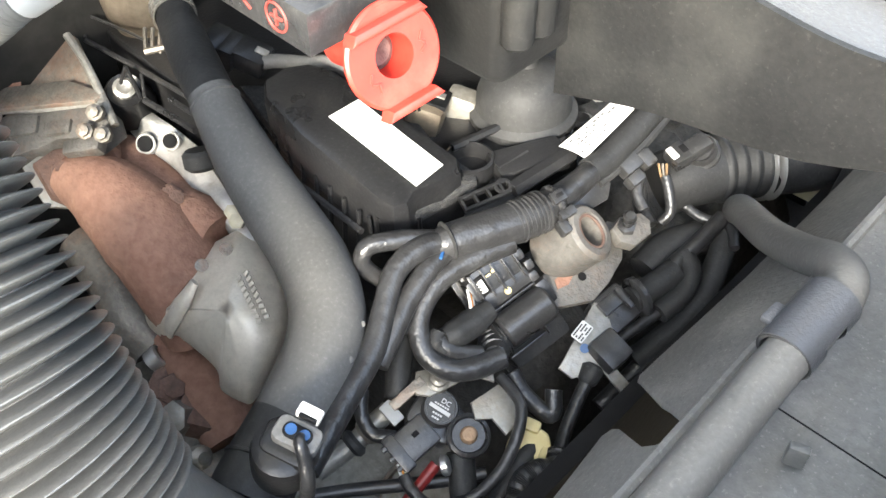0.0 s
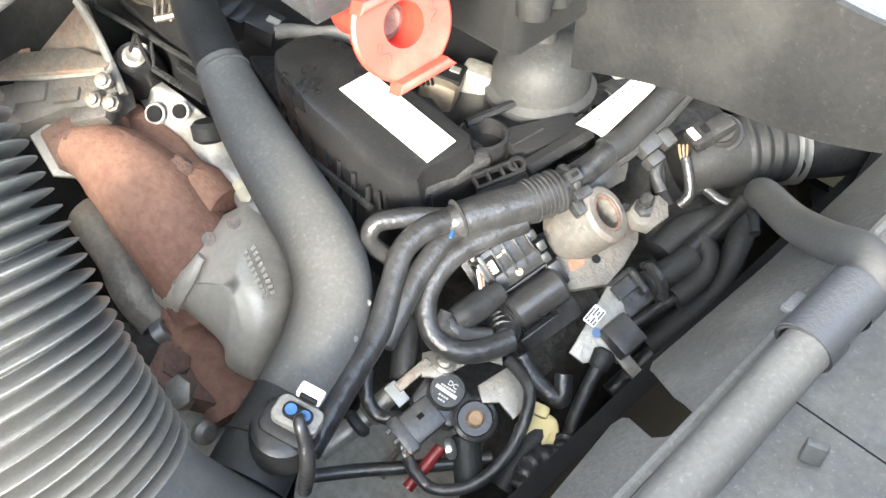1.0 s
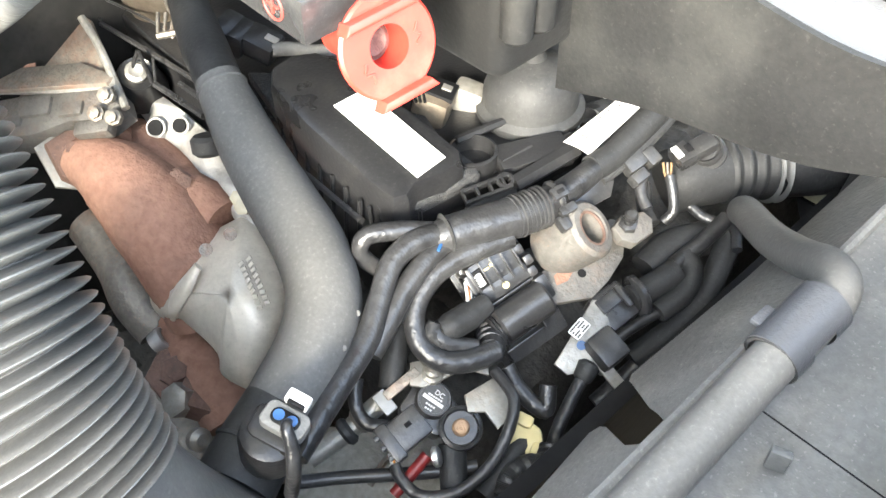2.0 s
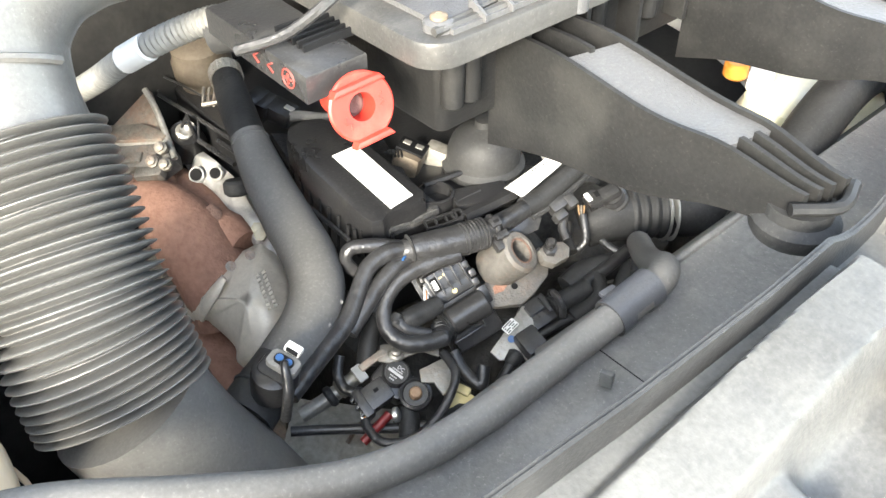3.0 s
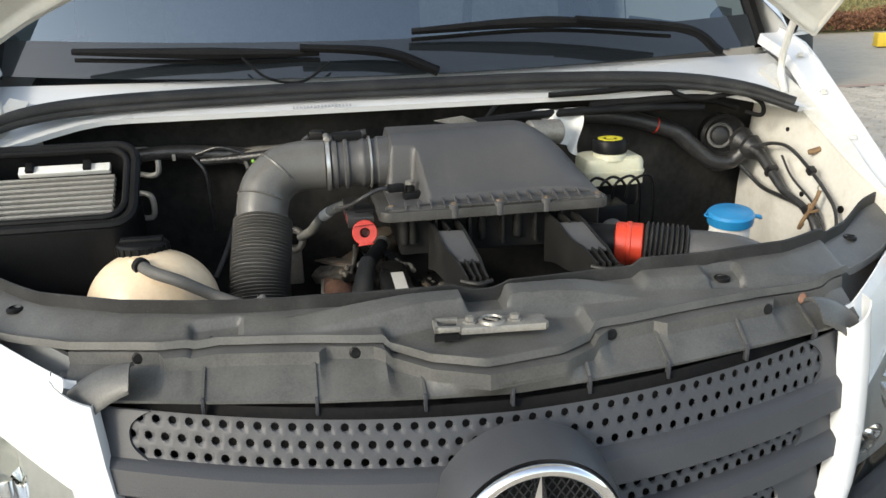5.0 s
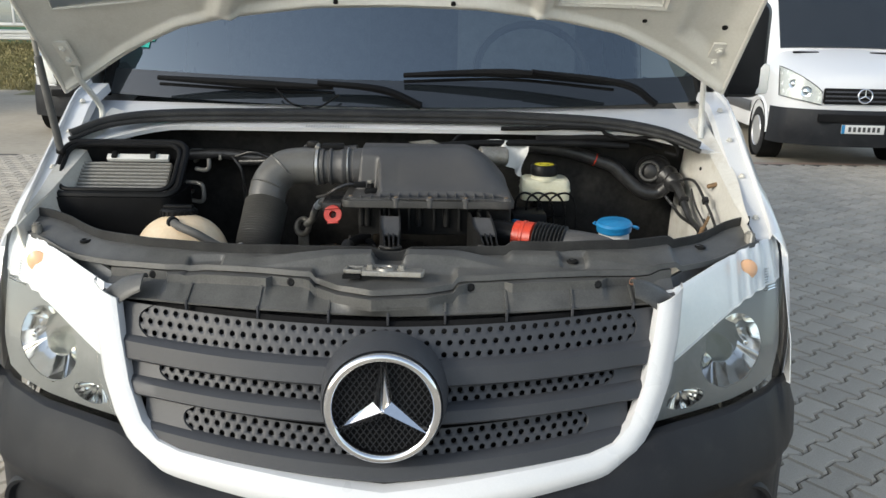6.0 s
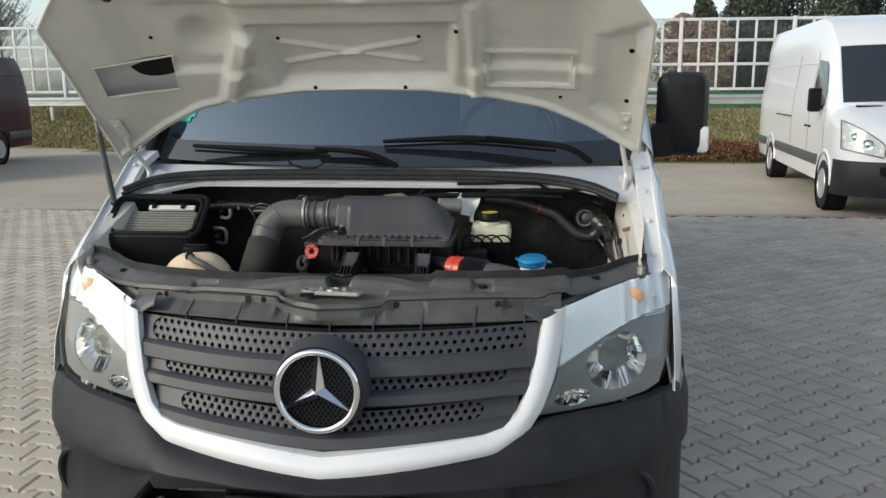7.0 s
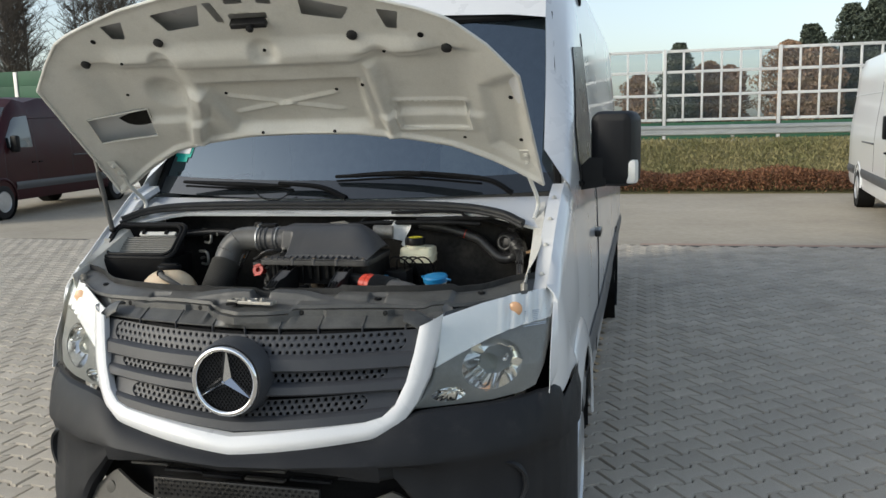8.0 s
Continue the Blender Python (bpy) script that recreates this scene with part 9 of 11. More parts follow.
    paths = [
        ("branch", [(-0.1025, 0.5696, 1.0455), (-0.1219, 0.5753, 1.0505), (-0.1422, 0.5750, 1.0479), (-0.1602, 0.5657, 1.0392), (-0.1800, 0.5541, 1.0304), (-0.2067, 0.5448, 1.0257), (-0.2291, 0.5350, 1.0247), (-0.2484, 0.5262, 1.0239)], [0.0075, 0.0072, 0.0068, 0.0066, 0.0072, 0.0075, 0.0068, 0.0062], WIRE),
        ("branch", [(-0.1051, 0.5672, 1.0435), (-0.1264, 0.5667, 1.0415), (-0.1497, 0.5615, 1.0335), (-0.1666, 0.5555, 1.0265), (-0.1814, 0.5501, 1.0212)], [0.005, 0.0062, 0.0066, 0.0066, 0.006], WIRE),
        ("branch", [(-0.0988, 0.5642, 1.0386), (-0.1182, 0.5661, 1.0354), (-0.1385, 0.5643, 1.0290), (-0.1573, 0.5589, 1.0225)], [0.004, 0.0052, 0.0056, 0.0052], RUBBER),
        ("branch", [(-0.0732, 0.5493, 1.0370), (-0.0989, 0.5573, 1.0365), (-0.1225, 0.5619, 1.0324), (-0.1420, 0.5579, 1.0222), (-0.1519, 0.5448, 1.0107), (-0.1478, 0.5302, 1.0032), (-0.1349, 0.5212, 1.0000), (-0.1173, 0.5161, 0.9983)], [0.0066, 0.0068, 0.0068, 0.0064, 0.006, 0.0064, 0.0068, 0.007], WIRE),
        ("branch", [(-0.1051, 0.5739, 1.0482), (-0.1258, 0.5864, 1.0529), (-0.1422, 0.5955, 1.0539), (-0.1487, 0.5964, 1.0474), (-0.1474, 0.5943, 1.0385), (-0.1407, 0.5884, 1.0277)], [0.0045, 0.0058, 0.0055, 0.005, 0.0054, 0.005], WIRE),
        ("branch", [(-0.1261, 0.5784, 1.0123), (-0.1446, 0.5700, 0.9984), (-0.1588, 0.5603, 0.9877), (-0.1705, 0.5507, 0.9775)], 0.0078, RUBBER),
        ("branch", [(-0.1840, 0.5654, 0.9857), (-0.1924, 0.5572, 0.9771), (-0.1941, 0.5462, 0.9712), (-0.1864, 0.5354, 0.9701)], 0.0042, WIRE),
        ("branch", [(-0.1424, 0.5451, 1.0130), (-0.1385, 0.5356, 1.0062), (-0.1245, 0.5264, 0.9980)], 0.0052, WIRE),
    ]
    for nm, Q, r, mt in paths:
        part(nm, tube(Q, r, 14, 10), mt, t)
    part("heatshrink", tube([(-0.1022, 0.5390, 1.0091), (-0.1155, 0.5404, 1.0082), (-0.1305, 0.5410, 1.0098), (-0.1382, 0.5426, 1.0113)], [0.0062, 0.0088, 0.0086, 0.006], 16, 6), RUBBER, t)
    part("heatshrink", tube([(-0.1380, 0.5457, 1.0163), (-0.1428, 0.5439, 1.0119), (-0.1421, 0.5365, 1.0073)], [0.004, 0.006, 0.004], 12, 6), RUBBER, t)
    part("marker", box(bmesh.new(), (-0.1162, 0.5642, 1.0486), (0.006, 0.002, 0.0015), Matrix.Rotation(radians(30), 4, "Z"), 0.0005), BLUESEAL, t)
    lb = basis((0.0069, 0.5788, 1.0440), (0.0524, 0.5707, 1.0603), (0.0112, 0.5637, 1.0447))
    lw = (Vector((0.0524, 0.5707, 1.0603)) - Vector((0.0069, 0.5788, 1.0440))).length
    def paper(u, v):
        return lb @ Vector((lw * u * (1 - 0.05 * v) + 0.004 * v, 0.0205 * v - 0.004 * u * v, 0.003 + 0.0035 * math.sin(2.2 * v) + (0.004 * (u - 0.8) if u > 0.8 else 0)))
    part("paper_label", sheet(paper, lin(0, 1, 14), lin(0, 1, 8), 0.0005, push=tuple(lb.to_3x3() @ Vector((0, 0, 1)))), LABEL, t, "curled white printed label")
    ink = bmesh.new()
    rng = random.Random(3)
    for r in range(5):
        for k in range(12):
            if rng.random() < 0.5:
                u, v = 0.06 + 0.072 * k, 0.2 + 0.15 * r
                box(ink, Vector(paper(u, v)) + lb.to_3x3() @ Vector((0, 0, 0.0007)), (0.0012 + 0.0014 * rng.random(), 0.0010, 0.0003), lb.to_3x3().to_4x4(), 0.0)
    part("label_print", ink, INK, t)
    # connector blocks
    e = thing("glow_control_unit", (-0.085, 0.53, 0.96), "black control unit with two plugs and yellow marks", "control unit")
    fr = basis((-0.0853, 0.5411, 1.0107), (-0.0547, 0.5350, 1.0184), (-0.0686, 0.5119, 0.9875))
    q3 = fr.to_3x3().to_4x4()
    K = 0.00034
    def blk(name, a, b, h, s, mt, bev=0.0015, parent=e, label=""):
        """A block by its middle and size in steps along the unit, its height in metres."""
        return part(name, box(bmesh.new(), fr @ Vector((a * K, b * K, h)), (s[0] * K, s[1] * K, s[2]), q3, bev), mt, parent, label)
    blk("case", 8, 40, -0.020, (128, 215, 0.018), PLUG, 0.004)
    blk("case_lip", 6, 42, -0.029, (142, 230, 0.003), PLUG, 0.001)
    p1 = blk("plug", -2, -32, -0.006, (96, 62, 0.012), PLUG, 0.002)
    for k in range(5):
        blk("plug_rib", -44 + 22 * k, -32, 0.001, (4, 60, 0.003), PLUG, 0.0004, p1)
    blk("plug_step", 4, 0, -0.004, (96, 30, 0.009), PLUG, 0.002, p1)
    blk("plug_rail", 0, 18, -0.001, (100, 4, 0.004), PLUG, 0.0005, p1)
    blk("plug_mouth", -52, -22, -0.008, (12, 60, 0.016), PLUG, 0.003, p1)
    blk("plug_mouth_dark", -58, -24, -0.007, (4, 48, 0.011), BLACK, 0.001, p1)
    for a, b in ((54, -40), (60, -14), (56, 8)):
        blk("plug_end", a, b, -0.004, (18, 20, 0.010), PLUG, 0.002, p1)
    p2 = part("plug_barrel", rod(bmesh.new(), fr @ Vector((-50 * K, 62 * K, -0.002)), fr @ Vector((56 * K, 62 * K, -0.002)), 0.0116, 30, bev=0.002), PLUG, e, "satin round plug body")
    for a, r in ((-60, 0.0118), (-54, 0.0108)):
        part("plug_flange", clamp_ring(bmesh.new(), fr @ Vector((a * K, 66 * K, -0.002)), q3.to_3x3() @ Vector((1, 0, 0)), r, 0.0022, 26), PLUG, p2)
    part("plug_boot", rod(bmesh.new(), fr @ Vector((-62 * K, 66 * K, -0.002)), (-0.1202, 0.5179, 0.9977), 0.0088, 18, r2=0.0075, bev=0.002), PLUG, p2)
    for k in range(3):
        part("boot_rib", clamp_ring(bmesh.new(), (fr @ Vector((-70 * K, 66 * K, -0.003))).lerp(Vector((-0.1202, 0.5179, 0.9977)), 0.3 * k), Vector((-0.1202, 0.5179, 0.9977)) - fr @ Vector((-62 * K, 66 * K, -0.002)), 0.0086 - 0.0004 * k, 0.0016, 18), PLUG, p2)
    fm = blk("latch_frame", -16, 112, -0.010, (88, 6, 0.012), PLUG, 0.001)
    blk("latch_side", -58, 102, -0.010, (5, 26, 0.012), PLUG, 0.001, fm)
    blk("latch_side", 26, 102, -0.008, (5, 26, 0.014), PLUG, 0.001, fm)
    blk("latch_floor", -16, 100, -0.016, (84, 26, 0.002), PLUG, 0.0005, fm)
    blk("end_block", 62, 48, -0.008, (26, 50, 0.014), PLUG, 0.003)
    blk("end_block", 54, 84, -0.012, (34, 26, 0.012), PLUG, 0.003)
    lk = blk("white_lock", -34, -34, 0.002, (9, 24, 0.003), LABEL, 0.0006)
    for k in range(4):
        blk("lock_tooth", -40, -43 + 6 * k, 0.0025, (4, 3, 0.003), LABEL, 0.0004, lk)
    blk("lock_seat", -34, -34, 0.0008, (20, 36, 0.002), BLACK, 0.0004, lk)
    part("yellow_dot", lathe(bmesh.new(), [(0.0022, 0.0016), (0.0022, 0.0024), (0, 0.0024)], fr, 18), YELLOWP, e)
    blk("yellow_print", -16, -44, 0.0020, (12, 4, 0.0008), YELLOWP, 0.0003)
    blk("yellow_print", -4, -46, 0.0020, (6, 6, 0.0008), YELLOWP, 0.0003)
    for k, mt in enumerate((LABEL, COPPER, LABEL, WIRE, LABEL, RUBBER)):
        a = fr @ Vector((-56 * K, (-44 + 8 * k) * K, -0.003))
        b = Vector((-0.1162, 0.5411, 1.0082)) + q3.to_3x3() @ Vector((0, 0.0012 * (k - 2), 0.004))
        part("wire", tube([a, a.lerp(b, 0.5) + q3.to_3x3() @ Vector((0, 0, 0.002)), b], 0.0010, 6, 5), mt, e)
    # notched zinc plate with code label below the unit
    zb = basis((-0.0628, 0.4981, 0.9803), (-0.0404, 0.4960, 0.9840), (-0.0709, 0.4842, 0.9722))
    zp = thing("bracket_plate", (-0.0627, 0.4935, 0.9786), "notched zinc bracket with code label and blue dot", "bracket")
    part("plate", prism(bmesh.new(), [(-0.024, 0.004), (-0.006, -0.002), (0.022, -0.012), (0.03, -0.004), (0.022, 0.001), (0.026, 0.006), (0.014, 0.010), (0.012, 0.018), (0.004, 0.026), (0.004, 0.044), (-0.004, 0.044), (-0.004, 0.022), (-0.022, 0.014)], -0.0015, 0.0008, zb, 0.0005), ZINC, zp)
    lbm = basis((-0.0622, 0.4991, 0.9856), (-0.0530, 0.4996, 0.9879), (-0.0640, 0.4949, 0.9842))
    part("code_label", prism(bmesh.new(), rounded(0.0130, 0.0082, 0.001, 2), 0.0, 0.0008, lbm), LABEL, zp, "white code label")
    ib = bmesh.new()
    for r in range(4):
        for k in range(7):
            if rng.random() < 0.7:
                box(ib, lbm @ Vector((-0.0048 + 0.0016 * k, -0.0028 + 0.0019 * r, 0.001)), (0.0014, 0.0010, 0.0003), lbm.to_3x3().to_4x4(), 0)
    part("code_print", ib, INK, zp)
    part("paint_dot", lathe(bmesh.new(), [(0.0030, 0.0), (0.0030, 0.0006), (0, 0.0006)], along((-0.0666, 0.4928, 0.9790), (-0.1225, 0.4612, 1.0648)), 12), BLUESEAL, zp, "blue paint dot")
    # lifting eye and ball stud
    L = thing("lifting_eye", (-0.01, 0.52, 0.96), "weathered steel engine lifting eye with ball stud", "lifting eye")
    c, back = Vector((-0.0266, 0.5260, 1.0280)), Vector((-0.0367, 0.5450, 1.0040))
    m = along(c, c + (c - back))
    part("eye", lathe(bmesh.new(), [(0.0100, -0.004), (0.0105, 0.001), (0.0125, 0.0028), (0.0165, 0.0024), (0.0188, 0.0), (0.0192, -0.008), (0.0195, -0.024), (0.0185, -0.034), (0.0100, -0.034), (0.0100, -0.004)], m, 44, False), EYE, L)
    part("eye_hole", lathe(bmesh.new(), [(0.0100, -0.0235), (0.0100, -0.023), (0, -0.023)], m, 22), BLACK, L)
    part("eye_rust", ring_bead(bmesh.new(), m @ Vector((0, 0, 0.0012)), m.to_3x3() @ Vector((0, 0, 1)), 0.0108, 0.0011, 34, 6), DARKRUST, L)
    pb = basis((-0.0386, 0.5236, 0.9975), (-0.0005, 0.5170, 1.0002), (-0.0414, 0.5070, 0.9897))
    part("plate", prism(bmesh.new(), [(-0.038, -0.006), (-0.014, -0.014), (0.03, -0.016), (0.042, -0.02), (0.05, -0.012), (0.034, 0.006), (0.016, 0.014), (0.0, 0.018), (-0.026, 0.008)], -0.004, 0.0015, pb, 0.001), EYE, L)
    part("rust_patch", prism(bmesh.new(), [(-0.014, -0.006), (-0.004, -0.008), (0.0, -0.003), (-0.008, 0.001), (-0.016, 0.0)], 0.0014, 0.0021, pb), RUST, L)
    part("hole", lathe(bmesh.new(), [(0.0028, 0.0014), (0.0028, 0.0020), (0, 0.0020)], pb @ Matrix.Translation((0.003, 0.0015, 0)), 14), BLACK, L)
    eb = basis((0.0029, 0.5146, 1.0188), (0.0207, 0.5108, 1.0168), (-0.0019, 0.5053, 1.0147))
    part("ear", prism(bmesh.new(), [(-0.014, -0.004), (-0.004, -0.009), (0.012, -0.006), (0.015, 0.001), (0.010, 0.009), (-0.006, 0.012), (-0.014, 0.006)], -0.007, 0.001, eb, 0.0012), EYE, L)
    bs = along((-0.0015, 0.5161, 1.0210), Vector((-0.0015, 0.5161, 1.0210)) + Vector((-0.15, -0.2, 1.0)))
    part("stud_hex", lathe(bmesh.new(), [(0.0062, -0.002), (0.0062, 0.003), (0.0045, 0.004), (0, 0.004)], bs, 6), PLUG, L)
    part("ball_stud", lathe(bmesh.new(), [(0.0034, 0.002), (0.0032, 0.006), (0.0040, 0.0072), (0.0047, 0.0098), (0.0044, 0.0122), (0.003, 0.0142), (0, 0.0148)], bs, 20), PLUG, L, "black ball stud")
    # differential pressure sensor
    d = thing("pressure_sensor", (-0.16, 0.525, 0.93), "black pressure sensor on a rusty-bolted steel bracket", "sensor")
    sm = basis((-0.1593, 0.5250, 0.9822), (-0.1563, 0.5153, 0.9788), (-0.1686, 0.5227, 0.9800))
    s3 = sm.to_3x3().to_4x4()
    part("disc", lathe(bmesh.new(), [(0.0108, -0.012), (0.0108, -0.001), (0.0098, 0.0012), (0.0086, 0.0012), (0.0084, 0.0004), (0.0, 0.0004)], sm, 36), PLUG, d)
    part("body", prism(bmesh.new(), rounded(0.030, 0.024, 0.005, 4), -0.02, -0.006, sm @ Matrix.Translation((0.0, 0.004, 0)), 0.002), PLUG, d)
    pm = basis((-0.1809, 0.5260, 0.9713), (-0.1631, 0.5238, 0.9760), (-0.1807, 0.5157, 0.9671))
    p3 = pm.to_3x3().to_4x4()
    pl = part("plug", box(bmesh.new(), pm @ Vector((0, 0, -0.004)), (0.026, 0.020, 0.014), p3, 0.0025), PLUG, d)
    part("plug_window", box(bmesh.new(), pm @ Vector((0.003, -0.002, 0.0032)), (0.004, 0.003, 0.0008), p3, 0.0003), BLACK, pl)
    part("plug_collar", box(bmesh.new(), pm @ Vector((-0.011, 0, -0.004)), (0.008, 0.024, 0.016), p3, 0.002), PLUG, pl)
    for k in range(3):
        part("plug_rib", box(bmesh.new(), pm @ Vector((-0.015, -0.007 + 0.007 * k, -0.002)), (0.005, 0.003, 0.010), p3, 0.0008), PLUG, pl)
    pr = bmesh.new()
    for v, n in ((0.0012, 6), (-0.0044, 4), (-0.0068, 3)):
        for k in range(n):
            box(pr, sm @ Matrix.Rotation(radians(-2), 4, "Z") @ Vector((-0.0016 * n / 2 + 0.0016 * k + 0.0008, -v, 0.0006)), (0.0012, 0.0010, 0.0003), s3, 0)
    box(pr, sm @ Vector((0.0, 0.0012, 0.0005)), (0.0135, 0.0022, 0.0002), s3, 0)
    part("print", pr, SILVERINK, d)
    tx = bpy.data.curves.new("mark", "FONT")
    tx.body, tx.size, tx.extrude, tx.align_x = "DC", 0.0042, 0.0002, "CENTER"
    tm = bpy.data.objects.new("mark_tmp", tx)
    me = bpy.data.meshes.new_from_object(tm)
    bpy.data.objects.remove(tm)
    bt = bmesh.new()
    bt.from_mesh(me)
    bt.transform(sm @ Matrix.Diagonal((1, -1, 1, 1)) @ Matrix.Translation((0.0012, 0.0028, 0.0006)))
    part("lettering", bt, SILVERINK, d)
    lm = basis((-0.1580, 0.5039, 0.9753), (-0.1520, 0.4963, 0.9740), (-0.1660, 0.4999, 0.9714))
    part("lug", lathe(bmesh.new(), [(0.0125, -0.012), (0.0130, -0.004), (0.0125, -0.001), (0.0105, 0.0), (0.0095, -0.002), (0, -0.002)], lm, 26), PLUG, d)
    part("rusty_bolt", lathe(bmesh.new(), [(0.0052, -0.002), (0.0050, 0.002), (0.0038, 0.0036), (0.0016, 0.0042), (0, 0.0036)], lm, 14), TANRUST, d, "rusty brass bolt head")
    part("hose", tube([(-0.1632, 0.5059, 0.9608), (-0.1701, 0.4980, 0.9534), (-0.1791, 0.4876, 0.9458)], 0.0082, 16, 6), RUBBER, d)
    part("hose_clip", clamp_ring(bmesh.new(), (-0.1770, 0.5045, 0.9646), (0.6, -0.5, 0.2), 0.0045, 0.005, 12), CLAMPM, d, "small bright spring clip")
    part("red_lead", tube([(-0.1796, 0.5093, 0.9634), (-0.1899, 0.5091, 0.9591), (-0.2063, 0.5088, 0.9522)], 0.0036, 10, 6), REDCABLE, d)
    for k, mt in enumerate((LABEL, COPPER, LABEL)):
        part("wire", tube([tuple(Vector((-0.1950, 0.5248, 0.9640)).lerp(Vector((-0.1909, 0.5207, 0.9638)), k / 3)), tuple(Vector((-0.1971, 0.5209, 0.9626)).lerp(Vector((-0.1937, 0.5175, 0.9625)), k / 3)), tuple(Vector((-0.1979, 0.5164, 0.9617)).lerp(Vector((-0.1959, 0.5143, 0.9616)), k / 3))], 0.0010, 6, 5), mt, d)
    part("lead", tube([(-0.1973, 0.5178, 0.9630), (-0.1997, 0.5089, 0.9608), (-0.1972, 0.4949, 0.9583), (-0.1818, 0.4813, 0.9618), (-0.1607, 0.4775, 0.9703), (-0.1414, 0.4820, 0.9807), (-0.1291, 0.4905, 0.9865), (-0.1252, 0.5013, 0.9883), (-0.1233, 0.5117, 0.9885)], 0.0035, 12, 10), WIRE, d)
    # steel bracket over the sensor
    bp = thing("sensor_bracket", (-0.1451, 0.5296, 0.9865), "bent zinc bracket with a cap nut", "bracket")
    b0 = basis((-0.1510, 0.5353, 0.9893), (-0.1329, 0.5230, 0.9872), (-0.1533, 0.5262, 0.9871))
    part("strap", prism(bmesh.new(), [(-0.012, -0.008), (0.004, -0.010), (0.022, -0.011), (0.034, -0.004), (0.033, 0.004), (0.02, -0.002), (0.006, 0.004), (-0.006, 0.008), (-0.014, 0.006)], -0.002, 0.0, b0, 0.0005), STEEL, bp)
    part("cap_nut", lathe(bmesh.new(), [(0.0066, -0.003), (0.0066, 0.001), (0.0048, 0.0025), (0.0048, 0.005), (0.003, 0.0065), (0, 0.0065)], b0, 18), STEEL, bp)
    b2 = basis((-0.1355, 0.5026, 0.9796), (-0.1235, 0.4994, 0.9798), (-0.1427, 0.4926, 0.9762))
    part("tab", prism(bmesh.new(), [(-0.012, -0.010), (0.010, -0.012), (0.0115, 0.002), (0.004, 0.014), (-0.004, 0.016), (-0.006, 0.004), (-0.015, 0.0)], -0.002, 0.0005, b2, 0.0005), STEEL, bp)
    b3 = basis((-0.1720, 0.5435, 0.9867), (-0.1578, 0.5424, 0.9898), (-0.1738, 0.5371, 0.9838))
    part("tab", box(bmesh.new(), b3 @ Vector((0.004, 0, 0)), (0.024, 0.006, 0.004), b3.to_3x3().to_4x4(), 0.001), CASTING, bp)
    part("tab_end", box(bmesh.new(), b3 @ Vector((-0.010, 0.002, -0.002)), (0.008, 0.014, 0.004), b3.to_3x3().to_4x4(), 0.001), LAMPGREY, bp)
    # pipe union and tan casting below
    u = thing("pipe_union", (-0.2, 0.555, 0.9), "bright steel pipe union between hoses", "pipe union")
    part("pipe", tube([(-0.2277, 0.5605, 0.9533), (-0.2049, 0.5557, 0.9595), (-0.1752, 0.5526, 0.9687)], 0.0062, 16, 5), STEEL, u)
    part("rubber_ring", rod(bmesh.new(), (-0.2062, 0.5549, 0.9608), (-0.1998, 0.5539, 0.9630), 0.0088, 18, bev=0.002), RUBBER, u)
    part("nut", rod(bmesh.new(), (-0.1970, 0.5539, 0.9635), (-0.1906, 0.5529, 0.9657), 0.0082, 16, bev=0.002), STEEL, u)
    gb = thing("gearbox_casting", (-0.2013, 0.5568, 0.9127), "dirty tan cast housing below the sensor", "casting")
    part("housing", sheet(lambda a, b: tuple(basis((-0.2077, 0.5925, 0.9195), (-0.1532, 0.5339, 0.9147), (-0.2328, 0.5636, 0.9104)) @ Vector((0.10 * a - 0.01, 0.06 * b - 0.005, 0.006 * math.sin(4 * a) * math.sin(3 * b) + 0.002 * noise.noise(Vector((a * 9, b * 7, 0)))))), lin(0, 1, 26), lin(0, 1, 16), 0.01, push=(0, 0, -1)), TANCAST, gb)
    part("seam", tube([(-0.2038, 0.5382, 0.9189), (-0.1903, 0.5409, 0.9255), (-0.1770, 0.5404, 0.9285)], 0.0022, 6, 6), CASTING, gb)
    cb2 = thing("battery_cable", (-0.2024, 0.5197, 0.9555), "glossy black cable along the casting", "cable")
    part("cable", tube([(-0.2425, 0.5522, 0.9543), (-0.2214, 0.5376, 0.9526), (-0.2012, 0.5213, 0.9518), (-0.1776, 0.5036, 0.9496), (-0.1586, 0.4899, 0.9499)], 0.0040, 12, 8), PLUG, cb2)
    y = thing("yellow_cap", (-0.13, 0.485, 0.92), "old yellow plastic filler cap", "cap")
    ym = basis((-0.1325, 0.4785, 0.9648), (-0.1279, 0.4674, 0.9629), (-0.1417, 0.4748, 0.9617))
    part("cap", prism(bmesh.new(), [(0.0125 * (1 + 0.12 * math.sin(3 * a)) * math.cos(a), 0.0115 * (1 + 0.12 * math.cos(2 * a)) * math.sin(a)) for a in lin(0, 2 * math.pi, 20)[:-1]], -0.02, 0.003, ym, 0.003), YELLOWP, y)
    part("lug", box(bmesh.new(), ym @ Vector((0.011, 0.004, 0.0)), (0.010, 0.010, 0.010), ym.to_3x3().to_4x4(), 0.003), YELLOWP, y)
    part("lug", box(bmesh.new(), ym @ Vector((-0.004, -0.009, 0.002)), (0.012, 0.008, 0.008), ym.to_3x3().to_4x4(), 0.003), YELLOWP, y)
    b = thing("braided_sleeve", (-0.135, 0.46, 0.92), "black braided cable sleeve", "cable sleeve")
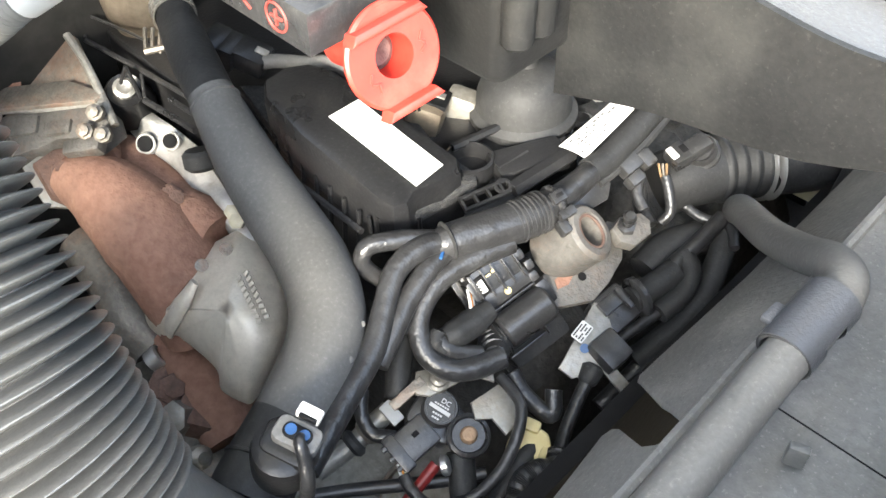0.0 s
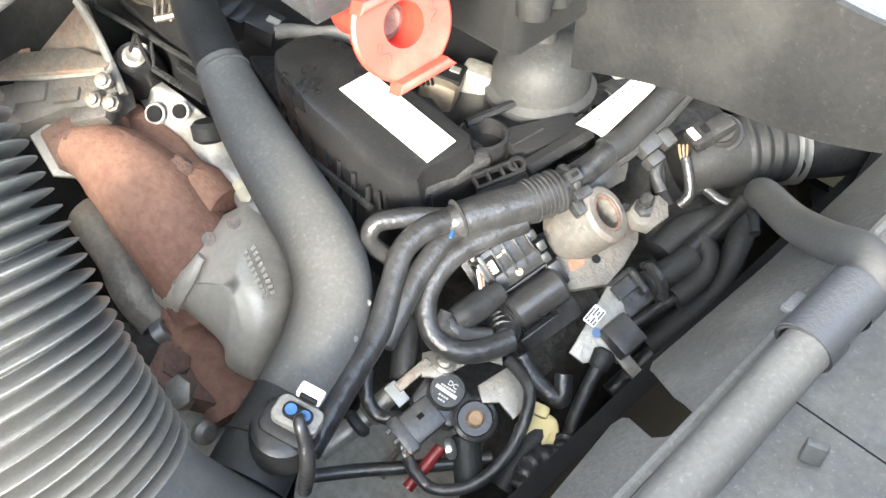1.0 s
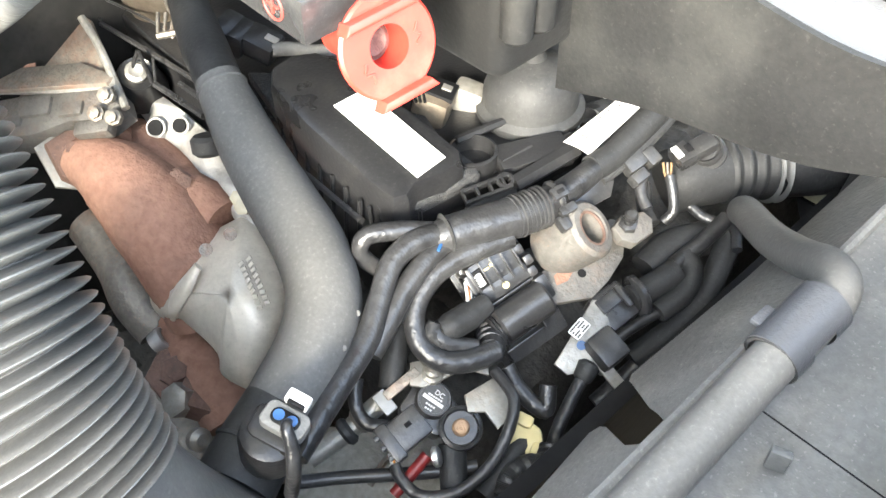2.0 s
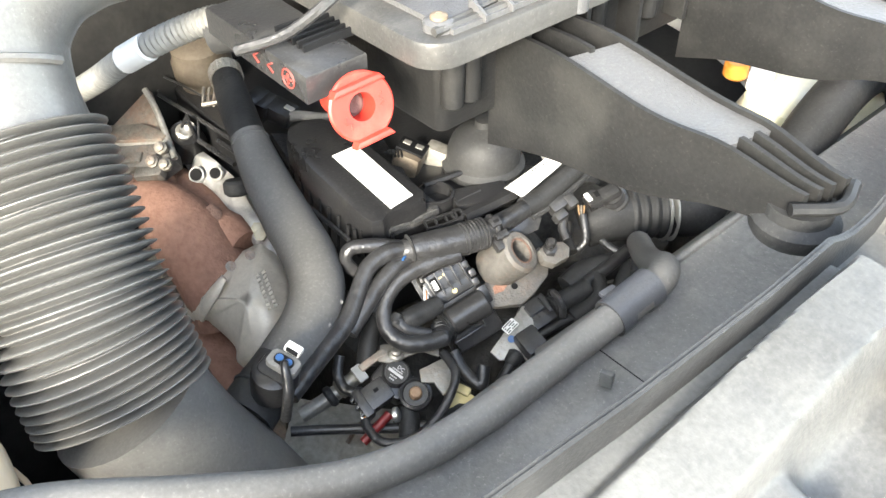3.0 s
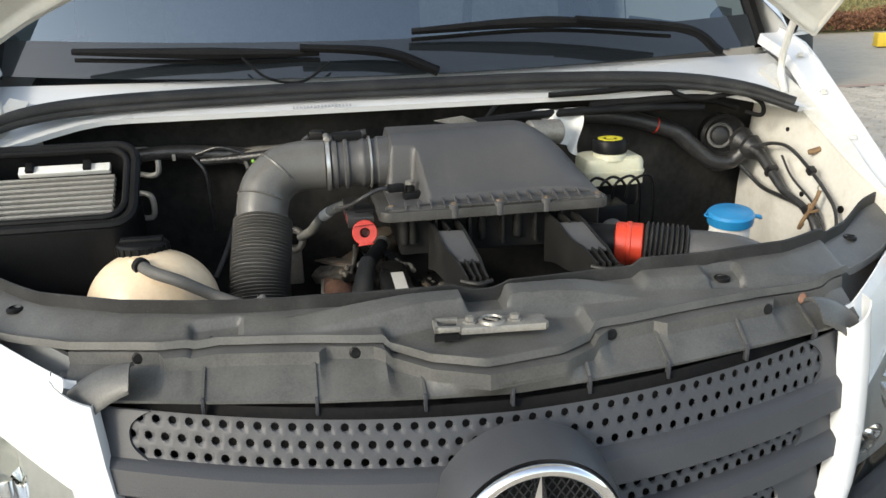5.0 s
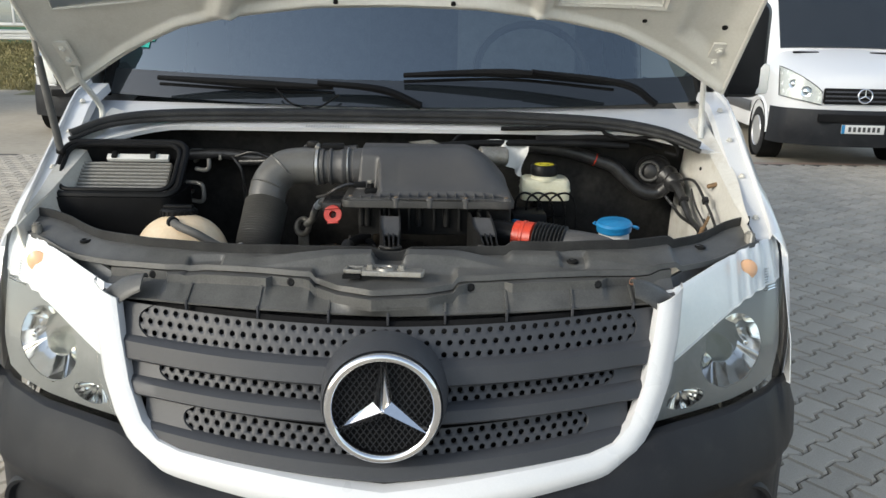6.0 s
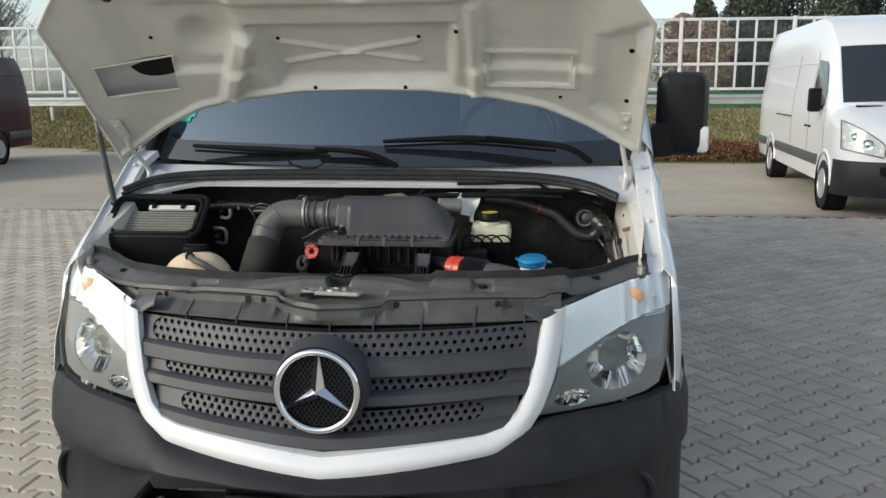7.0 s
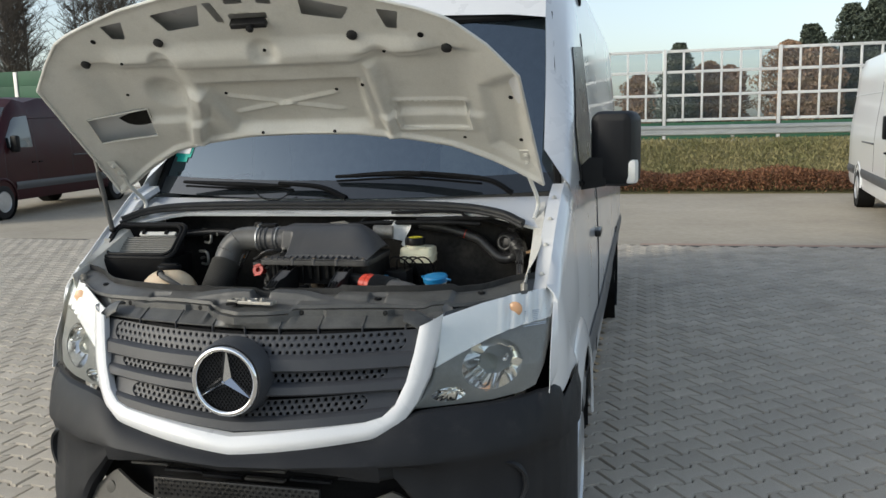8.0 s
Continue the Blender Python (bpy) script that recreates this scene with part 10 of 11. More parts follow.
    for Q, r in (([(-0.1654, 0.4605, 0.9637), (-0.1567, 0.4643, 0.9693), (-0.1452, 0.4619, 0.9697), (-0.1373, 0.4558, 0.9652)], 0.0066), ([(-0.1594, 0.4515, 0.9642), (-0.1489, 0.4532, 0.9668), (-0.1369, 0.4565, 0.9687), (-0.1276, 0.4613, 0.9699)], 0.0068)):
        part("sleeve", sweep(bmesh.new(), spline(Q, 30), ribbed(r, 0.0007, 42), 16, raw=True), WIRE, b)
    part("hose", tube([(-0.1666, 0.4737, 0.9472), (-0.1440, 0.4769, 0.9589), (-0.1305, 0.4778, 0.9601)], 0.0075, 14, 6), RUBBER, b)
    # sender and cables towards the front
    s = thing("sender_plug", (-0.07, 0.475, 0.95), "black sender plug with thick lead", "sensor plug")
    vb = basis((-0.0309, 0.4965, 0.9837), (-0.0122, 0.4951, 0.9854), (-0.0341, 0.4825, 0.9787))
    v3 = vb.to_3x3().to_4x4()
    part("plug", box(bmesh.new(), vb @ Vector((0, 0, -0.006)), (0.026, 0.026, 0.016), v3, 0.003), PLUG, s)
    part("plug_top", box(bmesh.new(), vb @ Vector((0.0, -0.004, 0.003)), (0.022, 0.010, 0.004), v3, 0.001), PLUG, s)
    part("plug_tab", box(bmesh.new(), vb @ Vector((0.006, -0.001, 0.006)), (0.004, 0.016, 0.003), v3, 0.001), PLUG, s)
    ca = Vector((-0.0001, 0.4866, 0.9875)) - Vector((-0.0194, 0.4922, 0.9856))
    part("clamp", clamp_ring(bmesh.new(), (-0.0166, 0.4908, 0.9865), ca, 0.0125, 0.005, 24), PLUG, s)
    part("lower_block", box(bmesh.new(), (-0.0563, 0.4826, 0.9738), (0.02, 0.022, 0.02), v3, 0.003), PLUG, s)
    part("boot", rod(bmesh.new(), (-0.0694, 0.4825, 0.9734), (-0.0811, 0.4798, 0.9693), 0.0072, 18, r2=0.006, bev=0.002), RUBBER, s)
    runs = [([(-0.0765, 0.4810, 0.9704), (-0.0909, 0.4775, 0.9640), (-0.1097, 0.4713, 0.9582), (-0.1273, 0.4630, 0.9547)], 0.0042), ([(-0.0214, 0.4917, 0.9866), (-0.0002, 0.4868, 0.9891), (0.0136, 0.4839, 0.9920)], 0.0088), ([(-0.0628, 0.4837, 0.9703), (-0.0376, 0.4817, 0.9759), (-0.0114, 0.4760, 0.9796)], 0.0036),
            ([(-0.0139, 0.4757, 0.9805), (0.0076, 0.4722, 0.9854), (0.0205, 0.4770, 0.9918), (0.0261, 0.4874, 0.9958)], 0.0072), ([(-0.0327, 0.4762, 0.9476), (0.0014, 0.4688, 0.9581), (0.0275, 0.4671, 0.9715), (0.0512, 0.4729, 0.9870), (0.0687, 0.4795, 0.9963)], 0.0085), ([(-0.0662, 0.4760, 0.9321), (-0.0275, 0.4710, 0.9474), (0.0119, 0.4659, 0.9630)], 0.006),
            ([(0.0149, 0.4873, 0.9939), (0.0376, 0.4843, 0.9999), (0.0616, 0.4822, 1.0074)], 0.0055), ([(0.0533, 0.5143, 1.0104), (0.0548, 0.4942, 1.0043), (0.0613, 0.4768, 1.0034), (0.0488, 0.4643, 1.0003)], 0.0034), ([(0.0400, 0.5354, 1.0163), (0.0300, 0.5248, 1.0092), (0.0247, 0.5136, 1.0048)], 0.0055), ([(-0.1127, 0.5120, 0.9819), (-0.1148, 0.4987, 0.9740), (-0.1113, 0.4816, 0.9672), (-0.1012, 0.4885, 0.9759)], 0.0052), ([(0.0585, 0.4920, 0.9844), (0.0348, 0.5031, 0.9833), (0.0129, 0.5048, 0.9769)], 0.012)]
    for Q, r in runs:
        part("cable", tube(Q, r, 12, 8), WIRE if r < 0.007 else RUBBER, s)
    part("cable_band", clamp_ring(bmesh.new(), (0.0689, 0.4790, 0.9975), Vector((0.0687, 0.4795, 0.9963)) - Vector((0.0512, 0.4729, 0.9870)), 0.0092, 0.004, 18), PLUG, s)


def build_throttle():
    t = thing("throttle_hose", (0.1, 0.49, 0.95), "black plastic throttle pipe with ribbed rubber hose", "hose")
    part("body", tube([(0.0535, 0.5282, 1.0119), (0.0692, 0.5194, 1.0162), (0.0887, 0.5088, 1.0161)], [0.0215, 0.0222, 0.0222], 30, 5), RUBBER, t)
    C = spline([(0.0868, 0.5107, 1.0162), (0.1027, 0.5007, 1.0156), (0.1184, 0.4901, 1.0145)], 40)
    part("ribbed_section", sweep(bmesh.new(), C, ribbed(0.0215, 0.0026, 4), 34, raw=True), RUBBER, t)
    ax = Vector((0.1184, 0.4901, 1.0145)) - Vector((0.1027, 0.5007, 1.0156))
    for x, y, w in ((1341,289,0.0022), (1356,288,0.0018)):
        part("clamp", clamp_ring(bmesh.new(), Vector((0.1167, 0.4909, 1.0146)) if x < 1350 else Vector((0.1222, 0.4874, 1.0137)), ax, 0.0248, w, 36), CLAMPM, t, "thin bright clamp wires")
    part("air_hose", tube([(0.1211, 0.4885, 1.0138), (0.1505, 0.4700, 1.0093), (0.1886, 0.4530, 1.0019), (0.2402, 0.4394, 0.9920)], [0.0228, 0.0228, 0.0225, 0.022], 30, 6), RUBBER, t)
    s = thing("throttle_sensor", (0.065, 0.51, 1.03), "round black sensor with white-clipped plug", "sensor plug")
    q = Vector((0.0685, 0.5130, 1.0446))
    up = Vector((0.0484, 0.5108, 1.0741)) - q
    part("disc", lathe(bmesh.new(), [(0.0125, -0.016), (0.0125, -0.008), (0.0108, -0.006), (0.0108, -0.002), (0.0095, 0.0), (0.008, -0.001), (0, 0.0)], along(q, q + up), 28), PLUG, s)
    ab = basis((0.0566, 0.5154, 1.0467), (0.0424, 0.5201, 1.0433), (0.0599, 0.5221, 1.0479))
    a3 = ab.to_3x3().to_4x4()
    part("arm", box(bmesh.new(), ab @ Vector((-0.006, 0, 0)), (0.022, 0.013, 0.009), a3, 0.0035), PLUG, s)
    part("plug", box(bmesh.new(), ab @ Vector((0.007, 0, 0.001)), (0.012, 0.015, 0.010), a3, 0.0015), PLUG, s)
    part("latch_window", box(bmesh.new(), ab @ Vector((0.003, 0.0, 0.0066)), (0.004, 0.006, 0.0008), a3, 0.0003), BLACK, s)
    part("latch", box(bmesh.new(), ab @ Vector((0.0105, 0.001, 0.0055)), (0.0045, 0.0095, 0.003), a3, 0.001), LABEL, s, "white latch")
    for k in range(3):
        part("wire", tube([tuple(Vector((0.0403, 0.5244, 1.0421)).lerp(Vector((0.0456, 0.5190, 1.0419)), k / 3)), tuple(Vector((0.0373, 0.5209, 1.0390)).lerp(Vector((0.0418, 0.5162, 1.0388)), k / 3)), tuple(Vector((0.0351, 0.5172, 1.0364)).lerp(Vector((0.0381, 0.5141, 1.0363)), k / 3))], 0.0008, 6, 5), STRAP if k != 1 else CASTING, s)
    part("lead", tube([(0.0378, 0.5167, 1.0378), (0.0340, 0.5102, 1.0308), (0.0286, 0.5038, 1.0213), (0.0230, 0.5055, 1.0146)], 0.0034, 12, 8), WIRE, s)
    part("lead", tube([(0.0357, 0.5346, 1.0295), (0.0270, 0.5280, 1.0219), (0.0235, 0.5193, 1.0163)], 0.004, 12, 8), WIRE, s)


def build_cowl():
    """Radiator cowl between the cover and the engine."""
    t = thing("radiator_cowl", (-0.1, 0.37, 0.9), "dusty grey plastic radiator cowl", "radiator cowl")
    def f(x, v):
        return (x, 0.30 + 0.094 * v - 0.01 * max(0, x), 1.100 + 0.004 * math.sin(6 * x))
    part("top", sheet(f, lin(-0.62, 0.60, 122), lin(0, 1, 10), 0.003, push=(0, 0, -1)), DUSTY, t)
    fall = Matrix(((1, 0, 0, 0), (0, 1, 0, 0), (0, -1.4, 1, 1.649), (0, 0, 0, 1)))
    part("flap", prism(bmesh.new(), [(0.40, 0.392), (0.40, 0.428), (-0.007, 0.434), (-0.086, 0.4405), (-0.095, 0.441), (-0.1, 0.439), (-0.104, 0.435), (-0.13, 0.411), (-0.136, 0.404), (-0.142, 0.398), (-0.15, 0.392)], -0.003, 0.0, fall, 0.001), DUSTY, t)
    part("flap", prism(bmesh.new(), [(-0.155, 0.392), (-0.16, 0.398), (-0.16, 0.403), (-0.144, 0.422), (-0.143, 0.426), (-0.148, 0.428), (-0.2, 0.421), (-0.42, 0.41), (-0.42, 0.392)], -0.003, 0.0, fall, 0.001), DUSTY, t)
    part("crease", tube([(-0.6, 0.392, 1.101), (-0.2, 0.392, 1.101), (0.0, 0.392, 1.101), (0.3, 0.39, 1.10)], 0.003, 8, 6), DUSTY, t)
    part("nub", prism(bmesh.new(), rounded(0.0042, 0.008, 0.0008, 2), 1.10, 1.111, pose(-0.135, 0.354, 0, 0, 0, 20), 0.001), TRIM, t)
    part("seam", tube([(-0.119, 0.385, 1.1025), (-0.119, 0.36, 1.1025), (-0.119, 0.31, 1.1022)], 0.0004, 6, 4), BLACK, t)
    # black sheets below the grey cowl: the gaps' shade is their colour
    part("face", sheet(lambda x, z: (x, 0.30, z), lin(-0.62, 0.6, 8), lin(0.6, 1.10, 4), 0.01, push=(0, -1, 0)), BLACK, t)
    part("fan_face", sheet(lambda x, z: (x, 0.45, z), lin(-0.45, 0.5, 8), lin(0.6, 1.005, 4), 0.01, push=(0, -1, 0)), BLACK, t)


def build_bay_wiring():
    """Cables on the bulkhead and the wing."""
    w = thing("bulkhead_loom", (-0.4, 0.93, 1.2), "taped wiring loom along the bulkhead", "wiring loom")
    part("trunk", tube([(-0.84, 0.90, 1.27), (-0.68, 0.925, 1.282), (-0.52, 0.93, 1.292), (-0.42, 0.925, 1.283), (-0.34, 0.915, 1.278), (-0.26, 0.90, 1.29), (-0.15, 0.90, 1.31)], [0.012, 0.013, 0.015, 0.016, 0.018, 0.016, 0.014], 12, 8), WIRE, w)
    part("pipe", tube([(-0.46, 0.925, 1.27), (-0.37, 0.90, 1.278), (-0.30, 0.875, 1.29), (-0.22, 0.85, 1.312), (-0.12, 0.84, 1.325)], 0.010, 12, 8), WIRE, w)
    for P, r, m in (([(-0.48, 0.92, 1.285), (-0.455, 0.91, 1.25), (-0.45, 0.915, 1.19), (-0.448, 0.92, 1.12)], 0.004, WIRE), ([(-0.37, 0.90, 1.275), (-0.365, 0.88, 1.24), (-0.39, 0.87, 1.18), (-0.42, 0.86, 1.10), (-0.45, 0.84, 1.04)], 0.005, HOSE),
                    ([(-0.47, 0.915, 1.287), (-0.42, 0.90, 1.302), (-0.37, 0.895, 1.285), (-0.345, 0.89, 1.262)], 0.003, WIRE), ([(-0.36, 0.885, 1.215), (-0.40, 0.875, 1.14), (-0.43, 0.87, 1.06)], 0.004, WIRE)):
        part("cable", tube(P, r, 8, 8), m, w)
    part("green_wire", tube([(-0.355, 0.888, 1.275), (-0.348, 0.885, 1.262), (-0.352, 0.884, 1.25)], 0.004, 6, 5), mat("green_wire", (0.2, 0.42, 0.06)), w)
    part("orange_seal", rod(bmesh.new(), (-0.378, 0.878, 1.212), (-0.382, 0.876, 1.192), 0.0055, 8), COPPER, w)
    part("connector", box(bmesh.new(), (-0.36, 0.882, 1.238), (0.03, 0.02, 0.035), Matrix.Rotation(radians(20), 4, "Y"), 0.004), DASH, w)
    part("tag", box(bmesh.new(), (-0.515, 0.917, 1.283), (0.007, 0.004, 0.014), None, 0.001), ZINC, w)
    part("foil_wrap", tube([(-0.40, 0.925, 1.28), (-0.34, 0.915, 1.276), (-0.28, 0.90, 1.285)], [0.015, 0.022, 0.017], 10, 6), STEEL, w)
    g = thing("wiring_grommet", (0.60, 0.95, 1.2), "black round bulkhead grommet with thick loom", "grommet")
    c = Vector((0.716, 0.925, 1.256))
    part("disc", lathe(bmesh.new(), [(0.052, -0.03), (0.052, 0.006), (0.044, 0.012), (0.036, 0.006), (0.026, 0.012), (0.0, 0.014)], along(c, c + Vector((-0.25, -1, 0.1))), 32), COVER, g)
    part("ring", ring_bead(bmesh.new(), c + Vector((-0.016, -0.016, 0.006)), (-0.25, -1, 0.1), 0.026, 0.004, 28, 8), HOSE, g)
    part("boot", lathe(bmesh.new(), [(0.03, 0), (0.034, 0.012), (0.026, 0.03), (0.03, 0.04), (0.022, 0.06), (0.016, 0.075)], along(c + Vector((0.03, -0.01, -0.005)), c + Vector((0.07, -0.10, -0.04))), 18), WIRE, g, "creased rubber boot")
    part("loom", tube([(0.36, 0.93, 1.325), (0.46, 0.925, 1.315), (0.545, 0.92, 1.292), (0.60, 0.915, 1.272), (0.64, 0.908, 1.236), (0.68, 0.90, 1.206), (0.725, 0.895, 1.204), (0.752, 0.885, 1.232)], 0.018, 14, 8), WIRE, g)
    part("loom", tube([(0.60, 0.925, 1.262), (0.645, 0.915, 1.222), (0.69, 0.905, 1.19), (0.735, 0.90, 1.2)], 0.011, 10, 8), WIRE, g)
    part("red_tape", rod(bmesh.new(), (0.543, 0.92, 1.2925), (0.546, 0.92, 1.2915), 0.0186, 14), RED, g)
    part("loom", tube([(0.752, 0.875, 1.24), (0.765, 0.844, 1.228), (0.77, 0.808, 1.203), (0.776, 0.75, 1.164), (0.782, 0.69, 1.148), (0.785, 0.65, 1.125), (0.788, 0.618, 1.079), (0.79, 0.60, 1.02)], [0.015, 0.013, 0.0115, 0.0085, 0.008, 0.0095, 0.013, 0.013], 12, 8), WIRE, g)
    for P, r in (([(0.75, 0.88, 1.235), (0.77, 0.851, 1.247), (0.782, 0.81, 1.258), (0.788, 0.76, 1.255), (0.792, 0.689, 1.223), (0.798, 0.64, 1.19), (0.80, 0.603, 1.156), (0.80, 0.589, 1.099)], 0.004), ([(0.745, 0.89, 1.195), (0.765, 0.872, 1.17), (0.772, 0.825, 1.153), (0.778, 0.74, 1.15), (0.783, 0.69, 1.146)], 0.0048), ([(0.786, 0.79, 1.235), (0.79, 0.75, 1.195), (0.795, 0.68, 1.16), (0.798, 0.64, 1.12), (0.80, 0.62, 1.05)], 0.0026)):
        part("cable", tube(P, r, 8, 8), WIRE, g)
    part("clip", box(bmesh.new(), (0.793, 0.689, 1.223), (0.016, 0.018, 0.016), Matrix.Rotation(radians(30), 4, "X"), 0.004), COVER, g)
    part("clip", box(bmesh.new(), (0.771, 0.80, 1.199), (0.024, 0.014, 0.026), Matrix.Rotation(radians(30), 4, "X"), 0.004), COVER, g)
    part("clip", box(bmesh.new(), (0.785, 0.668, 1.143), (0.022, 0.02, 0.02), Matrix.Rotation(radians(20), 4, "X"), 0.004), COVER, g)
    part("peg", rod(bmesh.new(), (0.83, 0.718, 1.262), (0.808, 0.73, 1.252), 0.006, 10, bev=0.002), STRAP, g, "rusty peg")
    hk = thing("wire_strap", (0.78, 0.66, 1.1), "rust-coloured wire strap on the wing", "strap")
    part("strap", tube([(0.795, 0.655, 1.189), (0.788, 0.654, 1.17), (0.778, 0.655, 1.148), (0.768, 0.66, 1.125), (0.765, 0.666, 1.106), (0.77, 0.662, 1.118)], 0.0042, 8, 6), STRAP, hk)
    part("strap", tube([(0.782, 0.665, 1.158), (0.776, 0.65, 1.146), (0.784, 0.636, 1.152)], 0.0032, 8, 6), STRAP, hk)
    part("eyelet", ring_bead(bmesh.new(), (0.797, 0.655, 1.194), (-1, -0.3, 0.2), 0.007, 0.002, 16, 6), ZINC, hk)
    # white cloth hanging from the cowl
    c = thing("white_rag", (0.29, 0.84, 1.28), "crumpled white plastic sheet hanging from the cowl", "plastic sheet")
    def rag(u, v):
        w0, w1 = Vector((0.235, 0.852, 1.352)), Vector((0.338, 0.852, 1.352))
        p = w0.lerp(w1, u * (1 - 0.35 * v) + 0.33 * v * 1.0)
        return p + Vector((0.01 * math.sin(7 * u + 5 * v), -0.02 * v + 0.012 * math.sin(9 * u + 3 * v), -0.085 * v * (0.7 + 0.45 * u)))
    part("sheet", sheet(rag, lin(0, 1, 16), lin(0, 1, 14), 0.001, push=(0, 1, 0)), LABEL, c)
    b = thing("wiper_linkage", (0.1, 0.85, 1.28), "grey steel wiper linkage under the cowl", "wiper linkage")
    part("arm", prism(bmesh.new(), [(0.02, 1.345), (0.06, 1.335), (0.085, 1.315), (0.105, 1.318), (0.11, 1.34), (0.08, 1.352)], 0.83, 0.838, Matrix(((1, 0, 0, 0), (0, 0, 1, 0), (0, 1, 0, 0), (0, 0, 0, 1))), 0.002), STEEL, b)
    part("pivot", rod(bmesh.new(), (0.095, 0.84, 1.33), (0.095, 0.815, 1.33), 0.010, 14, bev=0.002), STEEL, b)
    part("rod", tube([(0.1, 0.84, 1.335), (0.2, 0.845, 1.342), (0.34, 0.85, 1.345), (0.5, 0.85, 1.345), (0.62, 0.845, 1.34)], 0.009, 12, 6), DASH, b)
    part("motor", rod(bmesh.new(), (0.21, 0.80, 1.315), (0.285, 0.815, 1.312), 0.026, 20, bev=0.004), STEEL, b, "dull metal wiper motor")
    part("hose", tube([(0.11, 0.84, 1.31), (0.14, 0.86, 1.345), (0.17, 0.875, 1.372)], 0.0045, 8, 6), DASH, b)

# ---- parked vans ----
NOSE = [(0.0, 0.40), (0.02, 0.52), (0.05, 0.62), (0.1, 0.71), (0.15, 0.77), (0.25, 0.86), (0.35, 0.92), (0.5, 0.965)]


def parked_van(name, paint, label, x, y, yaw, roof=2.72, wheels=(1.0, 4.65), length=6.9, plate=True):
    """A whole closed van, its nose at the origin of its own axes; built in place, then turned."""
    t = thing(name, (0, 0, 0), label, "van")
    def sec(yy):
        top = lerp_table([(0.0, 0.98), (0.04, 1.06), (0.12, 1.13), (0.35, 1.22), (0.75, 1.36), (0.98, 1.43), (1.25, 1.78), (1.5, 2.1), (1.66, 2.28), (1.85, 2.42), (2.2, roof - 0.1), (2.7, roof), (length - 0.15, roof), (length, roof - 0.08)], yy)
        w = lerp_table(NOSE + [(0.7, 0.985), (2.0, 0.992), (length - 0.2, 0.992), (length, 0.95)], yy)
        zb = lerp_table([(0, 0.42), (0.3, 0.34), (length, 0.34)], yy)
        pts = [(w * 0.96, zb), (w * 0.99, zb + 0.12), (w, 0.68), (w, 0.86)]
        for k in range(1, 11):
            q = k / 10
            z = 0.86 + (top - 0.86) * q
            lean = 0.10 * smooth(1.2, 2.3, z)
            e = max(0.0, (q - 0.7) / 0.3)
            xx = w - lean - (0.12 * e ** 2.4)
            if top < 1.5:
                xx = w - 0.03 * q - 0.22 * e ** 2
            pts.append((xx, z))
        xl, zl = pts[-1]
        return pts + [(xl * 0.75, zl + 0.02), (xl * 0.35, zl + 0.035), (0.001, zl + 0.04)]
    ys = [0.0, 0.02, 0.05, 0.1, 0.15, 0.25, 0.35, 0.5, 0.62, 0.75, 0.86, 0.98, 1.1, 1.25, 1.4, 1.5, 1.6, 1.66, 1.75, 1.85, 2.0, 2.2, 2.45, 2.7, 3.5, 4.5, 5.5, 6.3, length - 0.15, length - 0.05, length]
    bm, rows = loft([(yy, sec(yy)) for yy in ys])
    bm.faces.new(rows[0][::-1])
    part("body", bm, paint, t, "", 30)
    def on(yy, z, d, s):
        p = sec(yy)
        for (xa, za), (xb, zb) in zip(p, p[1:]):
            if za <= z <= zb:
                return (s * (xa + (xb - xa) * (z - za) / (zb - za) + d), yy, z)
        return (s * (p[-4][0] + d), yy, z)
    def top(u, v, d):
        yy = 1.0 + 0.62 * v
        p = sec(yy)[-1]
        w = 0.80 - 0.05 * v
        return (u * w, yy - d * 0.75 + 0.04 * u * u, p[1] + d * 0.65 - 0.035 - 0.02 * u * u)
    part("windscreen", sheet(lambda u, v: top(u, v, 0.05), lin(-1, 1, 12), lin(0, 1, 8), 0.006, push=(0, 0.75, -0.65)), GLASSV, t, "dark reflecting windscreen")
    for s in (-1, 1):
        part("side_window", sheet(lambda a, v: on(a, 1.42 + v * lerp_table([(1.22, 0.14), (1.62, 0.62), (2.1, 0.66)], a), 0.006, s), lin(1.26, 2.08, 8), lin(0, 1, 5), 0.004, push=(s, 0, 0)), GLASSV, t)
        part("rub_strip", sheet(lambda a, v: on(a, 0.56 + 0.16 * v, 0.004 + 0.018 * math.sin(math.pi * v), s), lin(1.42, wheels[1] - 0.46, 12), lin(0, 1, 4), 0.003, push=(s, 0, 0)), GREYSTRIP, t)
        part("rub_strip", sheet(lambda a, v: on(a, 0.56 + 0.16 * v, 0.004 + 0.018 * math.sin(math.pi * v), s), lin(wheels[1] + 0.46, length - 0.1, 8), lin(0, 1, 4), 0.003, push=(s, 0, 0)), GREYSTRIP, t)
        for q in (1.16, 2.18, 3.5):
            part("door_seam", sweep(bmesh.new(), [on(q, z, 0.001, s) for z in lin(0.75, 2.2 if q > 1.5 else 1.4, 8)], 0.0035, 4, raw=True), GREYSTRIP, t)
        part("slide_rail", sweep(bmesh.new(), [on(q, 1.2, 0.004, s) for q in lin(3.55, 4.9, 6)], 0.016, 6, raw=True), GREYSTRIP, t)
        part("gutter", sweep(bmesh.new(), [on(q, 2.02 + 0.02 * smooth(2, 3, q), 0.003, s) for q in lin(2.1, length - 0.2, 14)], 0.01, 6, raw=True), paint, t)
        for q in (2.06, 2.3):
            part("door_handle", box(bmesh.new(), (s * 1.0, q, 1.1), (0.03, 0.12, 0.03), None, 0.008), BLACK, t)
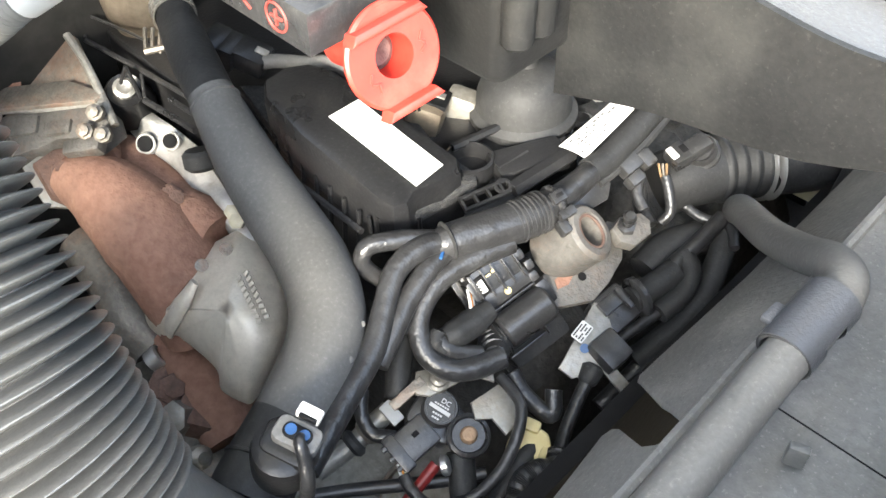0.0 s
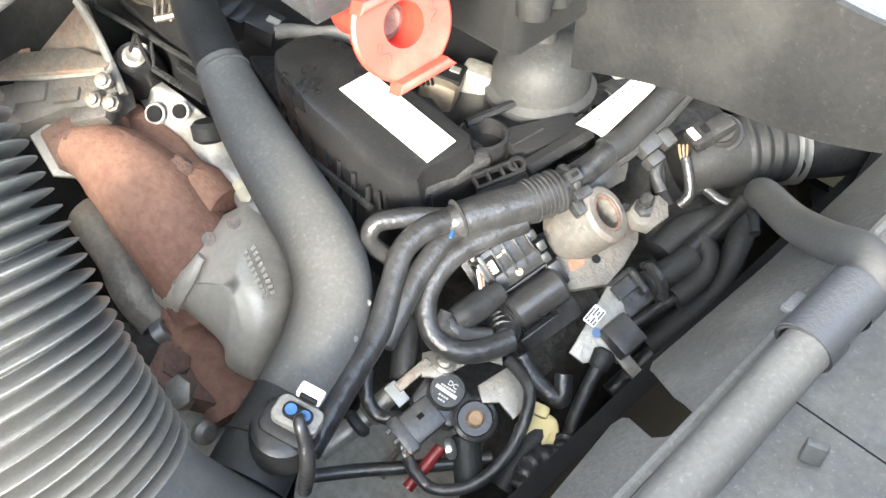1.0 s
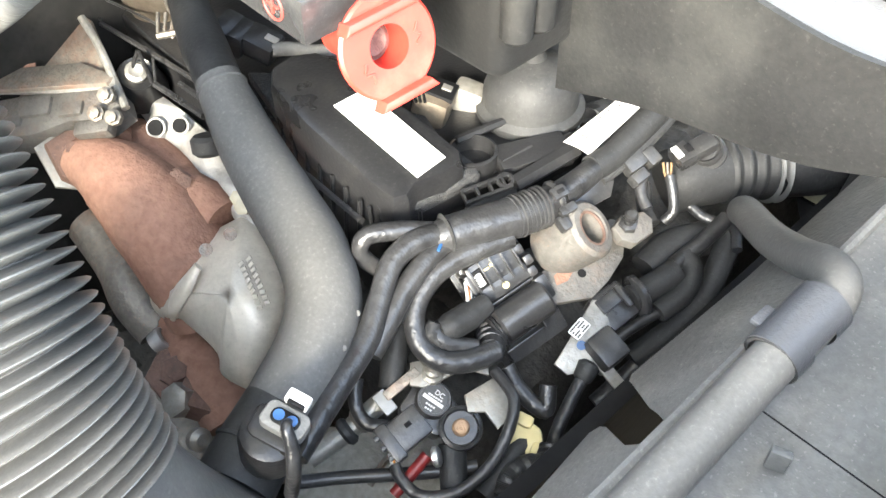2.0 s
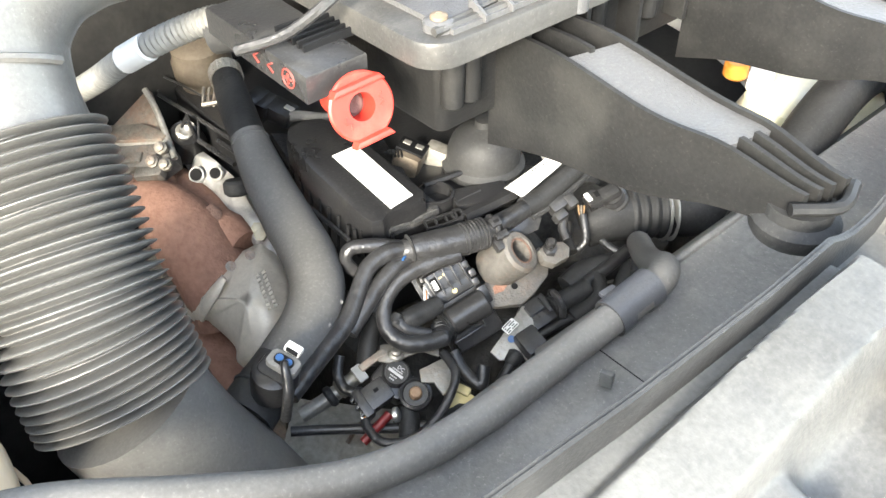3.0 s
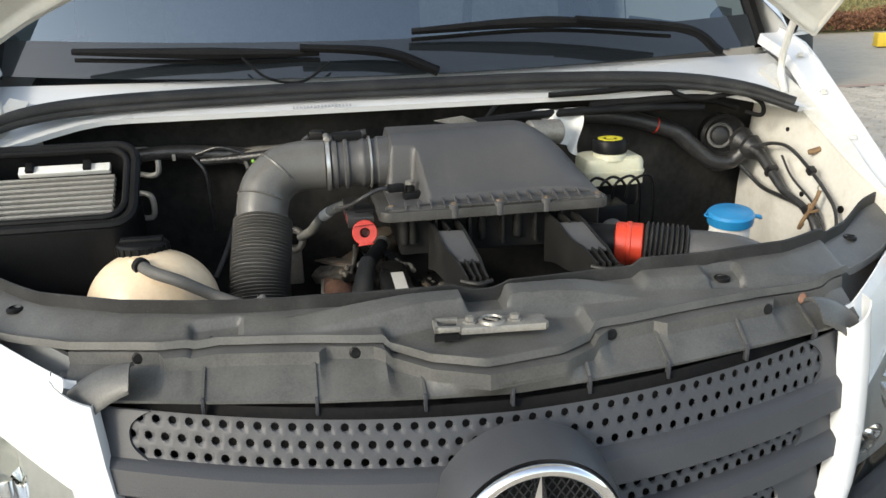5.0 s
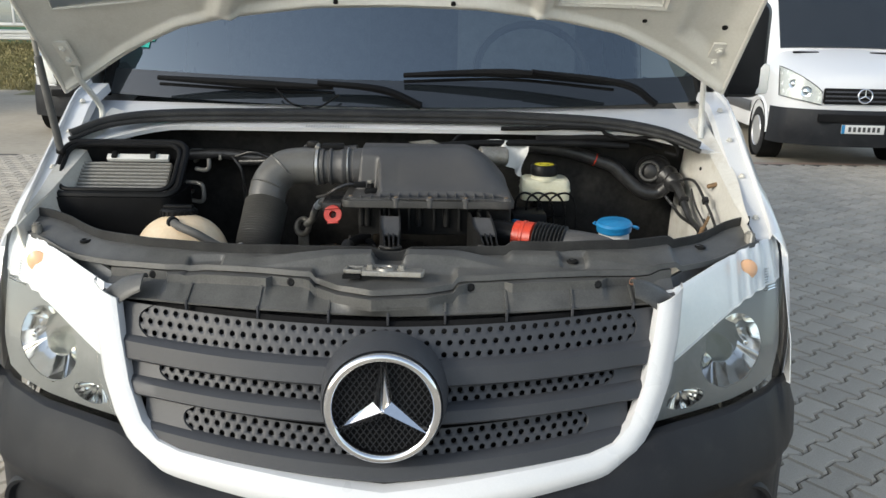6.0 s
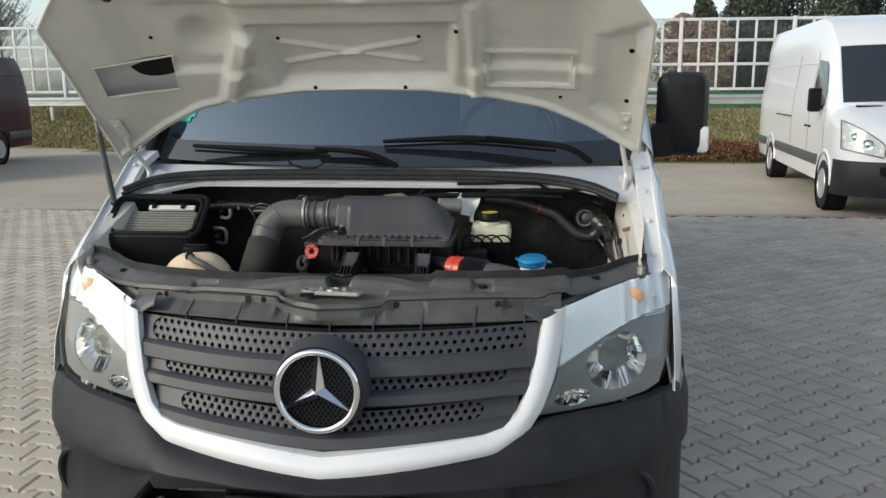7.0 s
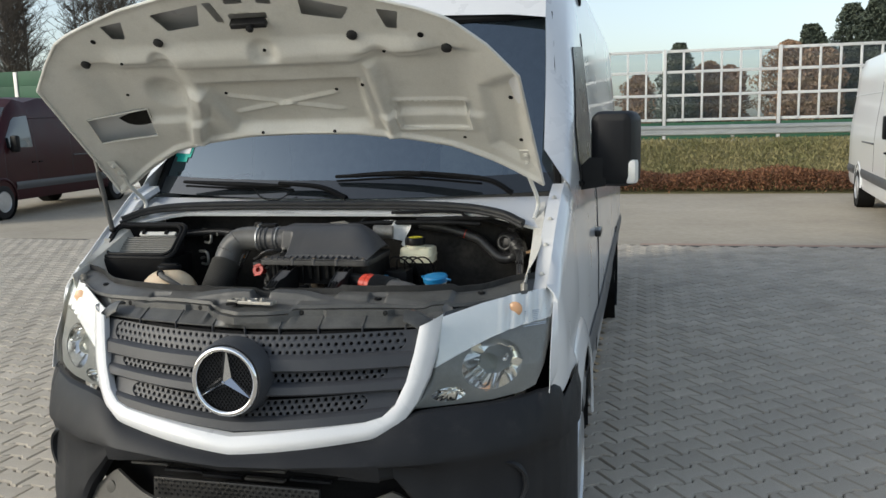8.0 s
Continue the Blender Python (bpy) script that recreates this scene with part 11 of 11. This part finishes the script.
        mb = box(bmesh.new(), (s * 1.1, 1.36, 1.5), (0.17, 0.12, 0.34), Matrix.Rotation(radians(-12 * s), 4, "Z"), 0.04)
        box(mb, (s * 0.99, 1.36, 1.4), (0.14, 0.06, 0.06), None, 0.02)
        part("wing_mirror", mb, DASH, t)
        for q in wheels:
            wheel(t, s * 0.885, q, s)
            part("wheel_arch", lathe(bmesh.new(), [(0.40, 0), (0.40, 0.28), (0, 0.28)], along((s * 1.003, q, 0.37), (0, q, 0.37)), 32, False), BLACK, t)
            fl = sheet(lambda a, v: (s * (0.985 + 0.02 * math.sin(math.pi * v)), q + (0.405 + 0.06 * v) * math.cos(a), 0.37 + (0.405 + 0.06 * v) * math.sin(a)), lin(radians(0), radians(180), 24), lin(0, 1, 4), 0.005, push=(-s, 0, 0))
            part("arch_lip", fl, paint, t)
        def lamp(u, v, d):
            x = 0.50 + 0.43 * u
            z = 0.79 + 0.09 * u + (0.15 + 0.22 * u ** 0.7) * v
            yy = lerp_table([(b, a) for a, b in NOSE], x + 0.03 * v)
            return (s * (x + 0.3 * d), yy - 0.01 - d, z)
        us = [0, 0.03, 0.1, 0.2, 0.35, 0.5, 0.65, 0.8, 0.92, 1.0]
        h = part("headlight", sheet(lambda u, v: lamp(u, v, 0.005), us, lin(0, 1, 8), 0.02, push=(0, 1, 0)), LAMPSILVER, t, "clear headlight")
        part("lens", sheet(lambda u, v: lamp(u, v, 0.022), us, lin(0, 1, 8)), GLASSC, h)
        for u, v, rr in ((0.42, 0.45, 0.07), (0.72, 0.55, 0.06)):
            c = Vector(lamp(u, v, 0.012))
            part("lamp_bowl", lathe(bmesh.new(), [(rr, 0), (rr * 0.96, 0.004), (rr * 0.9, 0.003), (rr * 0.55, -0.003), (rr * 0.4, 0.004), (0, 0.008)], along(c, c + Vector((s * 0.4, -1, 0.1))), 20), MIRRORED, h)
        part("lamp_gasket", sweep(bmesh.new(), [lamp(u, 0.0, 0.016) for u in us] + [lamp(1.0, v, 0.016) for v in (0.25, 0.5, 0.75)] + [lamp(u, 1.0, 0.016) for u in us[::-1]], 0.006, 5, raw=True), GREYSTRIP, h)
        part("bonnet_vent", box(bmesh.new(), (s * 0.5, 0.86, 1.42), (0.34, 0.04, 0.02), Matrix.Rotation(radians(20), 4, "X"), 0.008), BLACK, t)
    def bp(u, v):
        a = abs(u)
        yy = -0.05 + 0.42 * (a * 0.97) ** 2.6 + 3.0 * max(0, a - 0.93)
        return (u * 1.0 * (1 - 0.02 * v), yy - 0.03 * math.sin(math.pi * v), 0.27 + 0.46 * v)
    b = part("bumper", sheet(lambda u, v: (lambda q: (q[0], q[1] - 0.03, q[2]))(bp(u, v)), lin(-1, 1, 40), lin(0, 1, 8), 0.03, push=(0, 1, 0)), BUMPER, t, "dark grey bumper")
    part("lower_inlet", box(bmesh.new(), (0, -0.085, 0.63), (1.1, 0.08, 0.1), None, 0.02), BLACK, b)
    part("number_plate", box(bmesh.new(), (0, -0.125, 0.50), (0.52, 0.012, 0.11), None, 0.003), LABEL, b, "white plate with blue band")
    part("plate_band", box(bmesh.new(), (-0.24, -0.133, 0.50), (0.04, 0.004, 0.108), None, 0.001), BLUE, b)
    for k in range(7):
        part("plate_bar", box(bmesh.new(), (-0.16 + 0.058 * k, -0.133, 0.50), (0.034, 0.004, 0.06), None, 0.001), INK, b)
    g = part("grille", box(bmesh.new(), (0, -0.01, 0.90), (0.98, 0.05, 0.2), None, 0.04), BLACK, t, "dark grille with grey slats")
    for k in range(3):
        part("slat", box(bmesh.new(), (0, -0.035, 0.845 + 0.055 * k), (0.94, 0.02, 0.022), None, 0.006), GRILLE, g)
    part("emblem", ring_bead(bmesh.new(), (0, -0.055, 0.91), (0, -1, 0.1), 0.085, 0.010, 32, 8), CHROME, g, "round chrome emblem")
    for k in range(3):
        a = radians(90 + 120 * k)
        part("emblem_arm", rod(bmesh.new(), (0, -0.055, 0.91), (0.085 * math.cos(a), -0.055, 0.91 + 0.085 * math.sin(a)), 0.012, 6, r2=0.005), CHROME, g)
    t.location, t.rotation_euler = (x, y, 0), (0, 0, radians(yaw))
    return t


def build_cars():
    # nose first: front axle one metre behind the nose
    parked_van("parked_van", WHITE_FAR, "white long high-roof panel van parked across the yard", 5.51, 9.1, -6.3, 2.72, (1.0, 5.325), 7.0)
    parked_van("parked_van", WHITE_FAR, "white panel van parked beyond the bonnet", -5.15, 11.4, 5, 2.6)
    parked_van("parked_van", MAROON, "dark maroon low-roof passenger van in the yard", -12.2, 10.8, 5.6, 2.46, (1.0, 5.325), 6.96)
    k = thing("kerb_marker", (12.4, 13.8, 0.0), "yellow and black striped kerb block", "kerb block")
    for i in range(5):
        part("stripe", box(bmesh.new(), (11.2 + 0.5 * i, 13.95 - 0.18 * i, 0.13), (0.5, 0.3, 0.26), Matrix.Rotation(radians(-20), 4, "Z"), 0.02), YELLOWK if i % 2 == 0 else BLACK, k)

# ---- build ----
build_van()
build_bonnet()
build_strut()
build_covers()
build_block()
build_cam_cover()
build_exhaust()
build_charge_hose()
build_intake()
build_airbox()
build_tanks()
build_cabin_filter()
build_terminal()
build_loom()
build_throttle()
build_cowl()
build_bay_wiring()
build_ground()
build_barrier()
build_rail()
build_growth()
build_cars()
build_pavers()
